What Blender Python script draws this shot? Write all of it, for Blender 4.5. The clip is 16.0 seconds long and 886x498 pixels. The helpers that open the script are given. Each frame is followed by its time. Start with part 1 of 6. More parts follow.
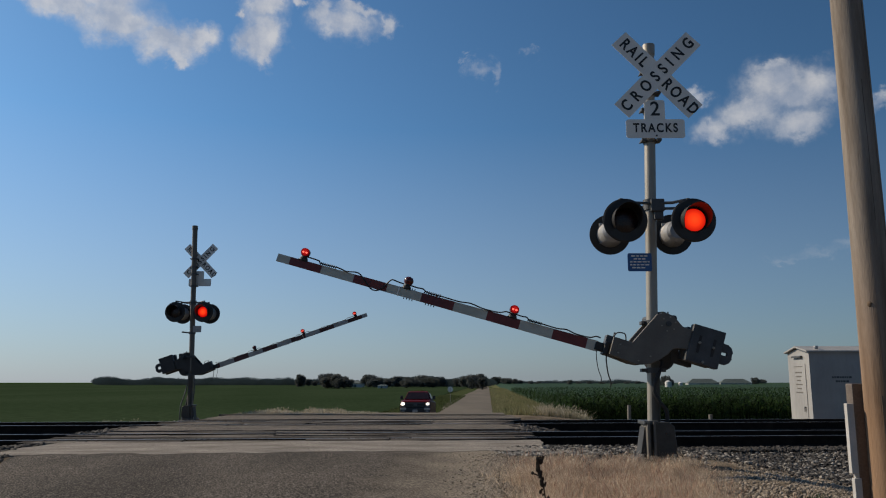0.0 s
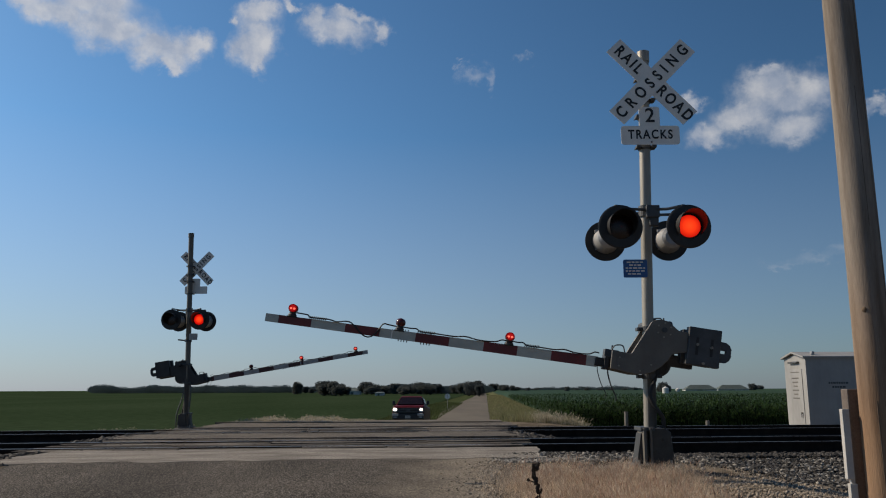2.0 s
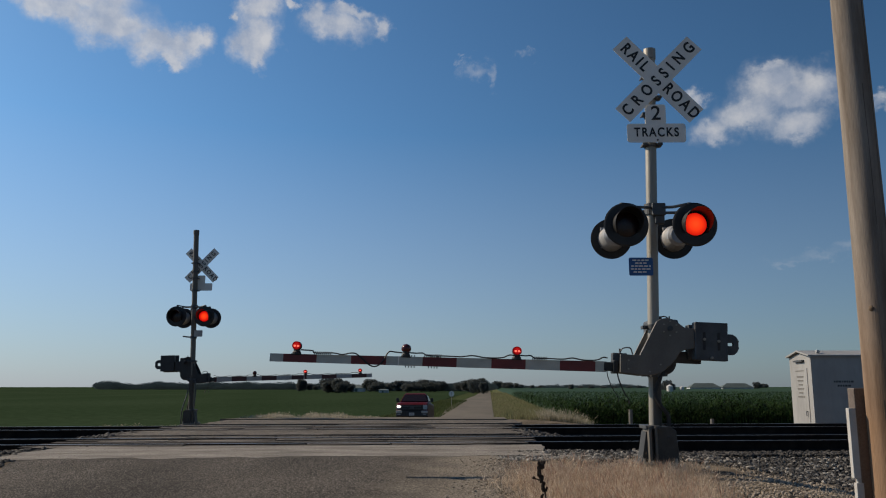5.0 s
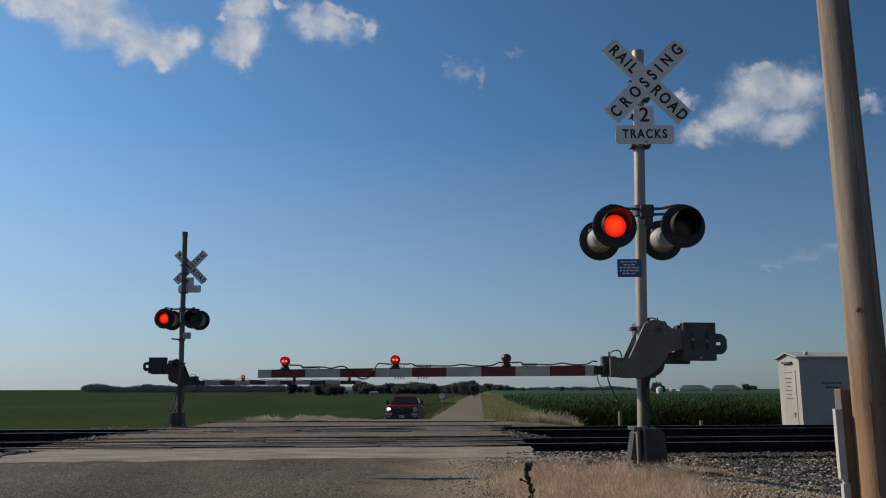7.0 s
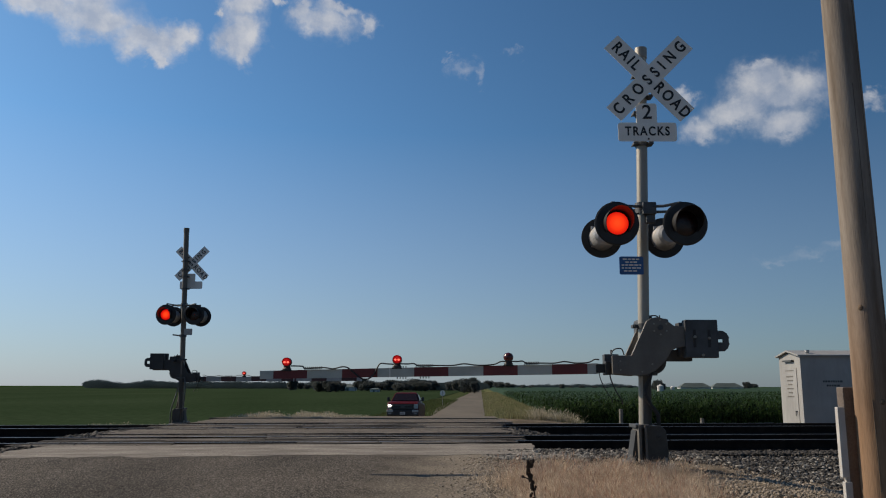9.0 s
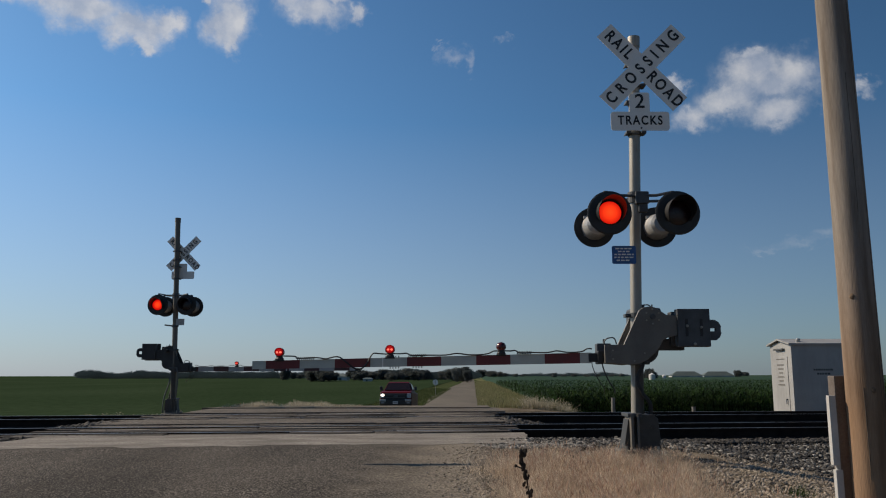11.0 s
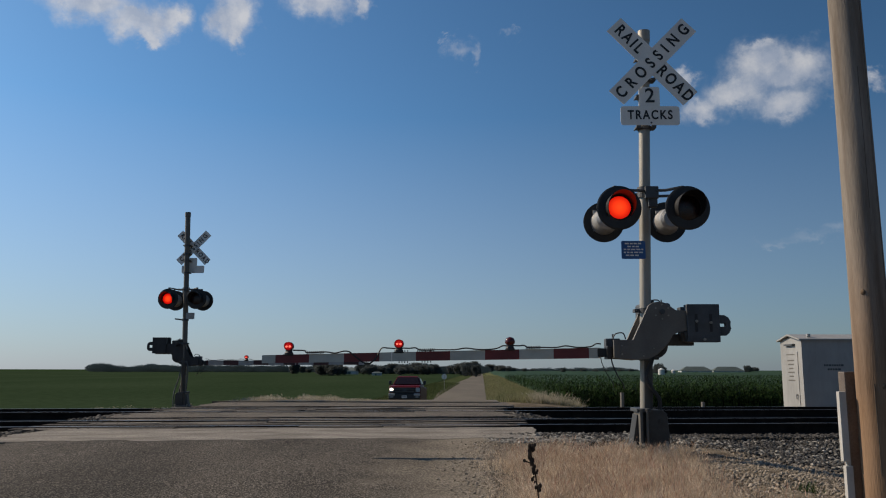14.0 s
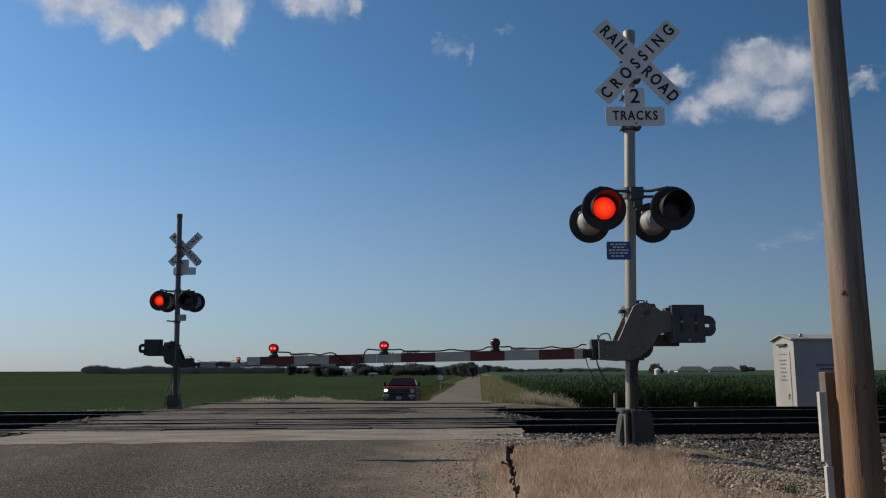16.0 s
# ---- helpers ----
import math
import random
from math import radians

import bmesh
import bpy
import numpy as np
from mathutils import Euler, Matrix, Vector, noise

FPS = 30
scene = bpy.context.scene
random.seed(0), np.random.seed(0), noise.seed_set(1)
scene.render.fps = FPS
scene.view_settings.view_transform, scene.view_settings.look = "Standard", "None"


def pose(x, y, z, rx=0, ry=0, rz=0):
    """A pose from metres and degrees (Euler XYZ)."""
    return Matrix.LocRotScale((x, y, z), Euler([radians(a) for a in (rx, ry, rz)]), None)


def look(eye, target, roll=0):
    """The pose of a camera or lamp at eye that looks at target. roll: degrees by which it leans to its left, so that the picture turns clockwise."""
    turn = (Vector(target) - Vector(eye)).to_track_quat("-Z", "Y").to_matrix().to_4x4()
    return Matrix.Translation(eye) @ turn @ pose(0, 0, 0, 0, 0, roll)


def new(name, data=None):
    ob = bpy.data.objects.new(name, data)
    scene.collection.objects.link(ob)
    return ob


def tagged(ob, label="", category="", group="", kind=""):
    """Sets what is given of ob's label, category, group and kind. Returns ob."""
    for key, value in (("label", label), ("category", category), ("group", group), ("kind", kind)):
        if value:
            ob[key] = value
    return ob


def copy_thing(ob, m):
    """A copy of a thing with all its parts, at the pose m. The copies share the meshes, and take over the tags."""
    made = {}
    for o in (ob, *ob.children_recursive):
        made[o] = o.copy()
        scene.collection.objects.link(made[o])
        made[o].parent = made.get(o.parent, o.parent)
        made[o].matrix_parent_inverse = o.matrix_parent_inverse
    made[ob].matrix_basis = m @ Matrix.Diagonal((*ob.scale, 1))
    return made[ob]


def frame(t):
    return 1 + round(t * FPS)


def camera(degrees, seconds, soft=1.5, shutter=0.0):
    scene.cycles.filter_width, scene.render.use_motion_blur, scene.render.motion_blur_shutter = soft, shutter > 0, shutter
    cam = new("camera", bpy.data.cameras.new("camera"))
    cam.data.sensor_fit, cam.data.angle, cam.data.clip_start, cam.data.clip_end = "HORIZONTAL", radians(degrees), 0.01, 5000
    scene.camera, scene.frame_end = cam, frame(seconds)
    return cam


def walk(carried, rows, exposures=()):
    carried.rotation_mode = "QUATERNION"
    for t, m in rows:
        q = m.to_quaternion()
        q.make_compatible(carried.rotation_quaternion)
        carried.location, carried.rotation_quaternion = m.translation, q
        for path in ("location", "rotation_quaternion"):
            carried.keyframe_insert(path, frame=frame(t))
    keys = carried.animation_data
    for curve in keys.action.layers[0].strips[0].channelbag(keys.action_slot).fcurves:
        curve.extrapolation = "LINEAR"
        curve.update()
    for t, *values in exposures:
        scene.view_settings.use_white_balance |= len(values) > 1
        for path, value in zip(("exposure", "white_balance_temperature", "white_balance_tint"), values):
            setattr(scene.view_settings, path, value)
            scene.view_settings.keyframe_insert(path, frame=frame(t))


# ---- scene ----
cam = camera(58.5, 16.0, soft=1.1)
PATH = [
    (0, (-0.017, -0.045, 0.905), (-0.038, 1.928, 1.237), 0.0),
    (0.5, (-0.011, -0.047, 0.906), (-0.029, 1.925, 1.24), -0.1),
    (1, (-0.003, -0.043, 0.907), (-0.014, 1.928, 1.245), -0.3),
    (1.5, (-0.001, -0.036, 0.909), (-0.01, 1.935, 1.252), -0.3),
    (2, (-0.004, -0.048, 0.904), (-0.017, 1.922, 1.253), -0.2),
    (2.5, (-0.005, -0.046, 0.902), (-0.022, 1.924, 1.249), -0.2),
    (3, (-0.008, -0.048, 0.903), (-0.031, 1.922, 1.246), -0.2),
    (3.5, (-0.007, -0.042, 0.903), (-0.035, 1.929, 1.245), -0.1),
    (4, (-0.017, -0.046, 0.906), (-0.045, 1.925, 1.249), -0.1),
    (6.5, (-0.003, -0.032, 0.905), (-0.012, 1.939, 1.247), 0.1),
    (7, (0.008, -0.021, 0.9), (0.008, 1.948, 1.248), -0.1),
    (7.5, (0.009, -0.03, 0.901), (0.009, 1.939, 1.251), -0.3),
    (8, (0.008, -0.02, 0.904), (0.008, 1.949, 1.253), 0.0),
    (8.5, (0.007, -0.016, 0.9), (0.006, 1.954, 1.248), 0.1),
    (9, (-0.001, -0.013, 0.898), (-0.004, 1.958, 1.239), 0.1),
    (11.5, (-0.002, 0.005, 0.903), (0.016, 1.98, 1.213), -0.1),
    (12, (-0.001, -0.002, 0.899), (0.005, 1.975, 1.205), -0.0),
    (12.5, (0.001, 0.0, 0.899), (0.0, 1.977, 1.201), 0.0),
    (13, (0.007, 0.004, 0.902), (0.0, 1.982, 1.2), 0.1),
    (13.5, (-0.006, 0.005, 0.909), (-0.013, 1.983, 1.204), 0.1),
    (14, (-0.002, -0.001, 0.905), (-0.009, 1.976, 1.206), 0.1),
    (14.5, (0.003, 0.001, 0.911), (0.006, 1.977, 1.218), 0.0),
    (15, (0.011, 0.012, 0.905), (0.02, 1.989, 1.211), 0.0),
    (15.5, (0.068, 0.014, 0.912), (0.081, 1.99, 1.215), -0.0),
    (16, (0.131, 0.013, 0.912), (0.133, 1.99, 1.215), -0.1),
]
walk(cam, [(t, look(eye, target, roll)) for t, eye, target, roll in PATH], [(0, -0.06, 6500, 10), (4.2, -0.06, 6500, 10), (6.2, 0.0, 6500, 10), (9.2, 0.0, 6500, 10), (11.3, -0.02, 6500, 10), (16, -0.02, 6500, 10)])

# ---- light ----
SUN_LEFT, SUN_UP = 68.0, 35.0      # degrees left of +Y, and above the horizon
world = bpy.data.worlds.new("sky")
scene.world = world
world.use_nodes = True
wn = world.node_tree
sky = wn.nodes.new("ShaderNodeTexSky")
sky.sky_type = 'NISHITA'
sky.sun_disc = False
sky.sun_elevation = radians(SUN_UP)
sky.sun_rotation = radians(-SUN_LEFT)
sky.air_density, sky.dust_density, sky.ozone_density, sky.altitude = 0.92, 0.75, 4.0, 200
wn.nodes["Background"].inputs["Strength"].default_value = 0.076
tint = wn.nodes.new("ShaderNodeVectorMath")          # clear blue cast of the air
tint.operation = 'MULTIPLY'
tint.inputs[1].default_value = (0.76, 1.12, 1.245)
wn.links.new(sky.outputs[0], tint.inputs[0])
haze = wn.nodes.new("ShaderNodeMix")                  # thin summer haze evens out the sky
haze.data_type = 'RGBA'
haze.inputs[7].default_value = (4.5, 4.42, 5.25, 1)
dirn = wn.nodes.new("ShaderNodeTexCoord")
up = wn.nodes.new("ShaderNodeSeparateXYZ")
wn.links.new(dirn.outputs["Generated"], up.inputs[0])
layer = wn.nodes.new("ShaderNodeMapRange")            # the haze lies thickest at the horizon
layer.inputs[1].default_value, layer.inputs[2].default_value = 0.0, 0.31
layer.inputs[3].default_value, layer.inputs[4].default_value = 0.67, 0.0
wn.links.new(up.outputs["Z"], layer.inputs[0])
wn.links.new(tint.outputs[0], haze.inputs[6])
sunward = wn.nodes.new("ShaderNodeVectorMath")        # the haze scatters more light on the sun's side
sunward.operation = 'DOT_PRODUCT'
sunward.inputs[1].default_value = (-math.sin(radians(SUN_LEFT)), math.cos(radians(SUN_LEFT)), 0.0)
wn.links.new(dirn.outputs["Generated"], sunward.inputs[0])
scatter_gain = wn.nodes.new("ShaderNodeMapRange")
scatter_gain.inputs[1].default_value, scatter_gain.inputs[2].default_value = -0.3, 0.9
scatter_gain.inputs[3].default_value, scatter_gain.inputs[4].default_value = 0.66, 1.25
wn.links.new(sunward.outputs["Value"], scatter_gain.inputs[0])
thick = wn.nodes.new("ShaderNodeMapRange")
thick.inputs[1].default_value, thick.inputs[2].default_value = -0.2, 0.8
thick.inputs[3].default_value, thick.inputs[4].default_value = 0.58, 1.06
wn.links.new(sunward.outputs["Value"], thick.inputs[0])
amount = wn.nodes.new("ShaderNodeMath")
amount.operation = 'MULTIPLY'
wn.links.new(layer.outputs[0], amount.inputs[0])
wn.links.new(thick.outputs[0], amount.inputs[1])
wn.links.new(amount.outputs[0], haze.inputs[0])
gained = wn.nodes.new("ShaderNodeVectorMath")
gained.operation = 'SCALE'
wn.links.new(haze.outputs[2], gained.inputs[0])
wn.links.new(scatter_gain.outputs[0], gained.inputs["Scale"])
wn.links.new(gained.outputs[0], wn.nodes["Background"].inputs["Color"])
sun = new("sun", bpy.data.lights.new("sun", 'SUN'))
sun.data.energy, sun.data.angle, sun.data.color = 5.0, radians(0.6), (1.0, 0.845, 0.65)
_a, _e = radians(SUN_LEFT), radians(SUN_UP)
sun.matrix_world = look((-math.sin(_a) * math.cos(_e) * 50, math.cos(_a) * math.cos(_e) * 50, math.sin(_e) * 50), (0, 0, 0))

# ---- materials ----
class Mat:
    """A principled material with colour varied at two scales and a fine bump."""
    def __init__(self, name, base, other=None, rough=0.7, metal=0.0, scale=3.0, fine=60.0, bump=0.2, stretch=(1, 1, 1), spec=0.5,
                 speckle=None, speck_amount=0.0, island=0.0, objrand=0.0, mixlo=0.35, mixhi=0.65, bumpdist=0.01, through_light=0.0, grain=0.72):
        self.m = bpy.data.materials.new(name)
        self.m.use_nodes = True
        nt = self.nt = self.m.node_tree
        self.b = nt.nodes["Principled BSDF"]
        other = other or tuple(v * 0.7 for v in base)
        tc = nt.nodes.new("ShaderNodeTexCoord")
        mp = nt.nodes.new("ShaderNodeMapping")
        mp.inputs["Scale"].default_value = stretch
        nt.links.new(tc.outputs["Object"], mp.inputs[0])
        self.vec = mp.outputs[0]
        n1 = self.noise(scale, 5)
        n2 = self.noise(fine, 3)
        mr = self.ramp(n1, mixlo, mixhi)
        col = self.mix(mr, base, other)
        f2 = self.ramp(n2, 0.3, 0.7)
        col = self.mixc(f2, col, self.scaled(col, grain), 1.0)
        if speckle:
            n3 = self.noise(fine * 2.3, 1)
            s = self.ramp(n3, 0.62 - 0.2 * speck_amount, 0.68 - 0.2 * speck_amount)
            col = self.mixc(s, col, self.rgb(speckle), 1.0)
        if island or objrand:
            src = nt.nodes.new("ShaderNodeNewGeometry").outputs["Random Per Island"] if island else nt.nodes.new("ShaderNodeObjectInfo").outputs["Random"]
            amt = island or objrand
            mr2 = nt.nodes.new("ShaderNodeMapRange")
            nt.links.new(src, mr2.inputs["Value"])
            mr2.inputs["To Min"].default_value, mr2.inputs["To Max"].default_value = 1 - amt, 1 + amt
            sc = nt.nodes.new("ShaderNodeVectorMath")
            sc.operation = 'SCALE'
            nt.links.new(col, sc.inputs[0])
            nt.links.new(mr2.outputs[0], sc.inputs["Scale"])
            col = sc.outputs[0]
        self.col = col
        nt.links.new(col, self.b.inputs["Base Color"])
        self.b.inputs["Metallic"].default_value = metal
        self.b.inputs["Specular IOR Level"].default_value = spec
        rr = nt.nodes.new("ShaderNodeMapRange")
        nt.links.new(n2, rr.inputs["Value"])
        rr.inputs["To Min"].default_value, rr.inputs["To Max"].default_value = max(0.02, rough - 0.12), min(1, rough + 0.12)
        nt.links.new(rr.outputs[0], self.b.inputs["Roughness"])
        if bump:
            bp = nt.nodes.new("ShaderNodeBump")
            bp.inputs["Strength"].default_value, bp.inputs["Distance"].default_value = bump, bumpdist
            nt.links.new(n2, bp.inputs["Height"])
            nt.links.new(bp.outputs[0], self.b.inputs["Normal"])

        if through_light:
            tl = nt.nodes.new("ShaderNodeBsdfTranslucent")
            nt.links.new(col, tl.inputs["Color"])
            ms = nt.nodes.new("ShaderNodeMixShader")
            ms.inputs[0].default_value = through_light
            nt.links.new(self.b.outputs[0], ms.inputs[1])
            nt.links.new(tl.outputs[0], ms.inputs[2])
            nt.links.new(ms.outputs[0], nt.nodes["Material Output"].inputs[0])

    def noise(self, scale, detail):
        n = self.nt.nodes.new("ShaderNodeTexNoise")
        n.inputs["Scale"].default_value, n.inputs["Detail"].default_value = scale, detail
        self.nt.links.new(self.vec, n.inputs["Vector"])
        return n.outputs["Fac"]

    def ramp(self, src, lo, hi):
        r = self.nt.nodes.new("ShaderNodeMapRange")
        r.inputs["From Min"].default_value, r.inputs["From Max"].default_value = lo, hi
        self.nt.links.new(src, r.inputs["Value"])
        return r.outputs[0]

    def rgb(self, c):
        r = self.nt.nodes.new("ShaderNodeRGB")
        r.outputs[0].default_value = (*c, 1)
        return r.outputs[0]

    def scaled(self, src, k):
        s = self.nt.nodes.new("ShaderNodeVectorMath")
        s.operation = 'SCALE'
        s.inputs["Scale"].default_value = k
        self.nt.links.new(src, s.inputs[0])
        return s.outputs[0]

    def scaled_value(self, src, k):
        s = self.nt.nodes.new("ShaderNodeMath")
        s.operation = 'MULTIPLY'
        s.inputs[1].default_value = k
        self.nt.links.new(src, s.inputs[0])
        return s.outputs[0]

    def mixc(self, fac, a, b, k=1.0):
        m = self.nt.nodes.new("ShaderNodeMix")
        m.data_type = 'RGBA'
        self.nt.links.new(fac, m.inputs[0])
        self.nt.links.new(a, m.inputs[6])
        self.nt.links.new(b, m.inputs[7])
        return m.outputs[2]

    def mix(self, fac, a, b):
        return self.mixc(fac, self.rgb(a), self.rgb(b))

    def recolour(self, col):
        self.col = col
        self.nt.links.new(col, self.b.inputs["Base Color"])


def glow(name, inner, outer, strength, radius):
    """A lit lens: emission, hotter in the middle."""
    m = bpy.data.materials.new(name)
    m.use_nodes = True
    nt = m.node_tree
    nt.nodes.remove(nt.nodes["Principled BSDF"])
    tc = nt.nodes.new("ShaderNodeTexCoord")
    ln = nt.nodes.new("ShaderNodeVectorMath")
    ln.operation = 'LENGTH'
    nt.links.new(tc.outputs["Object"], ln.inputs[0])
    mr = nt.nodes.new("ShaderNodeMapRange")
    mr.inputs["From Min"].default_value, mr.inputs["From Max"].default_value = radius * 0.05, radius
    nt.links.new(ln.outputs["Value"], mr.inputs["Value"])
    mx = nt.nodes.new("ShaderNodeMix")
    mx.data_type = 'RGBA'
    nt.links.new(mr.outputs[0], mx.inputs[0])
    mx.inputs[6].default_value, mx.inputs[7].default_value = (*inner, 1), (*outer, 1)
    em = nt.nodes.new("ShaderNodeEmission")
    em.inputs["Strength"].default_value = strength
    nt.links.new(mx.outputs[2], em.inputs["Color"])
    nt.links.new(em.outputs[0], nt.nodes["Material Output"].inputs[0])
    return m


M = {}
M["galv"] = Mat("galvanised_steel", (0.32, 0.298, 0.258), (0.25, 0.232, 0.20), 0.5, 0.35, 2.5, 35, 0.1, (1, 1, 0.3), grain=0.92).m
M["grey"] = Mat("grey_painted_steel", (0.150, 0.137, 0.118), (0.115, 0.104, 0.090), 0.5, 0.1, 4, 45, 0.1, grain=0.92).m
M["footgrey"] = Mat("weathered_cast_metal", (0.056, 0.052, 0.046), (0.040, 0.037, 0.033), 0.6, 0.1, 4, 30, 0.2, grain=0.85).m
M["darkgrey"] = Mat("dark_grey_steel", (0.075, 0.08, 0.085), (0.05, 0.053, 0.058), 0.55, 0.2, 5, 50, 0.12, grain=0.92).m
M["alu"] = Mat("dull_aluminium", (0.42, 0.41, 0.40), (0.33, 0.33, 0.33), 0.45, 0.5, 4, 40, 0.08, grain=0.92).m
M["signwhite"] = Mat("white_reflective_sheeting", (0.80, 0.78, 0.73), (0.72, 0.70, 0.66), 0.45, 0.0, 3, 70, 0.04, grain=0.92).m
M["signback"] = Mat("sign_back", (0.40, 0.40, 0.40), (0.34, 0.34, 0.34), 0.45, 0.5, 3, 60, 0.05).m
M["black"] = Mat("black_paint", (0.012, 0.012, 0.013), (0.02, 0.02, 0.02), 0.55, 0.0, 6, 50, 0.08, grain=0.92).m
M["hood"] = Mat("black_hood_paint", (0.016, 0.015, 0.015), (0.012, 0.011, 0.011), 0.5, 0.0, 6, 50, 0.0, grain=0.92).m
M["ink"] = Mat("black_lettering", (0.012, 0.012, 0.013), (0.016, 0.016, 0.016), 0.5, 0.0, 6, 50, 0.0).m
M["rubber"] = Mat("black_rubber", (0.018, 0.018, 0.019), (0.03, 0.03, 0.03), 0.7, 0.0, 8, 60, 0.1).m
M["blue"] = Mat("blue_sign_sheeting", (0.018, 0.095, 0.30), (0.018, 0.085, 0.25), 0.4, 0.0, 5, 60, 0.03, grain=0.92).m
M["armwhite"] = Mat("white_arm_sheeting", (0.50, 0.50, 0.44), (0.42, 0.42, 0.37), 0.45, 0.0, 5, 60, 0.05, grain=0.92).m
M["armred"] = Mat("red_arm_sheeting", (0.17, 0.018, 0.020), (0.12, 0.014, 0.016), 0.4, 0.0, 5, 60, 0.05, grain=0.92).m
M["lensdark"] = Mat("unlit_red_lens", (0.018, 0.003, 0.003), (0.012, 0.002, 0.002), 0.25, 0.0, 8, 80, 0.3).m
M["lensarm"] = Mat("unlit_red_bulb_cover", (0.09, 0.008, 0.008), (0.06, 0.006, 0.006), 0.25, 0.0, 8, 80, 0.2).m
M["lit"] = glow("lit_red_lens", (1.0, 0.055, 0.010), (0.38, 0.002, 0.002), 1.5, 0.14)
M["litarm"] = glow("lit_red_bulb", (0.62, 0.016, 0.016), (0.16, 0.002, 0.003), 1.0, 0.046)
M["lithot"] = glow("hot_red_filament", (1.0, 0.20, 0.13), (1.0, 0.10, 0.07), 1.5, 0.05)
M["headlit"] = glow("lit_headlamp", (1.0, 0.95, 0.85), (1.0, 0.85, 0.65), 3.5, 0.12)
M["concrete"] = Mat("concrete", (0.22, 0.205, 0.185), (0.15, 0.14, 0.127), 0.85, 0, 2.5, 60, 0.4).m
M["timber"] = Mat("weathered_crossing_timber", (0.20, 0.178, 0.156), (0.042, 0.036, 0.032), 0.9, 0, 5, 40, 0.9, (0.16, 4.5, 4.5), objrand=0.5, spec=0.05, mixlo=0.42, mixhi=0.58, grain=0.6).m
M["tie"] = Mat("creosoted_tie", (0.036, 0.030, 0.026), (0.022, 0.019, 0.017), 0.85, 0, 4, 40, 0.6, (3, 0.4, 3), objrand=0.3).m
M["railside"] = Mat("rusty_rail", (0.030, 0.022, 0.018), (0.016, 0.012, 0.011), 0.9, 0.0, 4, 60, 0.3, spec=0.1).m
M["railtop"] = Mat("polished_rail_head", (0.34, 0.33, 0.32), (0.26, 0.25, 0.25), 0.32, 0.9, 4, 60, 0.05, (0.2, 3, 3)).m
M["stone"] = Mat("ballast_stone", (0.066, 0.059, 0.053), (0.026, 0.024, 0.022), 0.9, 0, 10, 60, 0.5, island=0.85).m
M["dry"] = Mat("dry_grass", (0.74, 0.61, 0.47), (0.47, 0.37, 0.28), 0.8, 0, 4, 24, 0, island=0.5, spec=0.08, through_light=0.55).m
M["stalk"] = Mat("reddish_dry_stalk", (0.52, 0.35, 0.26), (0.38, 0.25, 0.18), 0.8, 0, 4, 20, 0, island=0.4, spec=0.08, through_light=0.35).m
M["verge"] = Mat("verge_grass", (0.18, 0.19, 0.088), (0.26, 0.235, 0.135), 0.8, 0, 0.4, 8, 0, island=0.4, spec=0.08, through_light=0.4).m
M["verge_dark"] = Mat("rough_green_grass", (0.060, 0.084, 0.028), (0.082, 0.096, 0.040), 0.8, 0, 0.4, 8, 0, island=0.4, spec=0.08, through_light=0.4).m
M["weed"] = Mat("dead_weed", (0.035, 0.02, 0.012), (0.02, 0.013, 0.008), 0.9, 0, 20, 90, 0.2).m
M["corn"] = Mat("corn_leaf", (0.040, 0.070, 0.021), (0.018, 0.036, 0.011), 0.5, 0, 0.25, 12, 0, island=0.9, spec=0.08, through_light=0.4).m
# blue-grey distance haze is mixed into both of these leaf colours
M["leaf"] = Mat("haze_tinted_leaf", (0.112, 0.120, 0.118), (0.094, 0.110, 0.108), 0.8, 0, 0.1, 3, 0, island=0.12, spec=0.0, through_light=0.45).m
M["far_leaf"] = Mat("haze_tinted_foliage", (0.090, 0.118, 0.120), (0.074, 0.100, 0.104), 0.9, 0, 0.05, 2, 0, island=0.08, spec=0.0, through_light=0.35).m
M["bark"] = Mat("bark", (0.10, 0.08, 0.06), (0.06, 0.05, 0.04), 0.9, 0, 3, 30, 0.5).m
def pole_material():
    k = Mat("weathered_pole_wood", (0.275, 0.240, 0.207), (0.155, 0.126, 0.102), 0.85, 0, 5, 70, 0.45, (2.2, 2.2, 0.18), mixlo=0.4, mixhi=0.7, grain=0.82, spec=0.1)
    tc = k.nt.nodes.new("ShaderNodeTexCoord")
    sp = k.nt.nodes.new("ShaderNodeSeparateXYZ")
    k.nt.links.new(tc.outputs["Object"], sp.inputs[0])
    mul = k.nt.nodes.new("ShaderNodeVectorMath")
    mul.operation = 'MULTIPLY'
    mul.inputs[1].default_value = (0.92, 0.68, 0.50)
    k.nt.links.new(k.col, mul.inputs[0])
    k.recolour(k.mixc(k.ramp(sp.outputs["Z"], 2.1, 0.6), k.col, mul.outputs[0]))
    return k.m


M["old_mast"] = Mat("dull_weathered_steel", (0.155, 0.141, 0.121), (0.112, 0.102, 0.088), 0.6, 0.2, 2.5, 35, 0.1, (1, 1, 0.3), grain=0.9).m
# mast steel darkened to stand for shade under the gate mechanism
M["sleeve"] = Mat("shade_dark_steel", (0.095, 0.088, 0.076), (0.062, 0.057, 0.050), 0.7, 0.0, 3, 35, 0.1, (1, 1, 0.3), grain=0.85, spec=0.2).m
M["gear"] = Mat("black_gear_paint", (0.030, 0.030, 0.030), (0.020, 0.020, 0.021), 0.6, 0.0, 5, 50, 0.1, grain=0.92).m
M["knotwood"] = Mat("knot_wood", (0.20, 0.145, 0.10), (0.13, 0.09, 0.06), 0.85, 0, 20, 90, 0.3, spec=0.1).m
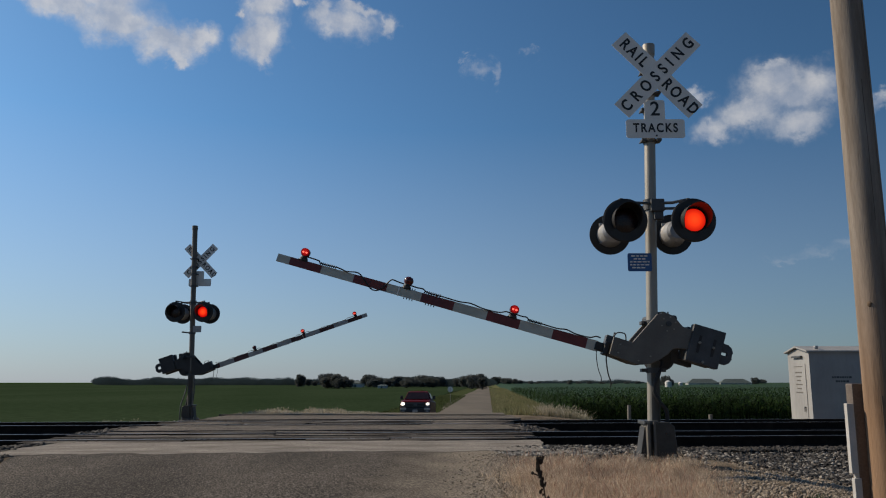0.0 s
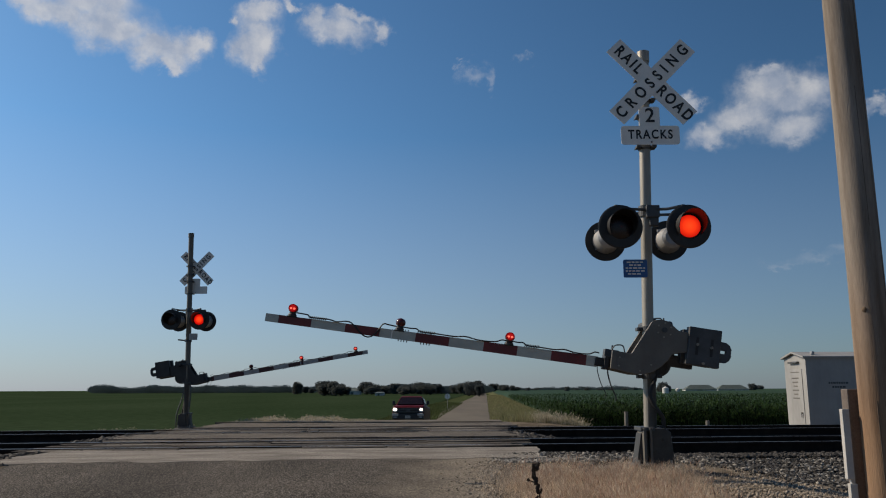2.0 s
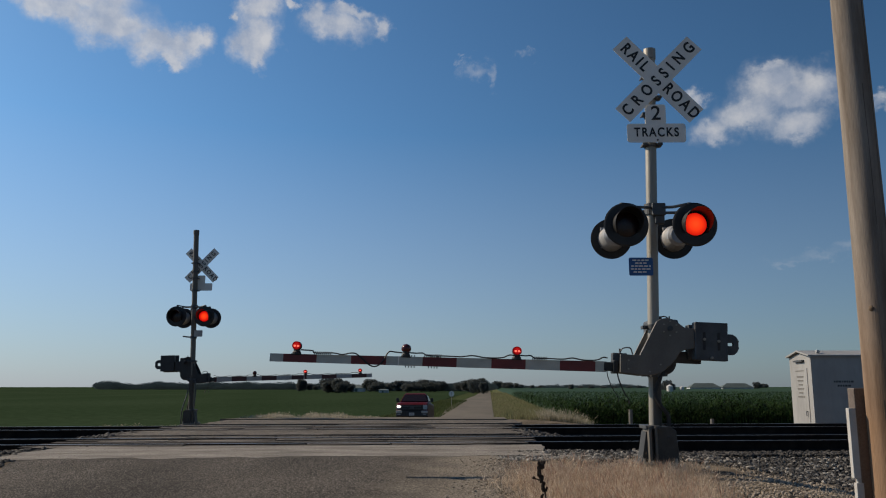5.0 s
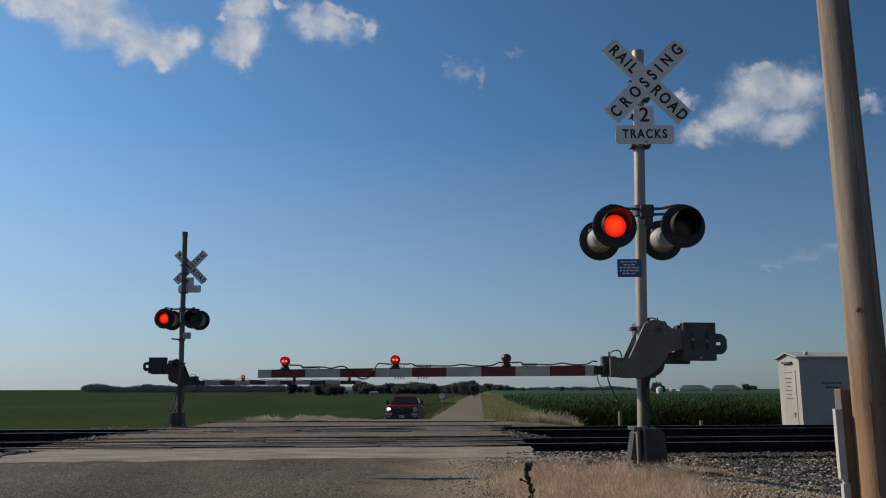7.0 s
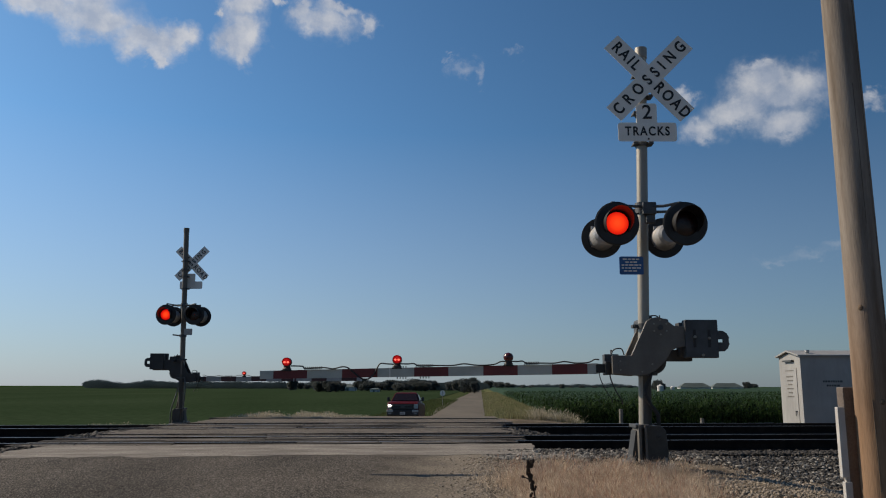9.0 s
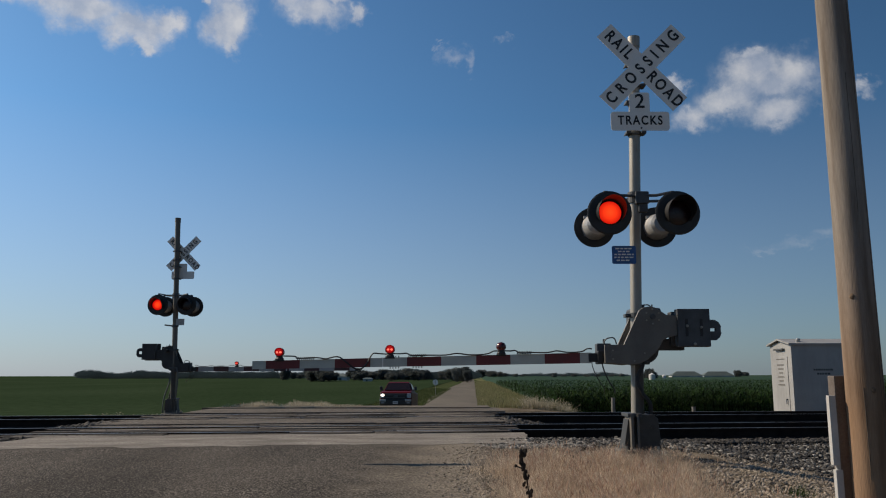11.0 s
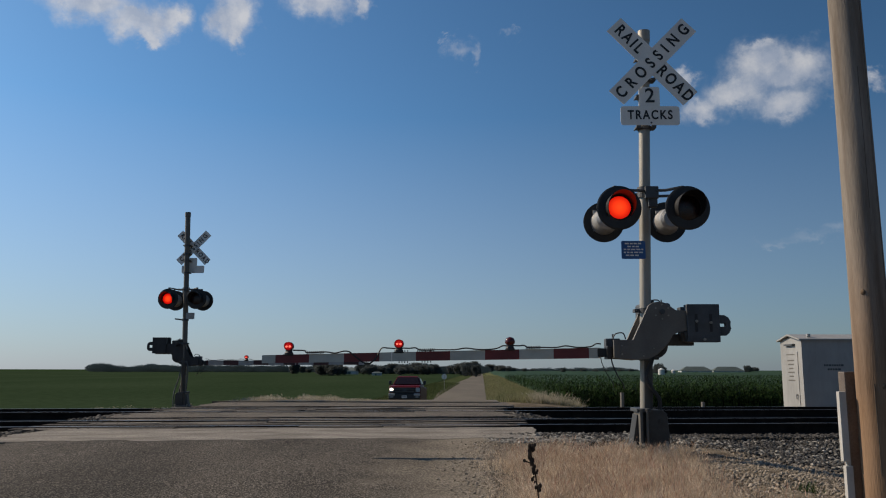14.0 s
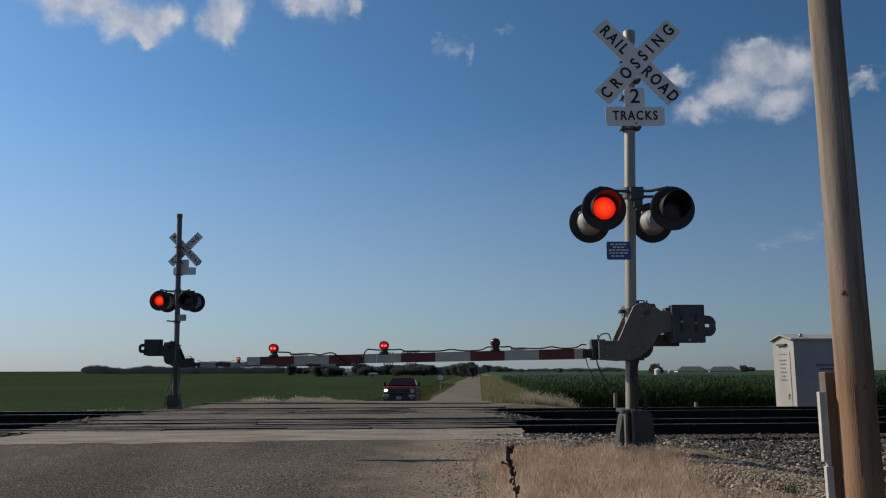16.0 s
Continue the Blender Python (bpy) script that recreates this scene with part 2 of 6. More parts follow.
M["pole"] = pole_material()       # preservative has soaked the butt redder
M["oldpost"] = Mat("weathered_post_wood", (0.20, 0.185, 0.16), (0.12, 0.11, 0.095), 0.85, 0, 4, 30, 0.4, (2, 2, 0.3)).m
M["brown"] = Mat("brown_painted_post", (0.155, 0.125, 0.105), (0.118, 0.093, 0.078), 0.6, 0, 5, 60, 0.2).m
M["marker"] = Mat("white_marker_plastic", (0.46, 0.45, 0.43), (0.38, 0.37, 0.35), 0.5, 0, 5, 50, 0.02, grain=0.92).m
M["shed"] = Mat("white_painted_aluminium", (0.315, 0.31, 0.30), (0.255, 0.25, 0.242), 0.5, 0, 1.5, 9, 0.02, (1, 1, 0.4), grain=0.92).m
M["tan_pale"] = Mat("bleached_far_grass", (0.50, 0.44, 0.345), (0.37, 0.335, 0.245), 0.85, 0, 0.5, 8, 0, island=0.35, spec=0.05, through_light=0.35).m
# far arm panels, set greyer and darker than the near arm's sheeting
M["back_pale"] = Mat("grey_arm_back", (0.42, 0.415, 0.40), (0.32, 0.315, 0.305), 0.6, 0, 4, 50, 0.1).m
M["back_dark"] = Mat("dark_arm_back", (0.085, 0.026, 0.026), (0.055, 0.020, 0.020), 0.6, 0, 4, 50, 0.1).m
M["redpaint"] = Mat("red_car_paint", (0.095, 0.008, 0.012), (0.078, 0.007, 0.010), 0.42, 0.0, 3, 40, 0.0, grain=0.92, spec=0.06).m
M["chrome"] = Mat("chrome_trim", (0.6, 0.6, 0.6), (0.5, 0.5, 0.5), 0.18, 1.0, 3, 40, 0.0).m
M["glass"] = Mat("dark_window_glass", (0.022, 0.012, 0.014), (0.016, 0.010, 0.012), 0.10, 0.0, 3, 40, 0.0, spec=0.22).m
M["sideglass"] = Mat("dark_side_glass", (0.014, 0.013, 0.014), (0.010, 0.010, 0.011), 0.2, 0.0, 3, 40, 0.0, spec=0.06).m
M["lamp_off"] = Mat("headlamp_glass", (0.35, 0.36, 0.38), (0.25, 0.26, 0.28), 0.12, 0.3, 20, 60, 0.1).m
M["barn"] = Mat("white_barn_siding", (0.62, 0.62, 0.60), (0.5, 0.5, 0.49), 0.7, 0, 0.4, 4, 0.1).m
M["roofgrey"] = Mat("grey_metal_roof", (0.095, 0.122, 0.112), (0.078, 0.10, 0.092), 0.7, 0.0, 0.3, 3, 0.05).m
M["plate"] = Mat("plate_white", (0.6, 0.6, 0.6), (0.5, 0.5, 0.5), 0.5, 0, 5, 50, 0).m


def road_material():
    k = Mat("worn_asphalt", (0.076, 0.066, 0.056), (0.044, 0.039, 0.033), 0.9, 0, 0.55, 44, 0.9, bumpdist=0.011, spec=0.06, grain=0.48)
    # pale worn chippings, dark pits between them, and long tyre-polished streaks along the road
    chips = k.ramp(k.noise(62, 2), 0.52, 0.60)
    k.recolour(k.mixc(chips, k.col, k.rgb((0.215, 0.188, 0.160))))
    pits = k.ramp(k.noise(27, 3), 0.56, 0.66)
    k.recolour(k.mixc(pits, k.col, k.scaled(k.col, 0.45)))
    mp = k.nt.nodes.new("ShaderNodeMapping")
    mp.inputs["Scale"].default_value = (0.8, 0.14, 1)
    mp.inputs["Rotation"].default_value = (0, 0, radians(-16))
    k.nt.links.new(k.vec, mp.inputs[0])
    keep, k.vec = k.vec, mp.outputs[0]
    st = k.ramp(k.noise(1.1, 4), 0.42, 0.58)
    k.vec = keep
    k.recolour(k.mixc(st, k.col, k.scaled(k.col, 0.68)))
    # the seal has worn down to tan gravel along the edge by the signal
    sp = k.nt.nodes.new("ShaderNodeSeparateXYZ")
    k.nt.links.new(k.vec, sp.inputs[0])
    wob = k.nt.nodes.new("ShaderNodeMath")
    wob.operation = 'MULTIPLY_ADD'
    k.nt.links.new(k.noise(1.7, 5), wob.inputs[0])
    wob.inputs[1].default_value = 1.6
    k.nt.links.new(sp.outputs["X"], wob.inputs[2])
    gravel = k.mixc(k.ramp(k.noise(46, 3), 0.40, 0.58), k.rgb((0.285, 0.245, 0.196)), k.rgb((0.115, 0.098, 0.078)))
    k.recolour(k.mixc(k.scaled_value(k.ramp(wob.outputs[0], -0.05, 1.0), 0.88), k.col, gravel))
    return k.m


M["asphalt"] = road_material()
M["patch"] = Mat("pale_road_patch", (0.325, 0.295, 0.260), (0.185, 0.166, 0.145), 0.9, 0, 1.8, 50, 0.8, (0.6, 1.5, 1), speckle=(0.10, 0.09, 0.08), speck_amount=0.3, bumpdist=0.015, spec=0.08).m
M["midpatch"] = Mat("oil_stained_asphalt", (0.155, 0.138, 0.121), (0.052, 0.045, 0.040), 0.9, 0, 2.6, 36, 0.8, (0.3, 2.8, 1), speckle=(0.24, 0.21, 0.175), speck_amount=0.25, bumpdist=0.015, spec=0.08).m
M["farroad"] = Mat("pale_chip_seal_road", (0.162, 0.142, 0.115), (0.128, 0.112, 0.092), 0.9, 0, 0.25, 30, 0.3, (1, 0.2, 1), spec=0.08).m
M["tar"] = Mat("crack_tar", (0.026, 0.023, 0.020), (0.045, 0.040, 0.035), 0.95, 0, 8, 60, 0.3, spec=0.0).m


def ground_material():
    k = Mat("earth_and_crop", (0.018, 0.038, 0.009), (0.026, 0.050, 0.013), 0.85, 0, 0.03, 1.6, 0.3, (1, 0.35, 1), mixlo=0.3, mixhi=0.7, bumpdist=0.2, spec=0.0)
    geo = k.nt.nodes.new("ShaderNodeNewGeometry")
    sp = k.nt.nodes.new("ShaderNodeSeparateXYZ")
    k.nt.links.new(geo.outputs["Position"], sp.inputs[0])
    k.vec = geo.outputs["Position"]
    near = k.ramp(sp.outputs["Y"], 34.0, 28.0)
    dirt = k.mix(k.ramp(k.noise(1.6, 6), 0.4, 0.62), (0.20, 0.167, 0.128), (0.115, 0.095, 0.074))
    peb = k.mixc(k.ramp(k.noise(38, 2), 0.45, 0.62), dirt, k.scaled(dirt, 0.55))
    k.recolour(k.mixc(near, k.col, peb))
    return k.m


M["ground"] = ground_material()
M["soy"] = Mat("soybean_canopy", (0.027, 0.045, 0.022), (0.037, 0.057, 0.030), 0.8, 0, 0.035, 1.3, 0.6, (1, 0.3, 1), bumpdist=0.3, spec=0.0).m


def cloud_material(name, seed, lobes, size, dense, bright):
    """Far cloud: noisy billows about a few lobes (x, z, half-width, half-height), fading to clear sky."""
    m = bpy.data.materials.new(name)
    m.use_nodes = True
    nt = m.node_tree
    nt.nodes.remove(nt.nodes["Principled BSDF"])
    tc = nt.nodes.new("ShaderNodeTexCoord")
    mp = nt.nodes.new("ShaderNodeMapping")
    mp.inputs["Location"].default_value = (seed * 370.0, seed * 190.0, seed * 100.0)
    nt.links.new(tc.outputs["Object"], mp.inputs[0])

    def nz(scale, detail, rough=0.6):
        n = nt.nodes.new("ShaderNodeTexNoise")
        n.inputs["Scale"].default_value, n.inputs["Detail"].default_value, n.inputs["Roughness"].default_value = scale, detail, rough
        nt.links.new(mp.outputs[0], n.inputs["Vector"])
        return n.outputs["Fac"]

    def math_(op, a, b):
        n = nt.nodes.new("ShaderNodeMath")
        n.operation = op
        for i, v in enumerate((a, b)):
            if isinstance(v, (int, float)):
                n.inputs[i].default_value = v
            else:
                nt.links.new(v, n.inputs[i])
        return n.outputs[0]
    swirl = nt.nodes.new("ShaderNodeTexNoise")
    swirl.inputs["Scale"].default_value, swirl.inputs["Detail"].default_value, swirl.inputs["Roughness"].default_value = size * 0.8, 6, 0.62
    nt.links.new(mp.outputs[0], swirl.inputs["Vector"])
    mid = nt.nodes.new("ShaderNodeVectorMath")
    mid.operation = 'SUBTRACT'
    mid.inputs[1].default_value = (0.5, 0.5, 0.5)
    nt.links.new(swirl.outputs["Color"], mid.inputs[0])
    amp = nt.nodes.new("ShaderNodeVectorMath")
    amp.operation = 'SCALE'
    amp.inputs["Scale"].default_value = 190.0
    nt.links.new(mid.outputs[0], amp.inputs[0])
    ragged = nt.nodes.new("ShaderNodeVectorMath")
    ragged.operation = 'ADD'
    nt.links.new(tc.outputs["Object"], ragged.inputs[0])
    nt.links.new(amp.outputs[0], ragged.inputs[1])
    depth = None
    for x, z, rx, rz in lobes:
        off = nt.nodes.new("ShaderNodeVectorMath")
        off.operation = 'SUBTRACT'
        off.inputs[1].default_value = (x, 0, z)
        nt.links.new(ragged.outputs[0], off.inputs[0])
        sc = nt.nodes.new("ShaderNodeVectorMath")
        sc.operation = 'MULTIPLY'
        sc.inputs[1].default_value = (1 / rx, 0, 1 / rz)
        nt.links.new(off.outputs[0], sc.inputs[0])
        ln = nt.nodes.new("ShaderNodeVectorMath")
        ln.operation = 'LENGTH'
        nt.links.new(sc.outputs[0], ln.inputs[0])
        one = math_('SUBTRACT', 1.25, ln.outputs["Value"])
        if depth is None:
            depth = one
        else:
            n = nt.nodes.new("ShaderNodeMath")
            n.operation = 'SMOOTH_MAX'
            nt.links.new(depth, n.inputs[0])
            nt.links.new(one, n.inputs[1])
            n.inputs[2].default_value = 0.4
            depth = n.outputs[0]
    rim = nt.nodes.new("ShaderNodeMapRange")
    rim.inputs["From Min"].default_value, rim.inputs["From Max"].default_value = 0.0, 0.7
    nt.links.new(depth, rim.inputs["Value"])
    billow = math_('MULTIPLY', math_('SUBTRACT', nz(size, 6, 0.55), 0.5), 1.3)
    shape = math_('ADD', depth, billow)
    mr = nt.nodes.new("ShaderNodeMapRange")
    mr.interpolation_type = 'SMOOTHSTEP'
    mr.inputs["From Min"].default_value, mr.inputs["From Max"].default_value = 0.05 - dense, 1.60 - dense
    nt.links.new(shape, mr.inputs["Value"])
    alpha = math_('MULTIPLY', math_('MULTIPLY', mr.outputs[0], rim.outputs[0]), bright)
    # sunlit white and grey shading are put into the cloud's own emission
    em = nt.nodes.new("ShaderNodeEmission")
    mx = nt.nodes.new("ShaderNodeMix")
    mx.data_type = 'RGBA'
    mx.inputs[6].default_value, mx.inputs[7].default_value = (0.60, 0.65, 0.76, 1), (1.0, 0.98, 0.97, 1)
    mr2 = nt.nodes.new("ShaderNodeMapRange")
    mr2.inputs["From Min"].default_value, mr2.inputs["From Max"].default_value = 0.35, 0.65
    nt.links.new(nz(size * 0.9, 5), mr2.inputs["Value"])
    nt.links.new(mr2.outputs[0], mx.inputs[0])
    nt.links.new(mx.outputs[2], em.inputs["Color"])
    em.inputs["Strength"].default_value = 0.67
    tr = nt.nodes.new("ShaderNodeBsdfTransparent")
    ms = nt.nodes.new("ShaderNodeMixShader")
    nt.links.new(alpha, ms.inputs[0])
    nt.links.new(tr.outputs[0], ms.inputs[1])
    nt.links.new(em.outputs[0], ms.inputs[2])
    nt.links.new(ms.outputs[0], nt.nodes["Material Output"].inputs[0])
    return m


# ---- mesh helpers ----
def mesh_of(bm, name, material, smooth=False):
    me = bpy.data.meshes.new(name)
    bm.normal_update()
    bm.to_mesh(me)
    bm.free()
    mats = material if isinstance(material, (list, tuple)) else [material]
    for m in mats:
        me.materials.append(m)
    if smooth:
        for p in me.polygons:
            p.use_smooth = True
    return me


def part(name, bm, material=None, parent=None, label="", at=None, smooth=False):
    me = bm if isinstance(bm, bpy.types.Mesh) else mesh_of(bm, name, material, smooth)
    ob = new(name, me)
    if parent is not None:
        ob.parent = parent
    if at is not None:
        ob.matrix_basis = at if isinstance(at, Matrix) else Matrix.Translation(at)
    if label:
        ob["label"] = label
    return ob


def raw(name, verts, faces, material):
    me = bpy.data.meshes.new(name)
    me.from_pydata(verts, [], faces)
    me.materials.append(material)
    me.update()
    return me


def box(bm, lo, hi, bevel=0.0, m=None):
    c = [(a + b) / 2 for a, b in zip(lo, hi)]
    s = [abs(b - a) for a, b in zip(lo, hi)]
    r = bmesh.ops.create_cube(bm, size=1.0, matrix=Matrix.Translation(c) @ Matrix.Diagonal((*s, 1)))
    vs = r["verts"]
    if bevel:
        es = list({e for v in vs for e in v.link_edges})
        r2 = bmesh.ops.bevel(bm, geom=es, offset=bevel, segments=2, affect='EDGES', profile=0.5)
        vs = list({v for f in r2["faces"] for v in f.verts} | {v for v in vs if v.is_valid})
    if m is not None:
        bmesh.ops.transform(bm, matrix=m, verts=[v for v in vs if v.is_valid])
    return bm


def rod(bm, a, b, r1, r2=None, seg=14, caps=True):
    a, b = Vector(a), Vector(b)
    d = b - a
    m = Matrix.Translation((a + b) / 2) @ d.to_track_quat('Z', 'Y').to_matrix().to_4x4()
    bmesh.ops.create_cone(bm, cap_ends=caps, segments=seg, radius1=r1, radius2=r1 if r2 is None else r2, depth=d.length, matrix=m)
    return bm


def prism(bm, pts, y0, y1, bevel=0.0):
    """A polygon in x, z pushed from y0 to y1."""
    vs = [bm.verts.new((x, y0, z)) for x, z in pts]
    f = bm.faces.new(vs)
    r = bmesh.ops.extrude_face_region(bm, geom=[f])
    top = [v for v in r["geom"] if isinstance(v, bmesh.types.BMVert)]
    bmesh.ops.translate(bm, verts=top, vec=(0, y1 - y0, 0))
    allv = vs + top
    fs = list({f for v in allv for f in v.link_faces})
    bmesh.ops.recalc_face_normals(bm, faces=fs)
    if bevel:
        es = list({e for f in fs for e in f.edges})
        bmesh.ops.bevel(bm, geom=es, offset=bevel, segments=2, affect='EDGES', profile=0.5)
    return bm


def tube(bm, pts, r, seg=6):
    for a, b in zip(pts, pts[1:]):
        rod(bm, a, b, r, seg=seg)
    return bm


def smooth_line(pts, n=6):
    """A smooth run through a few points."""
    P = [Vector(p) for p in pts]
    out = []
    for i in range(len(P) - 1):
        p0, p1, p2, p3 = P[max(i - 1, 0)], P[i], P[i + 1], P[min(i + 2, len(P) - 1)]
        for k in range(n):
            t = k / n
            out.append(0.5 * ((2 * p1) + (p2 - p0) * t + (2 * p0 - 5 * p1 + 4 * p2 - p3) * t * t + (3 * p1 - p0 - 3 * p2 + p3) * t ** 3))
    out.append(P[-1])
    return out


def lathe(bm, prof, seg=28, axis='Y'):
    """Turn (radius, along) points about an axis."""
    rings = []
    for r, y in prof:
        ring = []
        for i in range(seg):
            a = 2 * math.pi * i / seg
            c, s = r * math.cos(a), r * math.sin(a)
            ring.append(bm.verts.new((c, y, s) if axis == 'Y' else (c, s, y)))
        rings.append(ring)
    for r0, r1 in zip(rings, rings[1:]):
        for i in range(seg):
            bm.faces.new((r0[i], r0[(i + 1) % seg], r1[(i + 1) % seg], r1[i]))
    bmesh.ops.recalc_face_normals(bm, faces=bm.faces[:])
    return bm


def words(text, height, spacing=1.0, squeeze=1.0, bold=0.0):
    """Lettering as a thin mesh in x, z, facing -y, centred."""
    cu = bpy.data.curves.new("words", 'FONT')
    cu.body, cu.size, cu.align_x, cu.align_y = text, height / 0.72, 'CENTER', 'CENTER'
    cu.space_character, cu.extrude, cu.offset = spacing, 0.0015, bold
    ob = bpy.data.objects.new("words", cu)
    scene.collection.objects.link(ob)
    me = bpy.data.meshes.new_from_object(ob.evaluated_get(bpy.context.evaluated_depsgraph_get()))
    bpy.data.objects.remove(ob)
    me.transform(Matrix.Rotation(radians(90), 4, 'X') @ Matrix.Diagonal((squeeze, 1, 1, 1)))
    me.materials.clear()
    me.materials.append(M["ink"])
    return me


def rounded(w, h, r, n=4):
    pts = []
    for cx, cz, a0 in ((w / 2 - r, h / 2 - r, 0), (-w / 2 + r, h / 2 - r, 90), (-w / 2 + r, -h / 2 + r, 180), (w / 2 - r, -h / 2 + r, 270)):
        for i in range(n + 1):
            a = radians(a0 + 90 * i / n)
            pts.append((cx + r * math.cos(a), cz + r * math.sin(a)))
    return pts


# ---- lie of the land ----
def sm(a, b, x):
    t = min(1.0, max(0.0, (x - a) / (b - a)))
    return t * t * (3 - 2 * t)


RAIL_SLOPE = 0.0985


def along(y, x):
    """How far a point lies beyond the camera, measured square to the tracks."""
    return y - RAIL_SLOPE * x


def road_z(y):
    z = -0.10 * (1 - sm(5.0, 11.0, y))
    d = max(0.0, y - 21.0)
    ramp = 0.0038 * d * d if d < 8 else 0.243 + 0.0608 * (d - 8)
    if ramp > 2.0:
        ramp = 2.5 - 0.5 * math.exp(-(ramp - 2.0) / 0.5)
    return z - ramp


def road_mid(y):
    return -2.5 + 0.0457 * y


def land_z(x, y):
    u = along(y, x)
    off = max(0.0, abs(x - road_mid(y)) - (3.4 if y > 20 else 3.6))
    side = sm(0.0, 4.5, off)
    rz = road_z(y) - (0.018 if u < 11.5 else 0.05)
    if u < 11.5:
        low = -0.06 - 0.28 * sm(0.4, 2.4, x - 2.2) if x > 0 else -0.34
    elif u < 21.5:
        low = -0.33
    else:
        low = -0.40 - 2.1 * sm(22.0, 42.0, u)
    if 11.5 <= u <= 21.5:
        return min(rz, -0.33) if off > 0.2 else rz - 0.25
    return rz * (1 - side) + low * side


def build_ground():
    xs = sorted({round(v, 2) for v in list(np.arange(-16, 16.01, 0.4)) + [s * k for s in (-1, 1) for k in (18, 21, 25, 30, 38, 50, 70, 100, 150, 250, 400, 700, 1200, 2200, 4500)]})
    ys = sorted({round(v, 2) for v in list(np.arange(1, 34.01, 0.4)) + [-4500, -1500, -500, -150, -60, -30, -15, -8, -4, -1, 36, 38, 41, 44, 47, 50, 54, 58, 62, 66, 70, 76, 82, 90, 100, 120, 150, 200, 300, 450, 700, 1100, 1800, 3000, 4700]})
    verts, faces = [], []
    for y in ys:
        for x in xs:
            z = land_z(x, y)
            if 4 < y < 30 and abs(x) < 16:
                z += (0.012 if x < 2.2 else 0.035) * (noise.noise((x * 0.9, y * 0.9, 0)) + 0.5 * noise.noise((x * 2.3, y * 2.3, 4)))
            verts.append((x, y, z))
    n = len(xs)
    for j in range(len(ys) - 1):
        for i in range(n - 1):
            a = j * n + i
            faces.append((a, a + 1, a + n + 1, a + n))
    ob = part("ground", raw("ground", verts, faces, M["ground"]), None)
    for p in ob.data.polygons:
        p.use_smooth = True
    tagged(ob, "dirt and gravel railway ground running out to level green farmland", "ground", kind="structure")


build_ground()


def strip(name, left, right, y0, y1, lift, material, label, cat, step=0.7, thick=0.12, wob=0.0, nx=8, zfun=None):
    """A road-like sheet between two edge lines, with its own thickness."""
    zf = zfun or (lambda x, y: road_z(y))
    ys = list(np.arange(y0, y1, step)) + [y1]
    verts, faces = [], []
    for y in ys:
        l, r = left(y), right(y)
        l += wob * noise.noise((y * 0.9, 1.3, 0)) + wob * 0.6 * noise.noise((y * 3.1, 1.3, 5))
        r += wob * noise.noise((y * 0.9, 7.7, 0)) + wob * 0.6 * noise.noise((y * 3.1, 7.3, 5))
        for k in range(nx + 1):
            x = l + (r - l) * k / nx
            verts.append((x, y, zf(x, y) + lift))
    n = nx + 1
    for j in range(len(ys) - 1):
        for i in range(nx):
            a = j * n + i
            faces.append((a, a + 1, a + n + 1, a + n))
    base = len(verts)
    verts += [(x, y, z - thick) for x, y, z in verts]
    rim = [i for i in range(n)] + [j * n + n - 1 for j in range(1, len(ys))] + [(len(ys) - 1) * n + i for i in range(n - 2, -1, -1)] + [j * n for j in range(len(ys) - 2, 0, -1)]
    for a, b in zip(rim, rim[1:] + rim[:1]):
        faces.append((a, a + base, b + base, b))
    ob = part(name, raw(name, verts, faces, material))
    return tagged(ob, label, cat, kind="structure")


# near approach, pale patch before the tracks, strip between the tracks, far ramp and the long road
near_end = lambda x: 10.55 + RAIL_SLOPE * x
strip("road", lambda y: min(-5.2, -5.40 - 0.33 * (y - 9.8)), lambda y: 0.10 + 0.046 * y, -12, 11.6, 0.0, M["asphalt"],
      "worn grey chip-seal road approaching the crossing", "road", wob=0.10, step=0.2)


def skewed(name, u0, u1, x0, x1, lift, material, label, cat, wob=0.06, nx=90, ny=8):
    """A sheet lying along the tracks."""
    verts, faces = [], []
    for j in range(ny + 1):
        for i in range(nx + 1):
            x = x0 + (x1 - x0) * i / nx
            e = wob * (noise.noise((x * 1.7, u0, 2)) + 0.4 * noise.noise((x * 6.1, u0, 2)) if j == 0 else noise.noise((x * 1.7, u1, 9)) if j == ny else 0)
            u = u0 + (u1 - u0) * j / ny + e
            xx = x + (0.15 * noise.noise((u * 2, x0, 3)) if i in (0, nx) else 0)
            y = u + RAIL_SLOPE * xx
            verts.append((xx, y, road_z(y) + lift))
    n = nx + 1
    for j in range(ny):
        for i in range(nx):
            a = j * n + i
            faces.append((a, a + 1, a + n + 1, a + n))
    base = len(verts)
    verts += [(x, y, z - 0.3) for x, y, z in verts]
    rim = list(range(n)) + [j * n + nx for j in range(1, ny + 1)] + [ny * n + i for i in range(nx - 1, -1, -1)] + [j * n for j in range(ny - 1, 0, -1)]
    for a, b in zip(rim, rim[1:] + rim[:1]):
        faces.append((a, a + base, b + base, b))
    ob = part(name, raw(name, verts, faces, material))
    return tagged(ob, label, cat, kind="structure")


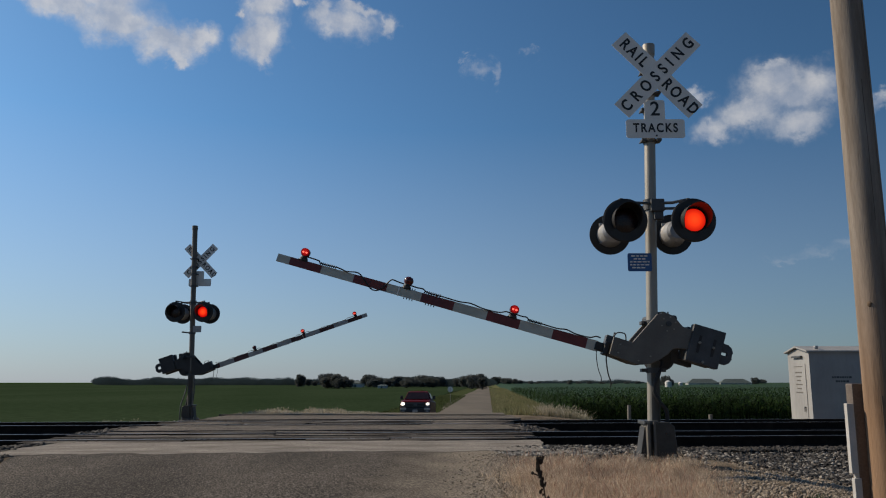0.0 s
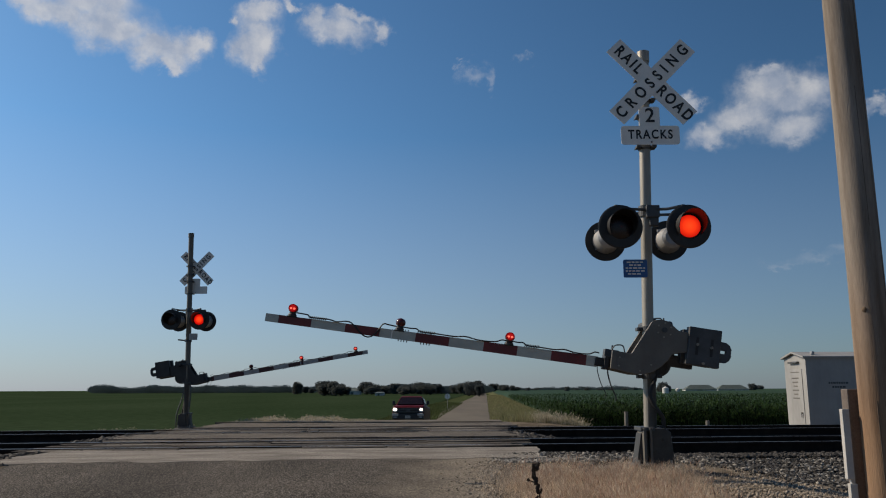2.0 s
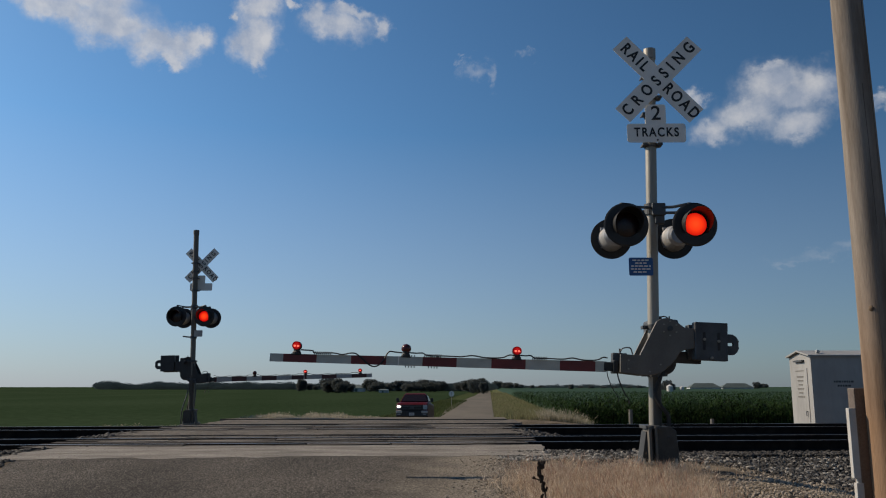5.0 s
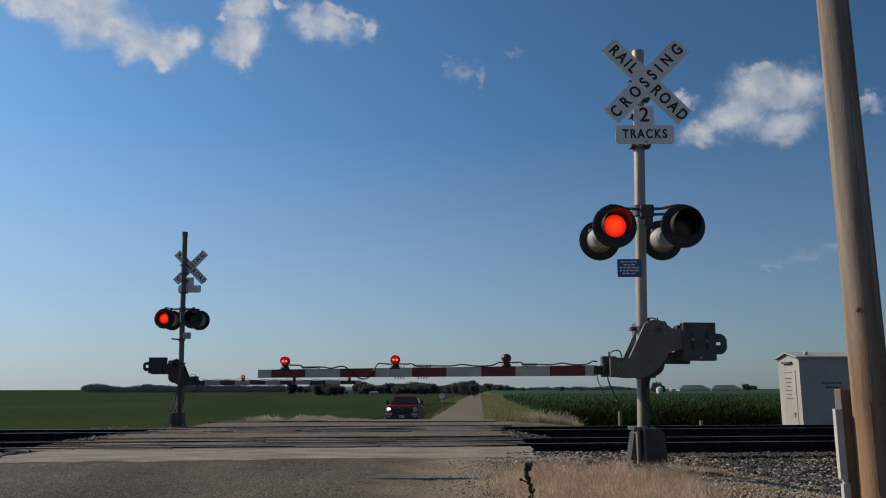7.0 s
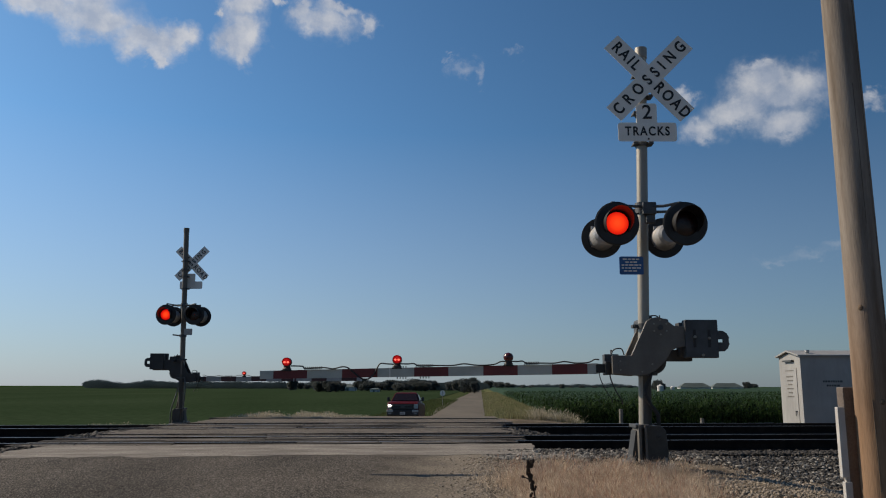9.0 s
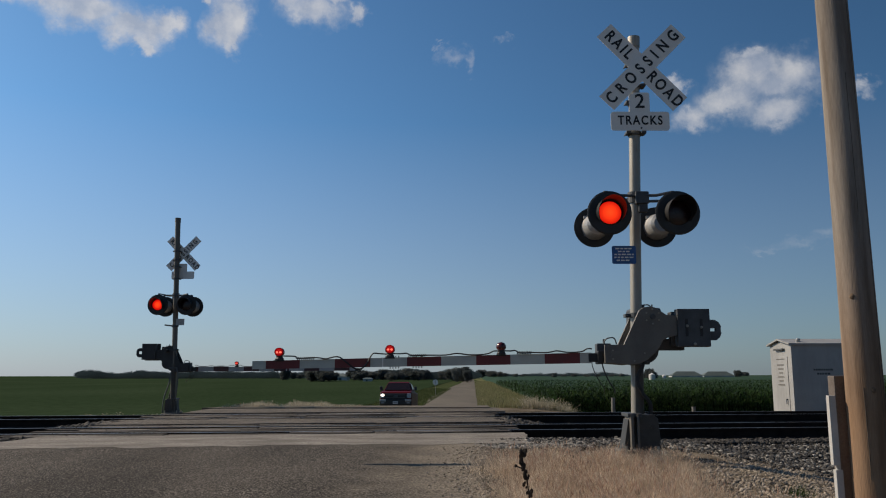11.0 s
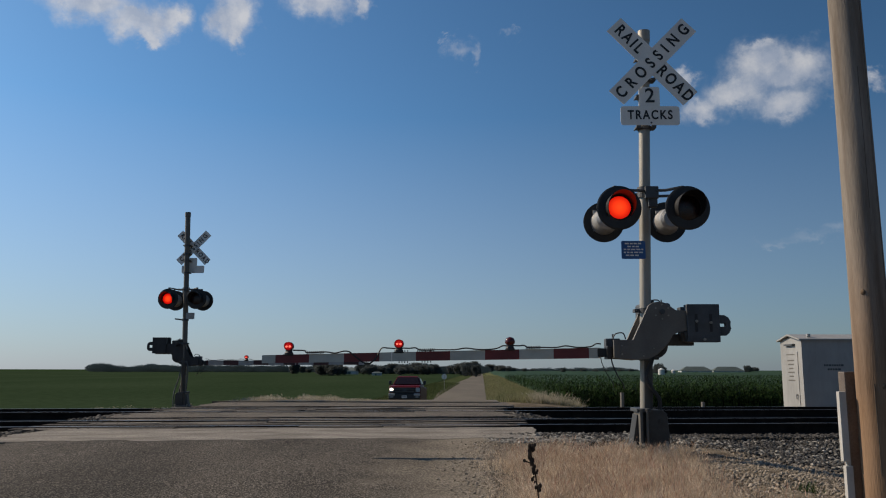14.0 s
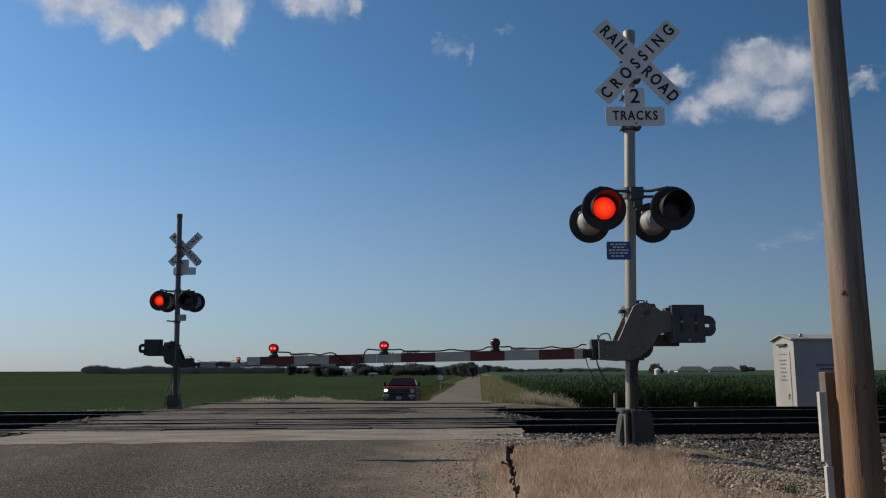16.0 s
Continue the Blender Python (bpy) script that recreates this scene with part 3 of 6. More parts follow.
skewed("pavement", 10.75, 12.70, -5.95, 1.35, 0.004, M["patch"], "pale worn asphalt apron in front of the tracks", "road patch", wob=0.22)
skewed("pavement", 15.62, 17.18, -6.6, 1.45, 0.006, M["midpatch"], "pale worn asphalt between the two tracks", "road patch", wob=0.14)
skewed("pavement", 20.15, 22.8, -6.2, 1.7, 0.004, M["midpatch"], "pale worn asphalt apron behind the tracks", "road patch")
strip("road", lambda y: road_mid(y) - 2.95 - 2.0 * (1 - sm(22, 34, y)) - 1.2 * sm(75, 130, y) * (1 - sm(180, 330, y)), lambda y: road_mid(y) + 2.95, 22.3, 2500, 0.03, M["farroad"],
      "pale straight country road running to the horizon", "road", step=4.0, wob=0.12, nx=4)

# ---- tracks ----
ROT = math.degrees(math.atan(RAIL_SLOPE))
RAILS = (13.38, 14.84, 17.88, 19.34)


def rail_profile():
    half = [(0.075, -0.18), (0.075, -0.168), (0.02, -0.150), (0.010, -0.151), (0.010, -0.041), (0.034, -0.042), (0.036, -0.006), (0.028, 0.0)]
    return half + [(-x, z) for x, z in reversed(half)]


def rail_piece(lo, hi, name, mats):
    """One long piece of the rail: the part of the profile between two points of its half outline."""
    half = rail_profile()[:8][lo:hi]
    prof = half + [(-x, z) for x, z in reversed(half)]
    bm = bmesh.new()
    L, n = 90, len(prof)
    a = [bm.verts.new((-L, y, z)) for y, z in prof]
    b = [bm.verts.new((L, y, z)) for y, z in prof]
    for i in range(n):
        f = bm.faces.new((a[i], a[(i + 1) % n], b[(i + 1) % n], b[i]))
        f.material_index = 1 if len(mats) > 1 and i == n // 2 - 1 else 0
    bm.faces.new(a)
    bm.faces.new(b)
    bmesh.ops.recalc_face_normals(bm, faces=bm.faces[:])
    return mesh_of(bm, name, mats)


rail_parts = [("rail_foot", rail_piece(0, 3, "rail_foot", [M["railside"]]), "flat rusty rail foot"),
              ("rail_web", rail_piece(3, 5, "rail_web", [M["railside"]]), "thin rusty rail web"),
              ("rail_head", rail_piece(5, 8, "rail_head", [M["railside"], M["railtop"]]), "rail head polished bright on top")]
for u in RAILS:
    r = new("rail")
    r.matrix_basis = pose(0, u, 0.0, 0, 0, ROT)
    tagged(r, "dark rusty steel rail with a polished head", "rail", "rails of the two tracks")
    for nm_, me_, lb_ in rail_parts:
        part(nm_, me_, None, r, lb_)


def build_tie():
    bm = bmesh.new()
    box(bm, (-0.115, -1.3, -0.19), (0.115, 1.3, 0.0), 0.012)
    return mesh_of(bm, "railway_tie", M["tie"])


tie_mesh = build_tie()
for uc in ((RAILS[0] + RAILS[1]) / 2, (RAILS[2] + RAILS[3]) / 2):
    for k in range(-34, 38):
        s = k * 0.54
        if -6.0 < s < 1.4:
            continue
        c = math.cos(radians(ROT))
        t = part("railway_tie", tie_mesh, None, None, at=pose(s * c + random.uniform(-.03, .03), uc + s * math.sin(radians(ROT)), -0.182 + random.uniform(-.008, .004), 0, 0, ROT + random.uniform(-1.2, 1.2)))
        tagged(t, "dark creosoted wooden railway tie bedded in ballast", "railway tie", "ties of the two tracks")

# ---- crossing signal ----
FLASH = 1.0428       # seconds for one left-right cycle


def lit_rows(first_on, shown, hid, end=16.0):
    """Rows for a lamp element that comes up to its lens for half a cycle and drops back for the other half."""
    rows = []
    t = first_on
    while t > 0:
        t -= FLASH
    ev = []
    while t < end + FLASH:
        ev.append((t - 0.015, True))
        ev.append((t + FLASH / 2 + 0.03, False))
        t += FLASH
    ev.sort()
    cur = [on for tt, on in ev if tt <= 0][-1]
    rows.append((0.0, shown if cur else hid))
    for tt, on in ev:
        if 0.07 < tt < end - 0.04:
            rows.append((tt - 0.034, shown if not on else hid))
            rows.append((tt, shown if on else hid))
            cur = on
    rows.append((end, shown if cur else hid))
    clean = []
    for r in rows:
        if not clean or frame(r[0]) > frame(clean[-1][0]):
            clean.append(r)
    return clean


MOVES = []           # (part, rows)
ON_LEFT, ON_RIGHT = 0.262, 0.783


def make_flasher(parent, x, y, z, facing, r, on, name="flasher"):
    """A lamp unit: housing with round backplate, hood, lens and the lit element behind it."""
    bm = bmesh.new()
    k = r / 0.257
    lathe(bm, [(0.001, 0.27 * k), (0.10 * k, 0.27 * k), (0.135 * k, 0.24 * k), (0.15 * k, 0.10 * k), (0.165 * k, 0.012), (0.165 * k, 0.004)], 48)
    for a in (45, 135, 225, 315):
        ca, sa = math.cos(radians(a)), math.sin(radians(a))
        box(bm, (0.15 * k * ca - 0.012, 0.02, 0.15 * k * sa - 0.012), (0.15 * k * ca + 0.03 * ca + 0.012, 0.05, 0.15 * k * sa + 0.03 * sa + 0.012), 0.004)
    u = part(name, bm, M["alu"], parent, "round grey metal lamp housing", pose(x, y, z, 0, 0, 0 if facing < 0 else 180), smooth=False)
    bm = bmesh.new()
    lathe(bm, [(0.148 * k, 0.0), (0.148 * k, -0.012), (0.24 * k, -0.012), (r, -0.004), (r, 0.008), (0.24 * k, 0.004), (0.148 * k, 0.0)], 40)
    part("backplate", bm, M["black"], u, "flat black round backplate", smooth=False)
    bm = bmesh.new()          # hood, cut away below
    n, L = 26, 0.26 * k
    rings = []
    for rr in (0.162 * k, 0.156 * k):
        for yy in (-0.010, -1):
            ring = []
            for i in range(n + 1):
                a = radians(-38 + 256 * i / n)
                ln = 0.010 + L * (0.25 + 0.75 * max(0.0, math.sin((a + radians(38)) / radians(256) * math.pi)) ** 0.7)
                ring.append(bm.verts.new((rr * math.cos(a), -0.010 if yy > -0.5 else -ln, rr * math.sin(a))))
            rings.append(ring)
    for a, b in ((0, 1), (3, 2), (1, 3)):
        for i in range(n):
            bm.faces.new((rings[a][i], rings[a][i + 1], rings[b][i + 1], rings[b][i]))
    part("hood", bm, M["hood"], u, "black cut-away lamp hood")
    bm = bmesh.new()
    lathe(bm, [(0.154 * k, 0.004), (0.10 * k, -0.012), (0.05 * k, -0.018), (0.001, -0.020)], 28)
    part("lens", bm, M["lensdark"], u, "dark red glass lens", smooth=True)
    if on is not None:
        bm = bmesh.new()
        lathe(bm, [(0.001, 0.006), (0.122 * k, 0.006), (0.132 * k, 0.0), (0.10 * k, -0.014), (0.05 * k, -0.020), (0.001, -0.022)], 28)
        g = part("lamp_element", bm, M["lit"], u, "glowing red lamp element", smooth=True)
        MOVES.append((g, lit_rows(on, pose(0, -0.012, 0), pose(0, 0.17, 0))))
    return u


def make_arm_lamp(parent, x, z, y, s, on, steady=False, face=-1):
    bm = bmesh.new()
    lathe(bm, [(0.001, 0), (0.052, 0), (0.052, 0.02), (0.04, 0.035), (0.04, 0.06), (0.001, 0.06)], 14, 'Z')
    box(bm, (-0.06, -0.03, -0.012), (0.06, 0.03, 0.004), 0.004)
    L = part("arm_lamp", bm, M["black"], parent, "small red lamp on a black foot", pose(x, y, z) @ Matrix.Diagonal((s, s, s, 1)))
    bm = bmesh.new()
    lathe(bm, [(0.048, 0.06), (0.058, 0.085), (0.056, 0.11), (0.040, 0.135), (0.001, 0.148)], 18, 'Z')
    part("lamp_cover", bm, M["lensarm"], L, "dark red plastic lamp cover", smooth=True)
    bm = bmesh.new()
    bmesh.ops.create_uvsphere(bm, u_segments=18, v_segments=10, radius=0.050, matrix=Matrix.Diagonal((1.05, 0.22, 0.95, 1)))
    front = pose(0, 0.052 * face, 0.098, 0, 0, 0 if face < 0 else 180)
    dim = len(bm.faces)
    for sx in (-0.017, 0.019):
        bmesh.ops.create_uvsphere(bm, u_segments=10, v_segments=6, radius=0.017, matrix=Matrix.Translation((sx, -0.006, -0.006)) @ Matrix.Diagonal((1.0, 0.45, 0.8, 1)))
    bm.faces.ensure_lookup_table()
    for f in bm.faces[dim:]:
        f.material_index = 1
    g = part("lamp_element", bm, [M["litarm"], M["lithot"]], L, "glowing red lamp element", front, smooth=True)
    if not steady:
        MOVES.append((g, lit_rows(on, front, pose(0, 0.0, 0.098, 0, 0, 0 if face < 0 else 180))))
    return L


def sign_lettering(parent, text, height, at, squeeze=1.0, spacing=1.0, bold=0.0, name="lettering"):
    me = words(text, height, spacing, squeeze, bold)
    return part(name, me, None, parent, "black capital letters", at)


def make_signal(label, loc, rz, lean, h, arm, s, on_left, on_right, blue_sign, both_sides):
    """A crossing signal with crossbuck, flashing lamps and a lowering gate. h: heights of top, crossbuck, lamps, pivot."""
    top, xb_z, lamp_z, piv_z = h
    root = new("crossing_signal")
    root.matrix_basis = pose(*loc, 0, 0, rz)
    tagged(root, label, "crossing signal", "signals at the crossing")
    mx = lambda z: lean * z
    # mast and foot
    bm = bmesh.new()
    rod(bm, (0, 0, 0.35), (mx(top), 0, top), 0.066 * s, 0.066 * s, 24)
    rod(bm, (mx(top - 0.12), 0, top - 0.12), (mx(top + 0.012), 0, top + 0.012), 0.074 * s, 0.074 * s, 24)
    # added tube: its dark colour stands for the mechanism's shade on the mast
    low = bmesh.new()
    rod(low, (mx(0.3), 0, 0.3), (mx(piv_z - 0.42), 0, piv_z - 0.42), 0.071 * s, 0.071 * s, 24)
    rod(low, (mx(piv_z - 0.45), 0, piv_z - 0.45), (mx(piv_z - 0.41), 0, piv_z - 0.41), 0.080 * s, 0.080 * s, 24)
    part("mast_sleeve", low, M["sleeve"], root, "lower sleeve of the mast, coloured dark for the shade of the gate drive", smooth=False)
    part("mast", bm, M["old_mast"] if both_sides else M["galv"], root, "tall round galvanised steel mast", smooth=False)
    bm = bmesh.new()                                   # tapered cast panel, with a bolted side gusset and two ribs in front of it
    prism(bm, [(-0.03, 0.06), (0.235, 0.06), (0.205, 0.41), (0.15, 0.455), (-0.03, 0.455)], -0.15, 0.15, 0.008)
    rod(bm, (0.125, -0.15, 0.33), (0.125, -0.172, 0.33), 0.022, seg=6)
    foot = part("foot", bm, M["footgrey"], root, "flared grey cast-metal foot", smooth=False)
    bm = bmesh.new()
    prism(bm, [(-0.185, 0.06), (-0.10, 0.06), (-0.10, 0.40), (-0.125, 0.40)], -0.10, 0.13, 0.004)
    part("foot_gusset", bm, M["gear"], foot, "dark sloping side gusset")
    for sx, w in ((-0.098, 0.030), (-0.030, 0.026)):
        bm = bmesh.new()
        box(bm, (sx - w / 2, -0.19, 0.06), (sx + w / 2, 0.12, 0.462), 0.004)
        part("foot_rib", bm, M["old_mast"], foot, "pale upright steel rib")
    bm = bmesh.new()
    box(bm, (-0.082, -0.12, 0.06), (-0.044, 0.12, 0.44), 0.003)
    part("foot_web", bm, M["footgrey"], foot)
    bm = bmesh.new()
    box(bm, (-0.14, -0.165, 0.43), (0.02, 0.165, 0.47), 0.004)
    for sx in (-0.12, 0.0):
        rod(bm, (sx, -0.18, 0.45), (sx, -0.16, 0.45), 0.013, seg=6)
    part("foot_collar", bm, M["darkgrey"], foot, "dark clamp collar")
    bm = bmesh.new()
    box(bm, (-0.235, -0.21, 0.022), (0.215, 0.20, 0.062), 0.006)
    box(bm, (-0.10, -0.235, 0.05), (-0.02, -0.17, 0.085), 0.006)
    part("foot_flange", bm, M["old_mast"], foot, "pale steel foot flange")
    for a, b, zz in ((-0.18, -0.2, 0), (0.18, -0.2, 0), (-0.18, 0.2, 0), (0.18, 0.2, 0)):
        bm = bmesh.new()
        rod(bm, (a, b, 0.03), (a, b, 0.11), 0.016, seg=6)
        part("anchor_bolt", bm, M["galv"], root)
    bm = bmesh.new()
    box(bm, (-0.27, -0.25, -0.55), (0.29, 0.27, 0.02), 0.03)
    part("foundation", bm, M["concrete"], root, "concrete footing block")
    # crossbuck
    k = 1.07
    for ang, rows_, yb, nm in ((-46.5, (("RAIL", -0.365), ("ROAD", 0.368)), -0.105, 0), (45.5, (("CROSSING", 0.0),), -0.112, 1)):
        bm = bmesh.new()
        prism(bm, [(-0.61 * k, -0.115 * k), (0.61 * k, -0.115 * k), (0.61 * k, 0.115 * k), (-0.61 * k, 0.115 * k)], -0.003, 0.003)
        rot = pose(mx(xb_z) + (0.070 + 0.010 * nm if not both_sides else -0.17), yb * s, xb_z) @ Matrix.Rotation(radians(-ang), 4, 'Y')
        bl = part("crossbuck_blade", bm, M["signwhite"], root, "white crossbuck blade with black lettering", rot)
        for text, off in rows_:
            sp = 1.86 if text == "CROSSING" else 1.38
            sign_lettering(bl, text, 0.132 * k, Matrix.Translation((off * k, -0.0052, 0)), 0.80, sp, 0.005)
        if both_sides:
            for text, off in ((("CROSSING", 0.0),) if nm == 0 else (("RAIL", -0.345), ("ROAD", 0.372))):
                sign_lettering(bl, text, 0.127 * k, Matrix.Rotation(radians(180), 4, 'Z') @ Matrix.Translation((off * k, -0.0052, 0)), 0.88, 1.58 if nm == 0 else 1.36, 0.005)
    # number plate of tracks
    zs = xb_z - 0.605
    bm = bmesh.new()
    prism(bm, [(x, z + 0.0) for x, z in rounded(0.25, 0.36, 0.03)], -0.003, 0.003)
    t2 = part("track_count_sign", bm, M["signwhite"], root, "small white sign above the tracks plate", pose(mx(zs) + 0.04 - (0.20 if both_sides else 0), -0.10 * s, zs + 0.10))
    sign_lettering(t2, "2", 0.18, Matrix.Translation((0.005, -0.0052, 0.062)), 1.0, 1.0, 0.003)
    bm = bmesh.new()
    prism(bm, rounded(0.71, 0.236, 0.035), -0.003, 0.003)
    t3 = part("tracks_sign", bm, M["signwhite"], root, "white rounded plate reading TRACKS", pose(mx(zs) + 0.04 - (0.20 if both_sides else 0), -0.108 * s, zs - 0.084))
    sign_lettering(t3, "TRACKS", 0.112, Matrix.Translation((0, -0.0052, 0.005)), 0.80, 1.26, 0.004)
    bm = bmesh.new()
    rod(bm, (0.01, -0.012, -0.088), (0.01, 0.004, -0.088), 0.012, seg=6)
    part("sign_bolt", bm, M["darkgrey"], t3)
    for zz in (xb_z + 0.05, xb_z - 0.22, zs + 0.17, zs - 0.215):
        bm = bmesh.new()
        rod(bm, (mx(zz), 0, zz - 0.022), (mx(zz), 0, zz + 0.022), 0.082 * s, seg=20)
        for sx in (-1, 1):
            box(bm, (mx(zz) + sx * 0.09 - 0.03, -0.10 * s, zz - 0.016), (mx(zz) + sx * 0.09 + 0.03, 0.02, zz + 0.016), 0.004)
            rod(bm, (mx(zz) + sx * 0.11, -0.094 * s, zz), (mx(zz) + sx * 0.11, 0.06, zz), 0.009, seg=6)
        part("sign_clamp", bm, M["darkgrey"], root, "dark steel mast clamp")
    # lamps on a cross arm
    cx, off, r = mx(lamp_z) + 0.0, 0.394 * (1.1 if s > 1 else 1.0), 0.257 * (1.22 if s > 1 else 1.0)
    zc = lamp_z + r + 0.01
    bm = bmesh.new()
    rod(bm, (cx, 0, zc - 0.07), (cx, 0, zc + 0.06), 0.085 * s, seg=20)
    box(bm, (cx - 0.02, -0.13, zc - 0.10), (cx + 0.14, -0.05, zc + 0.05), 0.012)
    box(bm, (cx + 0.02, -0.10, zc - 0.20), (cx + 0.13, -0.02, zc - 0.05), 0.012)
    hub = part("lamp_crossarm", bm, M["darkgrey"], root, "dark steel lamp cross arm")
    for sx in (-1, 1):
        for yy in (-1, 1):
            bm = bmesh.new()
            ye = -0.20 if yy < 0 else 0.28
            tube(bm, [(cx + 0.03 * sx, 0.09 * yy, zc), (cx + sx * off * 0.55, 0.16 * yy, zc - 0.01), (cx + sx * off, ye, zc + 0.02)], 0.018, 8)
            rod(bm, (cx + sx * off, ye, zc + 0.03), (cx + sx * off, ye, zc - 0.12), 0.03, seg=10)
            part("lamp_hanger", bm, M["darkgrey"], hub)
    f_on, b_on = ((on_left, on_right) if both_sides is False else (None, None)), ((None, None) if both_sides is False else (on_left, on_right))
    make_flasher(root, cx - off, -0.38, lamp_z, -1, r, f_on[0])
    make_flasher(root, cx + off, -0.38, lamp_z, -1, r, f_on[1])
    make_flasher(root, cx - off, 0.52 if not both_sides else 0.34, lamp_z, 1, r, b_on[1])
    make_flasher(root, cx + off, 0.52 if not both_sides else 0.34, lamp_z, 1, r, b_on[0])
    # small notice
    if blue_sign:
        bm = bmesh.new()
        prism(bm, rounded(0.283, 0.215, 0.02), -0.003, 0.003)
        b = part("notice_sign", bm, M["blue"], root, "small blue notice plate", pose(-0.098, -0.085, 2.30))
        bm = bmesh.new()
        for zz, w in ((0.075, 0.20), (0.04, 0.14), (0.005, 0.23), (-0.03, 0.23), (-0.065, 0.18)):
            xx = -w / 2
            while xx < w / 2 - 0.02:
                ww = random.uniform(0.025, 0.05)
                box(bm, (xx, -0.0055, zz - 0.008), (min(xx + ww, w / 2), -0.0035, zz + 0.008))
                xx += ww + 0.012
        part("notice_lines", bm, M["signwhite"], b, "pale lines of small print")
    else:
        bm = bmesh.new()
        prism(bm, rounded(0.26, 0.20, 0.02), -0.003, 0.003)
        part("notice_sign", bm, M["signback"], root, "bare metal back of a notice plate", pose(mx(2.7) - 0.18, 0.09, 2.78))
        bm = bmesh.new()
        rod(bm, (mx(2.66) + 0.03, 0.06, 2.66), (mx(2.66) + 0.30, 0.06, 2.69), 0.022, seg=8)
        rod(bm, (mx(2.66), 0, 2.63), (mx(2.66), 0, 2.70), 0.088 * s, seg=16)
        part("side_bracket", bm, M["darkgrey"], root, "short dark side bracket")
    # gate mechanism
    px = 0.164 * s + (0.045 if both_sides else 0)
    bm = bmesh.new()
    g0, g1 = (-0.22, 0.02) if both_sides else (0.08, 0.42)
    box(bm, (px - 0.15, g0, piv_z - 0.33), (px + 0.20, g1, piv_z + 0.13), 0.03)
    rod(bm, (px - 0.01, g0, piv_z - 0.37), (px - 0.01, g1 - 0.02, piv_z - 0.37), 0.155 * s, seg=30)
    rod(bm, (px, -0.24, piv_z), (px, 0.3, piv_z), 0.05, seg=16)
    box(bm, (px - 0.14, 0.0, piv_z + 0.10), (px - 0.02, 0.10, piv_z + 0.16), 0.01)
    rod(bm, (px - 0.06, 0.05, piv_z + 0.16), (px - 0.06, 0.05, piv_z + 0.20), 0.01, seg=6)
    part("gate_mechanism", bm, M["gear"] if both_sides else M["darkgrey"], root, "dark grey gate drive case behind the mast")
    bm = bmesh.new()
    prism(bm, [(px + 0.03, piv_z + 0.10), (px + 0.17, piv_z + 0.02), (px + 0.18, piv_z + 0.09), (px + 0.15, piv_z + 0.125), (px + 0.05, piv_z + 0.135)], g0 + 0.02, g1 - 0.02, 0.008)
    case = bmesh.new()
    prism(case, [(px - 0.05, piv_z - 0.50), (px + 0.06, piv_z - 0.50), (px + 0.10, piv_z - 0.43), (px + 0.10, piv_z - 0.25), (px - 0.05, piv_z - 0.25)], g0 - 0.02, g1 + 0.01, 0.008)
    for dx in (-0.12, 0.0, 0.10):
        stud = bmesh.new()
        rod(stud, (px + dx, g0 + 0.05, piv_z + 0.10), (px + dx, g0 + 0.05, piv_z + 0.17), 0.009, seg=6)
        part("cover_stud", stud, M["gear"], root)
    hose = bmesh.new()
    tube(hose, smooth_line([(px + 0.0, g0 + 0.05, piv_z + 0.165), (px + 0.06, g0 + 0.03, piv_z + 0.16), (px + 0.11, g0 + 0.04, piv_z + 0.10)], 5), 0.008, 5)
    part("gear_hose", hose, M["rubber"], root, "short black hose")
    part("gear_cover", bm, M["gear"], root, "dark bolted gear cover")
    part("drive_case", case, M["gear"], root, "dark lower drive case")
    for zz in (piv_z + 0.03, piv_z - 0.52):
        bm = bmesh.new()
        rod(bm, (mx(zz), 0, zz - 0.03), (mx(zz), 0, zz + 0.03), 0.085 * s, seg=20)
        for a in (-1, 1):
            rod(bm, (mx(zz) + a * 0.115, -0.05, zz), (mx(zz) + a * 0.115, 0.12, zz), 0.012, seg=6)
            box(bm, (mx(zz) + a * 0.10 - 0.04, -0.03, zz - 0.02), (mx(zz) + a * 0.10 + 0.04, 0.08, zz + 0.02), 0.004)
        part("mast_clamp", bm, M["darkgrey"], root, "dark steel clamp")
    bm = bmesh.new()
    tube(bm, smooth_line([(0.14, 0.05, piv_z - 0.42), (0.07, -0.07, piv_z - 0.56), (0.0, -0.10, piv_z - 0.72), (0.05, -0.095, piv_z - 0.86), (0.14, -0.07, 0.58), (0.15, -0.05, 0.44)], 12), 0.024, 8)
    part("mast_cable", bm, M["rubber"], root, "black drooping cable")
    # moving gate: bracket, counterweight and arm
    def c(x, y):
        return ((x - 450) / 464.0 * s, -(y - 152) / 464.0 * s)
    g = new("gate_arm")
    g.parent = root
    base = pose(px, -0.25 * s, piv_z)
    g.matrix_basis = base
    g["label"] = "red and white striped gate arm with counterweight"
    outline = [c(*p) for p in ((380, 118), (405, 103), (430, 98), (462, 102), (495, 122), (525, 143), (580, 148), (580, 252), (530, 262), (503, 275), (488, 305), (455, 345), (415, 380), (370, 400), (320, 406), (190, 396), (190, 300), (292, 300))]
    bm = bmesh.new()
    prism(bm, outline, 0.0, 0.045, 0.006)
    prism(bm, outline, 0.34, 0.375, 0.006)
    x0, z0 = c(192, 396)
    x1, z1 = c(292, 302)
    box(bm, (x0 + 0.01, 0.05, z0 + 0.012), (x1, 0.335, z0 + 0.04), 0.004)
    part("bracket", bm, M["gear"] if both_sides else M["grey"], g, "grey cranked steel arm bracket")
    bm = bmesh.new()
    rod(bm, (0, -0.022, 0), (0, 0.40, 0), 0.030 * s, seg=18)
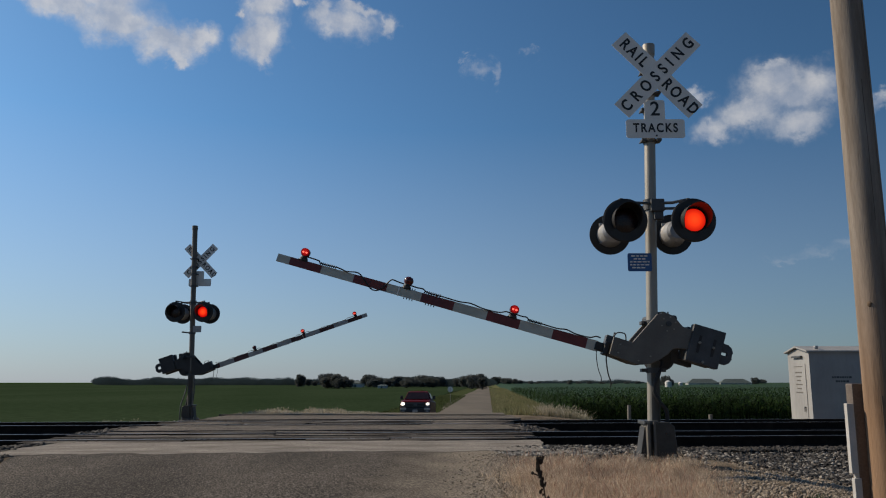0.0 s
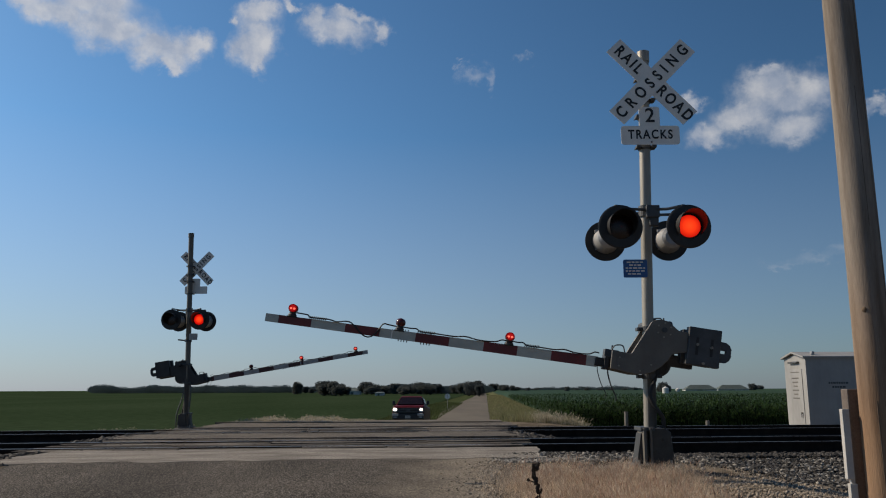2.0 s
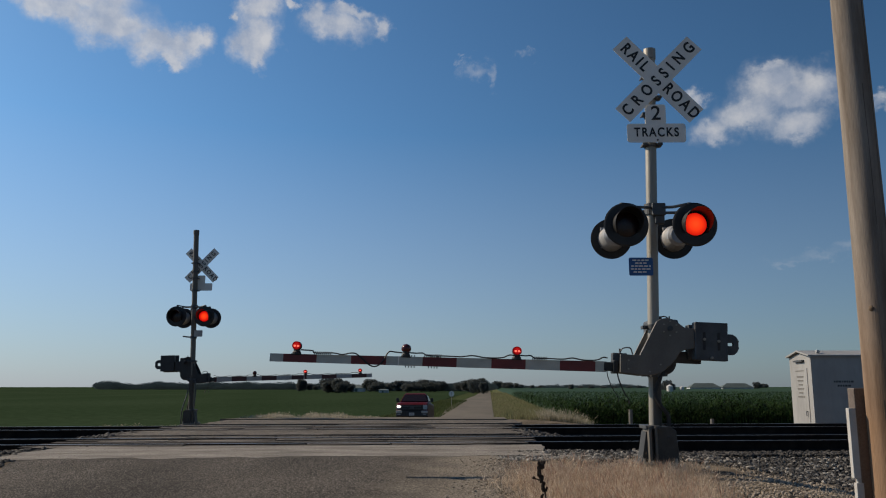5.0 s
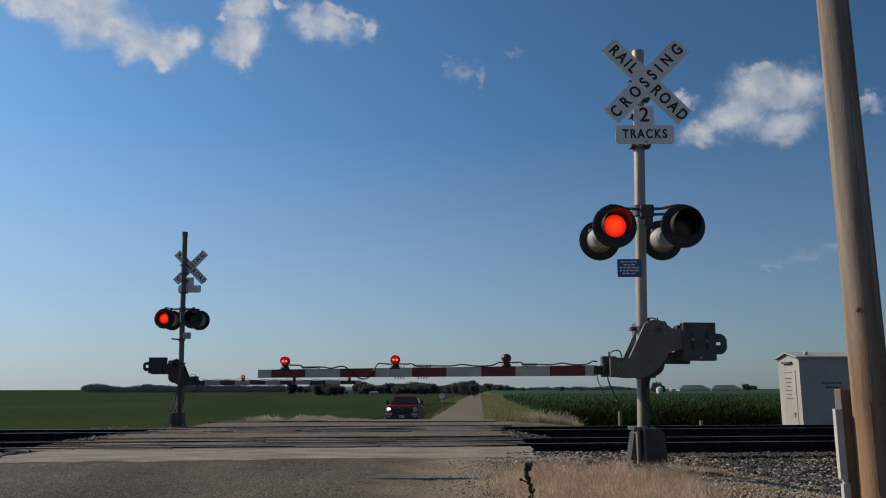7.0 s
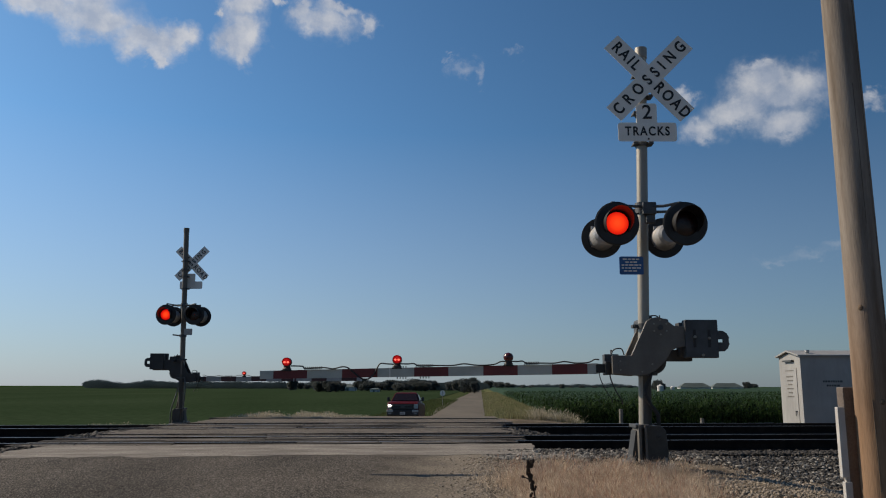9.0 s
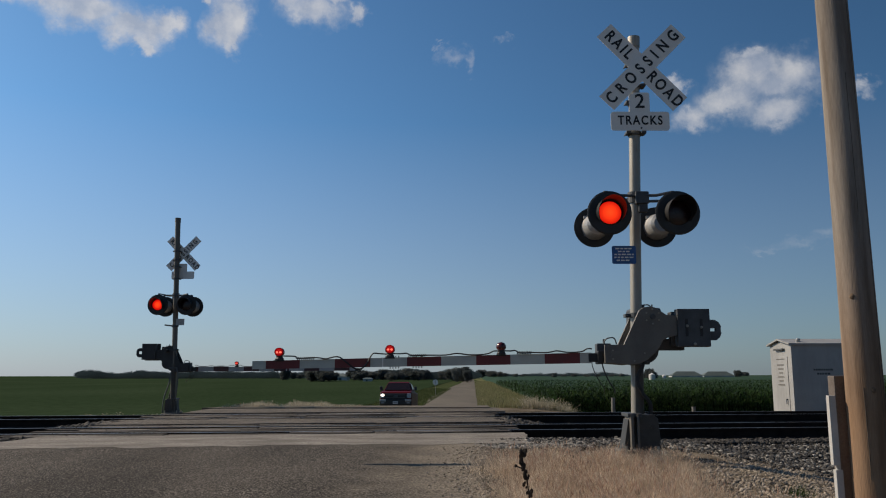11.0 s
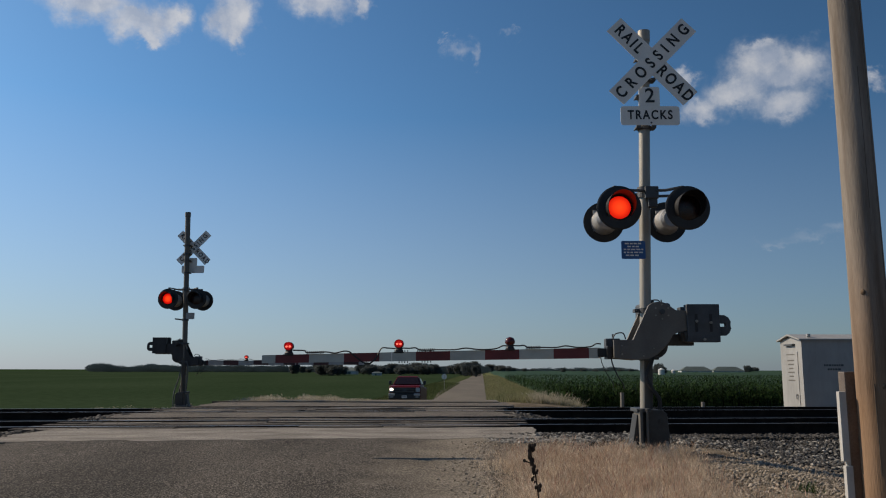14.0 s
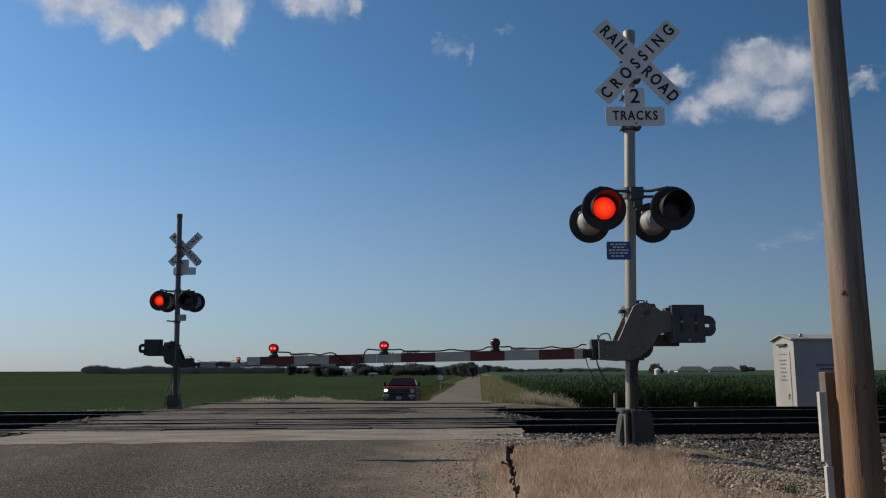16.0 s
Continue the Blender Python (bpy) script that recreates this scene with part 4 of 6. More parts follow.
    part("pivot_shaft", bm, M["darkgrey"], g, "dark pivot shaft end")
    for a in range(6):
        ca, sa = 0.082 * s * math.cos(radians(30 + 60 * a)), 0.082 * s * math.sin(radians(30 + 60 * a))
        bm = bmesh.new()
        rod(bm, (ca, -0.014, sa), (ca, 0.01, sa), 0.010, seg=6)
        part("pivot_bolt", bm, M["galv"], g)
    for bx, bz in ((232, 330), (232, 375), (400, 345), (345, 385)):
        bm = bmesh.new()
        rod(bm, (c(bx, bz)[0], -0.012, c(bx, bz)[1]), (c(bx, bz)[0], 0.01, c(bx, bz)[1]), 0.010, seg=6)
        part("bracket_bolt", bm, M["galv"], g)
    bm = bmesh.new()
    prism(bm, rounded(0.10 * s, 0.09 * s, 0.01), -0.006, 0.002)
    part("bracket_plate", bm, M["grey"], g, "small raised panel", pose(*[c(245, 352)[0], 0.0, c(245, 352)[1]]))
    bm = bmesh.new()
    up_ = 48 if both_sides else 0
    (xa, za), (xb, zb) = c(578, 312 - up_), c(750, 112 - up_)
    box(bm, (xa, -0.03, za), (xb, 0.10, zb), 0.008)
    box(bm, (xa + 0.01, 0.26, za + 0.02), (xb - 0.01, 0.40, zb - 0.01), 0.008)
    part("counterweight", bm, M["gear"] if both_sides else M["darkgrey"], g, "dark square counterweight plate")
    for xx in (625, 702):
        bm = bmesh.new()
        box(bm, (c(xx - 7, 0)[0], -0.034, c(0, 258 - up_)[1]), (c(xx + 7, 0)[0], -0.029, c(0, 165 - up_)[1]))
        part("counterweight_slot", bm, M["black"], g)
    for xx, yy in ((625, 203), (700, 210), (663, 298)):
        bm = bmesh.new()
        rod(bm, (c(xx, 0)[0], -0.06, c(0, yy - up_)[1]), (c(xx, 0)[0], -0.02, c(0, yy - up_)[1]), 0.016, seg=6)
        part("counterweight_bolt", bm, M["galv"], g)
    bm = bmesh.new()
    hx, hz = c(767, 222 - up_)
    slot = (0.034 if both_sides else 0.018) * s
    ly = 0.34 if both_sides else 0.0
    prism(bm, [c(748, 168 - up_), c(780, 170 - up_), c(800, 182 - up_), c(812, 205 - up_), (hx + 0.09 * s, hz + slot), (hx - 0.04 * s, hz + slot)], ly, ly + 0.05)
    prism(bm, [(hx - 0.04 * s, hz - slot), (hx + 0.09 * s, hz - slot), c(813, 238 - up_), c(803, 262 - up_), c(785, 277 - up_), c(748, 278 - up_)], ly, ly + 0.05)
    box(bm, (hx + 0.035 * s, ly, hz - slot), (hx + 0.092 * s, ly + 0.05, hz + slot))
    part("counterweight_lug", bm, M["gear"] if both_sides else M["darkgrey"], g, "rounded dark lifting lug")
    if not both_sides:
        bm = bmesh.new()
        (xa, za), (xb, zb) = c(503, 325), c(662, 262)
        box(bm, (xa, 0.34, za), (xb, 0.46, zb), 0.008)
        part("rear_weight", bm, M["darkgrey"], g)
    else:
        for pts in ([(0.07, 0.10, 1.25), (0.12, 0.14, 0.9), (0.24, 0.16, 0.45), (0.26, 0.16, 0.03)], [(-0.10, 0.12, 1.4), (-0.15, 0.16, 1.0), (-0.11, 0.14, 0.48)]):
            bm = bmesh.new()
            tube(bm, smooth_line(pts, 6), 0.018, 6)
            part("conduit", bm, M["darkgrey"], root, "dark conduit running down the mast")
    # arm itself
    ax0, az0 = c(190, 366)
    tipx, tipz = arm["tip"]
    slope = (tipz - az0) / (tipx - ax0)
    hb, ht = arm["h"]
    ay0, ay1 = 0.15, 0.20

    def zmid(x):
        return az0 + slope * (x - ax0)

    def hh(x):
        return hb + (ht - hb) * (x - ax0) / (tipx - ax0)
    edges = arm["edges"]
    xs_ = [tipx] + edges + [ax0 - 0.13 * s]
    for i in range(len(xs_) - 1):
        a, b_ = xs_[i], xs_[i + 1]
        bm = bmesh.new()
        prism(bm, [(a, zmid(a) - hh(a) / 2), (b_, zmid(b_) - hh(b_) / 2), (b_, zmid(b_) + hh(b_) / 2), (a, zmid(a) + hh(a) / 2)], ay0, ay1)
        red = i % 2 == 1
        part("red_stripe" if red else "white_stripe", bm, (M["back_dark"] if both_sides else M["armred"]) if red else (M["back_pale"] if both_sides else M["armwhite"]), g, "dark red arm panel" if red else "greyish white arm panel")
    bm = bmesh.new()
    box(bm, (ax0 - 0.16 * s, 0.13, az0 - 0.05 * s), (ax0 + 0.02, 0.23, az0 + 0.05 * s), 0.01)
    box(bm, (ax0 - 0.06 * s, 0.09, az0 - 0.075 * s), (ax0 + 0.0, 0.28, az0 + 0.075 * s), 0.01)
    part("arm_socket", bm, M["black"], g, "dark arm socket")
    bm = bmesh.new()
    jx = arm["joint"]
    box(bm, (jx - 0.006, ay0 - 0.004, zmid(jx) - hh(jx) / 2 - 0.004), (jx + 0.006, ay1 + 0.004, zmid(jx) + hh(jx) / 2 + 0.004))
    part("joint_strip", bm, M["signwhite"], g, "pale joint strip")
    for a in arm["bolts"]:
        for k2 in range(4):
            xx = a + k2 * 0.033
            bm = bmesh.new()
            rod(bm, (xx, 0.175, zmid(xx) - hh(xx) / 2 - 0.022), (xx, 0.175, zmid(xx) + hh(xx) / 2 + 0.020), 0.006, seg=5)
            part("clamp_bolt", bm, M["darkgrey"], g)
    lamps = arm["lamps"]
    stops = lamps + [ax0 - 0.1]
    for a, b_ in zip(stops, stops[1:]):
        d = b_ - a
        bm = bmesh.new()
        run = []
        first_run = a == lamps[0] and arm["sag"]
        for t_, dz in (((0.04, 0.06), (0.15, 0.05), (0.17, 0.02), (0.34, 0.025), (0.42, 0.005), (0.50, 0.03), (0.55, 0.02), (0.60, -0.04), (0.68, -0.14), (0.74, -0.15), (0.79, -0.09), (0.82, 0.0), (0.85, 0.065), (0.90, 0.06), (0.97, 0.05)) if first_run else
                       ((0.03, 0.055), (0.10, 0.05), (0.15, 0.055), (0.20, 0.02), (0.34, 0.02), (0.50, 0.015), (0.60, 0.035), (0.70, 0.012), (0.80, 0.008), (0.88, 0.02), (0.93, 0.055), (0.98, 0.05))):
            xx = a + d * t_
            run.append((xx, ay0 - 0.012, zmid(xx) + hh(xx) / 2 + dz * 0.8))
        tube(bm, smooth_line(run, 3), 0.0085, 5)
        for q in range(9):
            xx = a + d * ((0.17 if arm["sag"] else 0.30) + 0.018 * q)
            rod(bm, (xx, ay0 - 0.02, zmid(xx) + hh(xx) / 2 + 0.0), (xx + 0.008, ay0 - 0.02, zmid(xx) + hh(xx) / 2 + 0.034), 0.006, seg=4)
        part("lamp_cable", bm, M["rubber"], g, "black cable clipped along the arm")
    for i, xx in enumerate(lamps):
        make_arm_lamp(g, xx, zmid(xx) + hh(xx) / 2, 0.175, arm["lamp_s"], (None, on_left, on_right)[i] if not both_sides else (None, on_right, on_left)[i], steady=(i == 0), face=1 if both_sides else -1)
    for dx, dl, rw in ((-0.13, 0.34, 0.005), (-0.01, 0.36, 0.008)):
        bm = bmesh.new()
        tube(bm, smooth_line([(ax0 + dx, 0.12, az0 - 0.03), (ax0 + dx + 0.01, 0.11, az0 - dl * 0.35), (ax0 + dx + 0.07, 0.11, az0 - dl * 0.75), (ax0 + dx + 0.13, 0.12, az0 - dl), (ax0 + dx + 0.14, 0.13, az0 - dl - 0.05)], 5), rw, 6)
        part("hanging_wire", bm, M["rubber"], g, "thin black wire hanging from the arm")
    bm = bmesh.new()
    (xa, za), (xb, zb) = c(165, 400), c(280, 290)
    box(bm, (xa, 0.18, za + 0.02), (xb - 0.08, 0.30, zb), 0.01)
    tube(bm, smooth_line([(c(200, 0)[0], 0.16, zb - 0.01), (c(215, 0)[0], 0.15, zb + 0.05), (c(255, 0)[0], 0.15, zb + 0.06), (c(270, 0)[0], 0.16, zb - 0.01)], 5), 0.008, 5)
    rod(bm, (c(205, 0)[0], 0.2, zb), (c(205, 0)[0], 0.2, zb + 0.05), 0.012, seg=6)
    part("arm_junction_box", bm, M["darkgrey"], g)
    MOVES.append((g, [(t, base @ Matrix.Rotation(radians(a), 4, 'Y')) for t, a in arm["rows"]]))
    return root


def X(px_):
    """Stripe ends along the near arm, from the pivot."""
    return (px_ - 784) * 0.00648 - 2.464


near_arm = dict(tip=(X(456), -0.543), h=(0.122, 0.092), edges=[X(v) for v in (480, 540, 602, 665, 730, 791, 853, 914, 975, 1038)],
                joint=X(687), bolts=(X(700), X(741)), lamps=[X(503), X(699.5), X(898)], lamp_s=1.0, sag=True,
                rows=[(0, 16.8), (0.5, 14.6), (1, 12.5), (1.5, 10.68), (2, 9.02), (2.5, 7.62), (3, 6.37), (3.5, 5.3), (4, 4.35), (4.2, 4.0), (5.2, 2.5), (6.5, 1.03), (7, 0.7), (7.5, 0.17), (8, 0.0), (9.2, 0.0), (11.3, 0.0), (16, 0.0)])
make_signal("galvanised crossing signal with crossbuck, red flashers and striped gate", (2.305, 9.3, 0.0), 0, 0.0285,
            (5.04, 4.622, 2.745, 1.561), near_arm, 1.0, ON_LEFT, ON_RIGHT, True, False)
FT = -5.74
far_arm = dict(tip=(FT, -0.55), h=(0.15, 0.115), edges=[FT + 0.16 + 0.465 * i for i in range(11)],
               joint=FT + 2.1, bolts=(FT + 2.2, FT + 2.6), lamps=[FT + 0.36, FT + 2.06, FT + 3.64], lamp_s=1.1, sag=False,
               rows=[(0, 18.9), (0.5, 16.0), (1, 13.6), (1.5, 11.3), (2, 9.5), (2.5, 7.9), (3, 6.5), (3.5, 4.8), (4, 3.4), (4.2, 2.9), (5.2, 1.2), (6.3, 0.2), (7, 0.0), (9.2, 0.0), (11.3, 0.0), (16, 0.0)])
make_signal("galvanised crossing signal across the tracks, seen from its back", (-8.03, 24.6, -0.25), 180, 0.024,
            (6.05, 4.95, 3.29, 1.90), far_arm, 1.2, ON_LEFT, ON_RIGHT, False, True)

# ---- roadside things ----
def build_pole():
    bm = bmesh.new()
    seg, rows_ = 40, 60
    rings = []
    for j in range(rows_ + 1):
        z = -0.6 + 9.6 * j / rows_
        r = 0.1455 - 0.0047 * max(z, 0)
        ring = []
        for i in range(seg):
            a = 2 * math.pi * i / seg
            rr = r * (1 + 0.016 * noise.noise((math.cos(a) * 3, math.sin(a) * 3, z * 0.5)) + 0.012 * noise.noise((math.cos(a) * 9, math.sin(a) * 9, z * 0.35)))
            ring.append(bm.verts.new((rr * math.cos(a), rr * math.sin(a), z)))
        rings.append(ring)
    for r0, r1 in zip(rings, rings[1:]):
        for i in range(seg):
            bm.faces.new((r0[i], r0[(i + 1) % seg], r1[(i + 1) % seg], r1[i]))
    bm.faces.new(rings[-1])
    root = part("utility_pole", bm, M["pole"], None, at=pose(3.421, 6.4, 0.0, 0, -0.15, 0), smooth=True)
    tagged(root, "weathered round wooden utility pole beside the tracks", "utility pole")
    for z, a in ((1.52, 228), (0.78, 268)):
        bm = bmesh.new()
        bmesh.ops.create_icosphere(bm, subdivisions=2, radius=0.020, matrix=Matrix.Diagonal((1.0, 0.5, 1.3, 1)))
        r = 0.143 - 0.0047 * z
        part("knot", bm, M["knotwood"], root, "brown knot", pose(r * math.cos(radians(a)), r * math.sin(radians(a)), z, 0, 0, a + 90), smooth=True)
    for a, z0, z1 in ((296, 0.1, 1.1), (312, 0.6, 2.3), (270, 2.2, 3.4), (240, 0.1, 0.8), (305, 2.6, 4.2)):
        bm = bmesh.new()
        pts = []
        for k in range(9):
            z = z0 + (z1 - z0) * k / 8
            r = 0.1440 - 0.0047 * z
            aa = radians(a + 2.0 * noise.noise((a, z * 2, 0)))
            pts.append((r * math.cos(aa), r * math.sin(aa), z))
        tube(bm, pts, 0.0035, 5)
        part("check_crack", bm, M["bark"], root, "long drying crack")


build_pole()


def build_marker_post():
    bm = bmesh.new()
    box(bm, (3.243, 6.53, -0.5), (3.345, 6.64, 0.893), 0.008)
    root = part("brown_post", bm, M["brown"], None)
    tagged(root, "short square brown post beside the utility pole", "post")
    bm = bmesh.new()
    box(bm, (3.165, 6.45, -0.5), (3.222, 6.50, 0.155), 0.004)
    box(bm, (3.150, 6.45, 0.19), (3.206, 6.50, 0.735), 0.004)
    box(bm, (3.185, 6.47, 0.14), (3.215, 6.50, 0.20), 0.002)
    for z in (0.05, 0.3, 0.65):
        rod(bm, (3.185, 6.445, z), (3.185, 6.46, z), 0.008, seg=6)
    w = part("marker_stake", bm, M["marker"], None)
    tagged(w, "white plastic marker stake in two lengths", "marker post")


build_marker_post()


def build_shed():
    root = new("signal_shed")
    ORG = pose(11.5, 25.8, -0.9)
    root.matrix_basis = ORG
    tagged(root, "white metal signal equipment shed with a low gabled roof", "equipment shed")
    W, D, Hh, R = 2.35, 1.62, 2.78, 2.915
    bm = bmesh.new()
    prism(bm, [(0.0, 0.0), (D, 0.0), (D, Hh), (D / 2, R - 0.02), (0.0, Hh)], 0, W)
    m = Matrix(((0, 1, 0, 0), (1, 0, 0, 0), (0, 0, 1, 0), (0, 0, 0, 1)))
    bmesh.ops.transform(bm, matrix=m, verts=bm.verts[:])
    bmesh.ops.recalc_face_normals(bm, faces=bm.faces[:])
    part("wall", bm, M["shed"], root, "white painted metal walls")
    for sgn in (0, 1):
        bm = bmesh.new()
        y0, y1 = (-0.07, D / 2) if sgn == 0 else (D / 2, D + 0.07)
        za, zb = (Hh - 0.02, R + 0.02) if sgn == 0 else (R + 0.02, Hh - 0.02)
        vs = []
        for x in (-0.10, W + 0.10):
            vs.append([bm.verts.new((x, y0, za)), bm.verts.new((x, y1, zb)), bm.verts.new((x, y1, zb + 0.05)), bm.verts.new((x, y0, za + 0.05))])
        for i in range(4):
            bm.faces.new((vs[0][i], vs[0][(i + 1) % 4], vs[1][(i + 1) % 4], vs[1][i]))
        bm.faces.new(vs[0])
        bm.faces.new(vs[1])
        bmesh.ops.recalc_face_normals(bm, faces=bm.faces[:])
        part("roof_panel", bm, M["shed"], root, "low sloping metal roof panel")
    bm = bmesh.new()
    box(bm, (-0.02, 0.30, 0.15), (-0.004, D - 0.30, 2.40), 0.004)
    d = part("door", bm, M["shed"], root, "white metal door with notices")
    bm = bmesh.new()
    rod(bm, (-0.06, 0.42, 1.0), (-0.02, 0.42, 1.0), 0.02, seg=8)
    box(bm, (-0.075, 0.40, 0.86), (-0.055, 0.44, 1.02), 0.004)
    part("door_handle", bm, M["darkgrey"], d, "dark door handle")
    bm = bmesh.new()
    for k, w in enumerate((0.5, 0.42, 0.3, 0.46, 0.3, 0.5)):
        box(bm, (-0.028, D / 2 - w / 2, 2.10 - k * 0.13), (-0.021, D / 2 + w / 2, 2.14 - k * 0.13))
    box(bm, (-0.028, D / 2 - 0.32, 2.30), (-0.021, D / 2 + 0.32, 2.325))
    part("door_notice", bm, M["grey"], d, "faded lines of notices")
    bm = bmesh.new()
    box(bm, (-0.09, D / 2 - 0.34, 2.60), (-0.003, D / 2 + 0.34, 2.66), 0.006)
    part("vent_hood", bm, M["darkgrey"], root, "dark vent hood under the gable")
    for k, w in enumerate((0.62, 0.40)):
        bm = bmesh.new()
        x = 1.0 - w / 2
        while x < 1.0 + w / 2 - 0.04:
            ww = random.uniform(0.05, 0.09)
            box(bm, (x, -0.006, 1.93 - k * 0.13), (x + ww, -0.002, 1.99 - k * 0.13))
            x += ww + 0.02
        part("wall_notice", bm, M["darkgrey"], root, "a line of small dark print")
    bm = bmesh.new()
    for x in (0.35, 1.95):
        box(bm, (x - 0.06, 0.2, R - 0.16), (x + 0.06, 0.26, R + 0.02), 0.01)
        box(bm, (x - 0.05, 0.17, R - 0.02), (x + 0.05, 0.30, R + 0.06), 0.01)
    part("lifting_eye", bm, M["alu"], root)
    bm = bmesh.new()
    box(bm, (-0.15, -0.15, -1.0), (W + 0.15, D + 0.15, 0.0), 0.02)
    part("footing", bm, M["concrete"], root, "concrete footing")


build_shed()


def build_truck():
    """Pickup facing -y, centred on x, wheels on z = 0, front bumper at y = 0."""
    root = new("pickup_truck")
    tagged(root, "dark red four-door pickup truck with headlamps lit", "pickup truck")

    def loft(sections, mat, name, label="", bevel=0.0, smooth=False):
        bm = bmesh.new()
        rings = [[bm.verts.new(v) for v in sec] for sec in sections]
        n = len(rings[0])
        for r0, r1 in zip(rings, rings[1:]):
            for i in range(n):
                bm.faces.new((r0[i], r0[(i + 1) % n], r1[(i + 1) % n], r1[i]))
        bm.faces.new(rings[0])
        bm.faces.new(rings[-1])
        bmesh.ops.recalc_face_normals(bm, faces=bm.faces[:])
        if bevel:
            bmesh.ops.bevel(bm, geom=bm.edges[:], offset=bevel, segments=2, affect='EDGES', profile=0.5)
        return part(name, bm, mat, root, label)

    def ring(y, w, z0, z1, r=0.1, tw=1.0):
        return [(-w, y, z0), (-w, y, z1 - r), (-w * tw + r * 0.6, y, z1), (w * tw - r * 0.6, y, z1), (w, y, z1 - r), (w, y, z0)]
    loft([ring(0.14, 0.95, 0.50, 1.14, 0.07), ring(0.26, 1.00, 0.46, 1.23, 0.08), ring(0.8, 1.01, 0.44, 1.29, 0.09), ring(1.5, 1.01, 0.44, 1.33, 0.09), ring(1.7, 1.01, 0.42, 1.33, 0.08),
          ring(3.9, 1.01, 0.42, 1.33, 0.08), ring(5.6, 1.0, 0.5, 1.35, 0.06), ring(5.75, 0.97, 0.55, 1.33, 0.06)], M["redpaint"], "body", "dark red painted body", 0.015)
    # cab
    cab = [[(-0.94, 1.45, 1.31), (-0.71, 2.15, 1.84), (-0.62, 2.32, 1.90), (-0.62, 3.75, 1.90), (-0.71, 3.85, 1.84), (-0.94, 4.0, 1.31)]]
    cab.append([(-x, y, z) for x, y, z in cab[0]])
    loft(cab, M["redpaint"], "cab", "dark red cab roof and pillars", 0.03)
    bm = bmesh.new()
    vs = [bm.verts.new(v) for v in ((-0.84, 1.51, 1.36), (0.84, 1.51, 1.36), (0.66, 2.085, 1.795), (-0.66, 2.085, 1.795))]
    bm.faces.new(vs)
    r = bmesh.ops.extrude_face_region(bm, geom=bm.faces[:])
    bmesh.ops.translate(bm, verts=[v for v in r["geom"] if isinstance(v, bmesh.types.BMVert)], vec=(0, -0.03, 0.03))
    bmesh.ops.recalc_face_normals(bm, faces=bm.faces[:])
    part("windscreen", bm, M["glass"], root, "dark sloping windscreen")
    for sx in (-1, 1):
        for y0, y1, y2, y3 in ((1.85, 2.75, 2.75, 2.35), (2.85, 3.75, 3.68, 2.85)):
            bm = bmesh.new()
            pts = [(y0, 1.39), (y1, 1.39), (y2, 1.79), (y3, 1.79)]
            a = [bm.verts.new((sx * (0.965 - 0.434 * (z - 1.31)), y, z)) for y, z in pts]
            b = [bm.verts.new((sx * (0.925 - 0.434 * (z - 1.31)), y, z)) for y, z in pts]
            bm.faces.new(a)
            bm.faces.new(b)
            for i in range(4):
                bm.faces.new((a[i], a[(i + 1) % 4], b[(i + 1) % 4], b[i]))
            bmesh.ops.recalc_face_normals(bm, faces=bm.faces[:])
            part("side_window", bm, M["sideglass"], root, "dark side window")
        bm = bmesh.new()
        box(bm, (sx * 1.03, 1.78, 1.36), (sx * 1.21, 1.90, 1.60), 0.03)
        box(bm, (sx * 0.95, 1.84, 1.36), (sx * 1.10, 1.90, 1.42), 0.01)
        part("side_mirror", bm, M["black"], root, "black towing mirror")
        # lamps
        bm = bmesh.new()
        box(bm, (sx * 0.70, 0.08, 0.86), (sx * 0.97, 0.26, 1.13), 0.03)
        hl = part("headlight", bm, M["lamp_off"], root, "clear headlamp")
        bm = bmesh.new()
        bmesh.ops.create_uvsphere(bm, u_segments=16, v_segments=10, radius=0.115 if sx < 0 else 0.095, matrix=Matrix.Diagonal((1.15, 0.35, 0.75, 1)))
        el = part("lamp_element", bm, M["headlit"], hl, "bright headlamp beam bulb")
        front, back = pose(sx * 0.83, 0.075, 1.03), pose(sx * 0.83, 0.17, 1.03)
        if sx > 0:
            MOVES.append((el, [(0, front), (4.04, front), (4.15, back), (16, back)]))
        else:
            MOVES.append((el, [(0, front), (4.04, front), (4.15, pose(sx * 0.83, 0.100, 1.03)), (16, pose(sx * 0.83, 0.100, 1.03))]))
        bm = bmesh.new()
        box(bm, (sx * 0.60, -0.05, 0.66), (sx * 0.99, 0.10, 0.80), 0.03)
        part("bumper_end", bm, M["alu"], root, "bright chrome bumper end")
        bm = bmesh.new()
        box(bm, (sx * 0.70, -0.03, 0.55), (sx * 0.90, 0.10, 0.64), 0.02)
        part("fog_lamp", bm, M["lamp_off"], root, "small lower lamp")
        bm = bmesh.new()
        box(bm, (sx * 0.99, 1.95, 0.95), (sx * 1.02, 2.15, 1.0), 0.005)
        part("door_handle", bm, M["chrome"], root)
        for y, w in ((1.05, 0), (4.65, 1)):
            bm = bmesh.new()
            lathe(bm, [(0.22, -0.11), (0.36, -0.13), (0.395, -0.10), (0.395, 0.10), (0.36, 0.13), (0.22, 0.11)], 28, 'Z')
            bmesh.ops.transform(bm, matrix=Matrix.Rotation(radians(90), 4, 'Y'), verts=bm.verts[:])
            wh = part("wheel", bm, M["rubber"], root, "black tyre", pose(sx * 0.87, y, 0.395))
            bm = bmesh.new()
            lathe(bm, [(0.001, 0.09), (0.07, 0.09), (0.08, 0.05), (0.19, 0.04), (0.225, 0.10), (0.225, -0.1), (0.001, -0.1)], 20, 'Z')
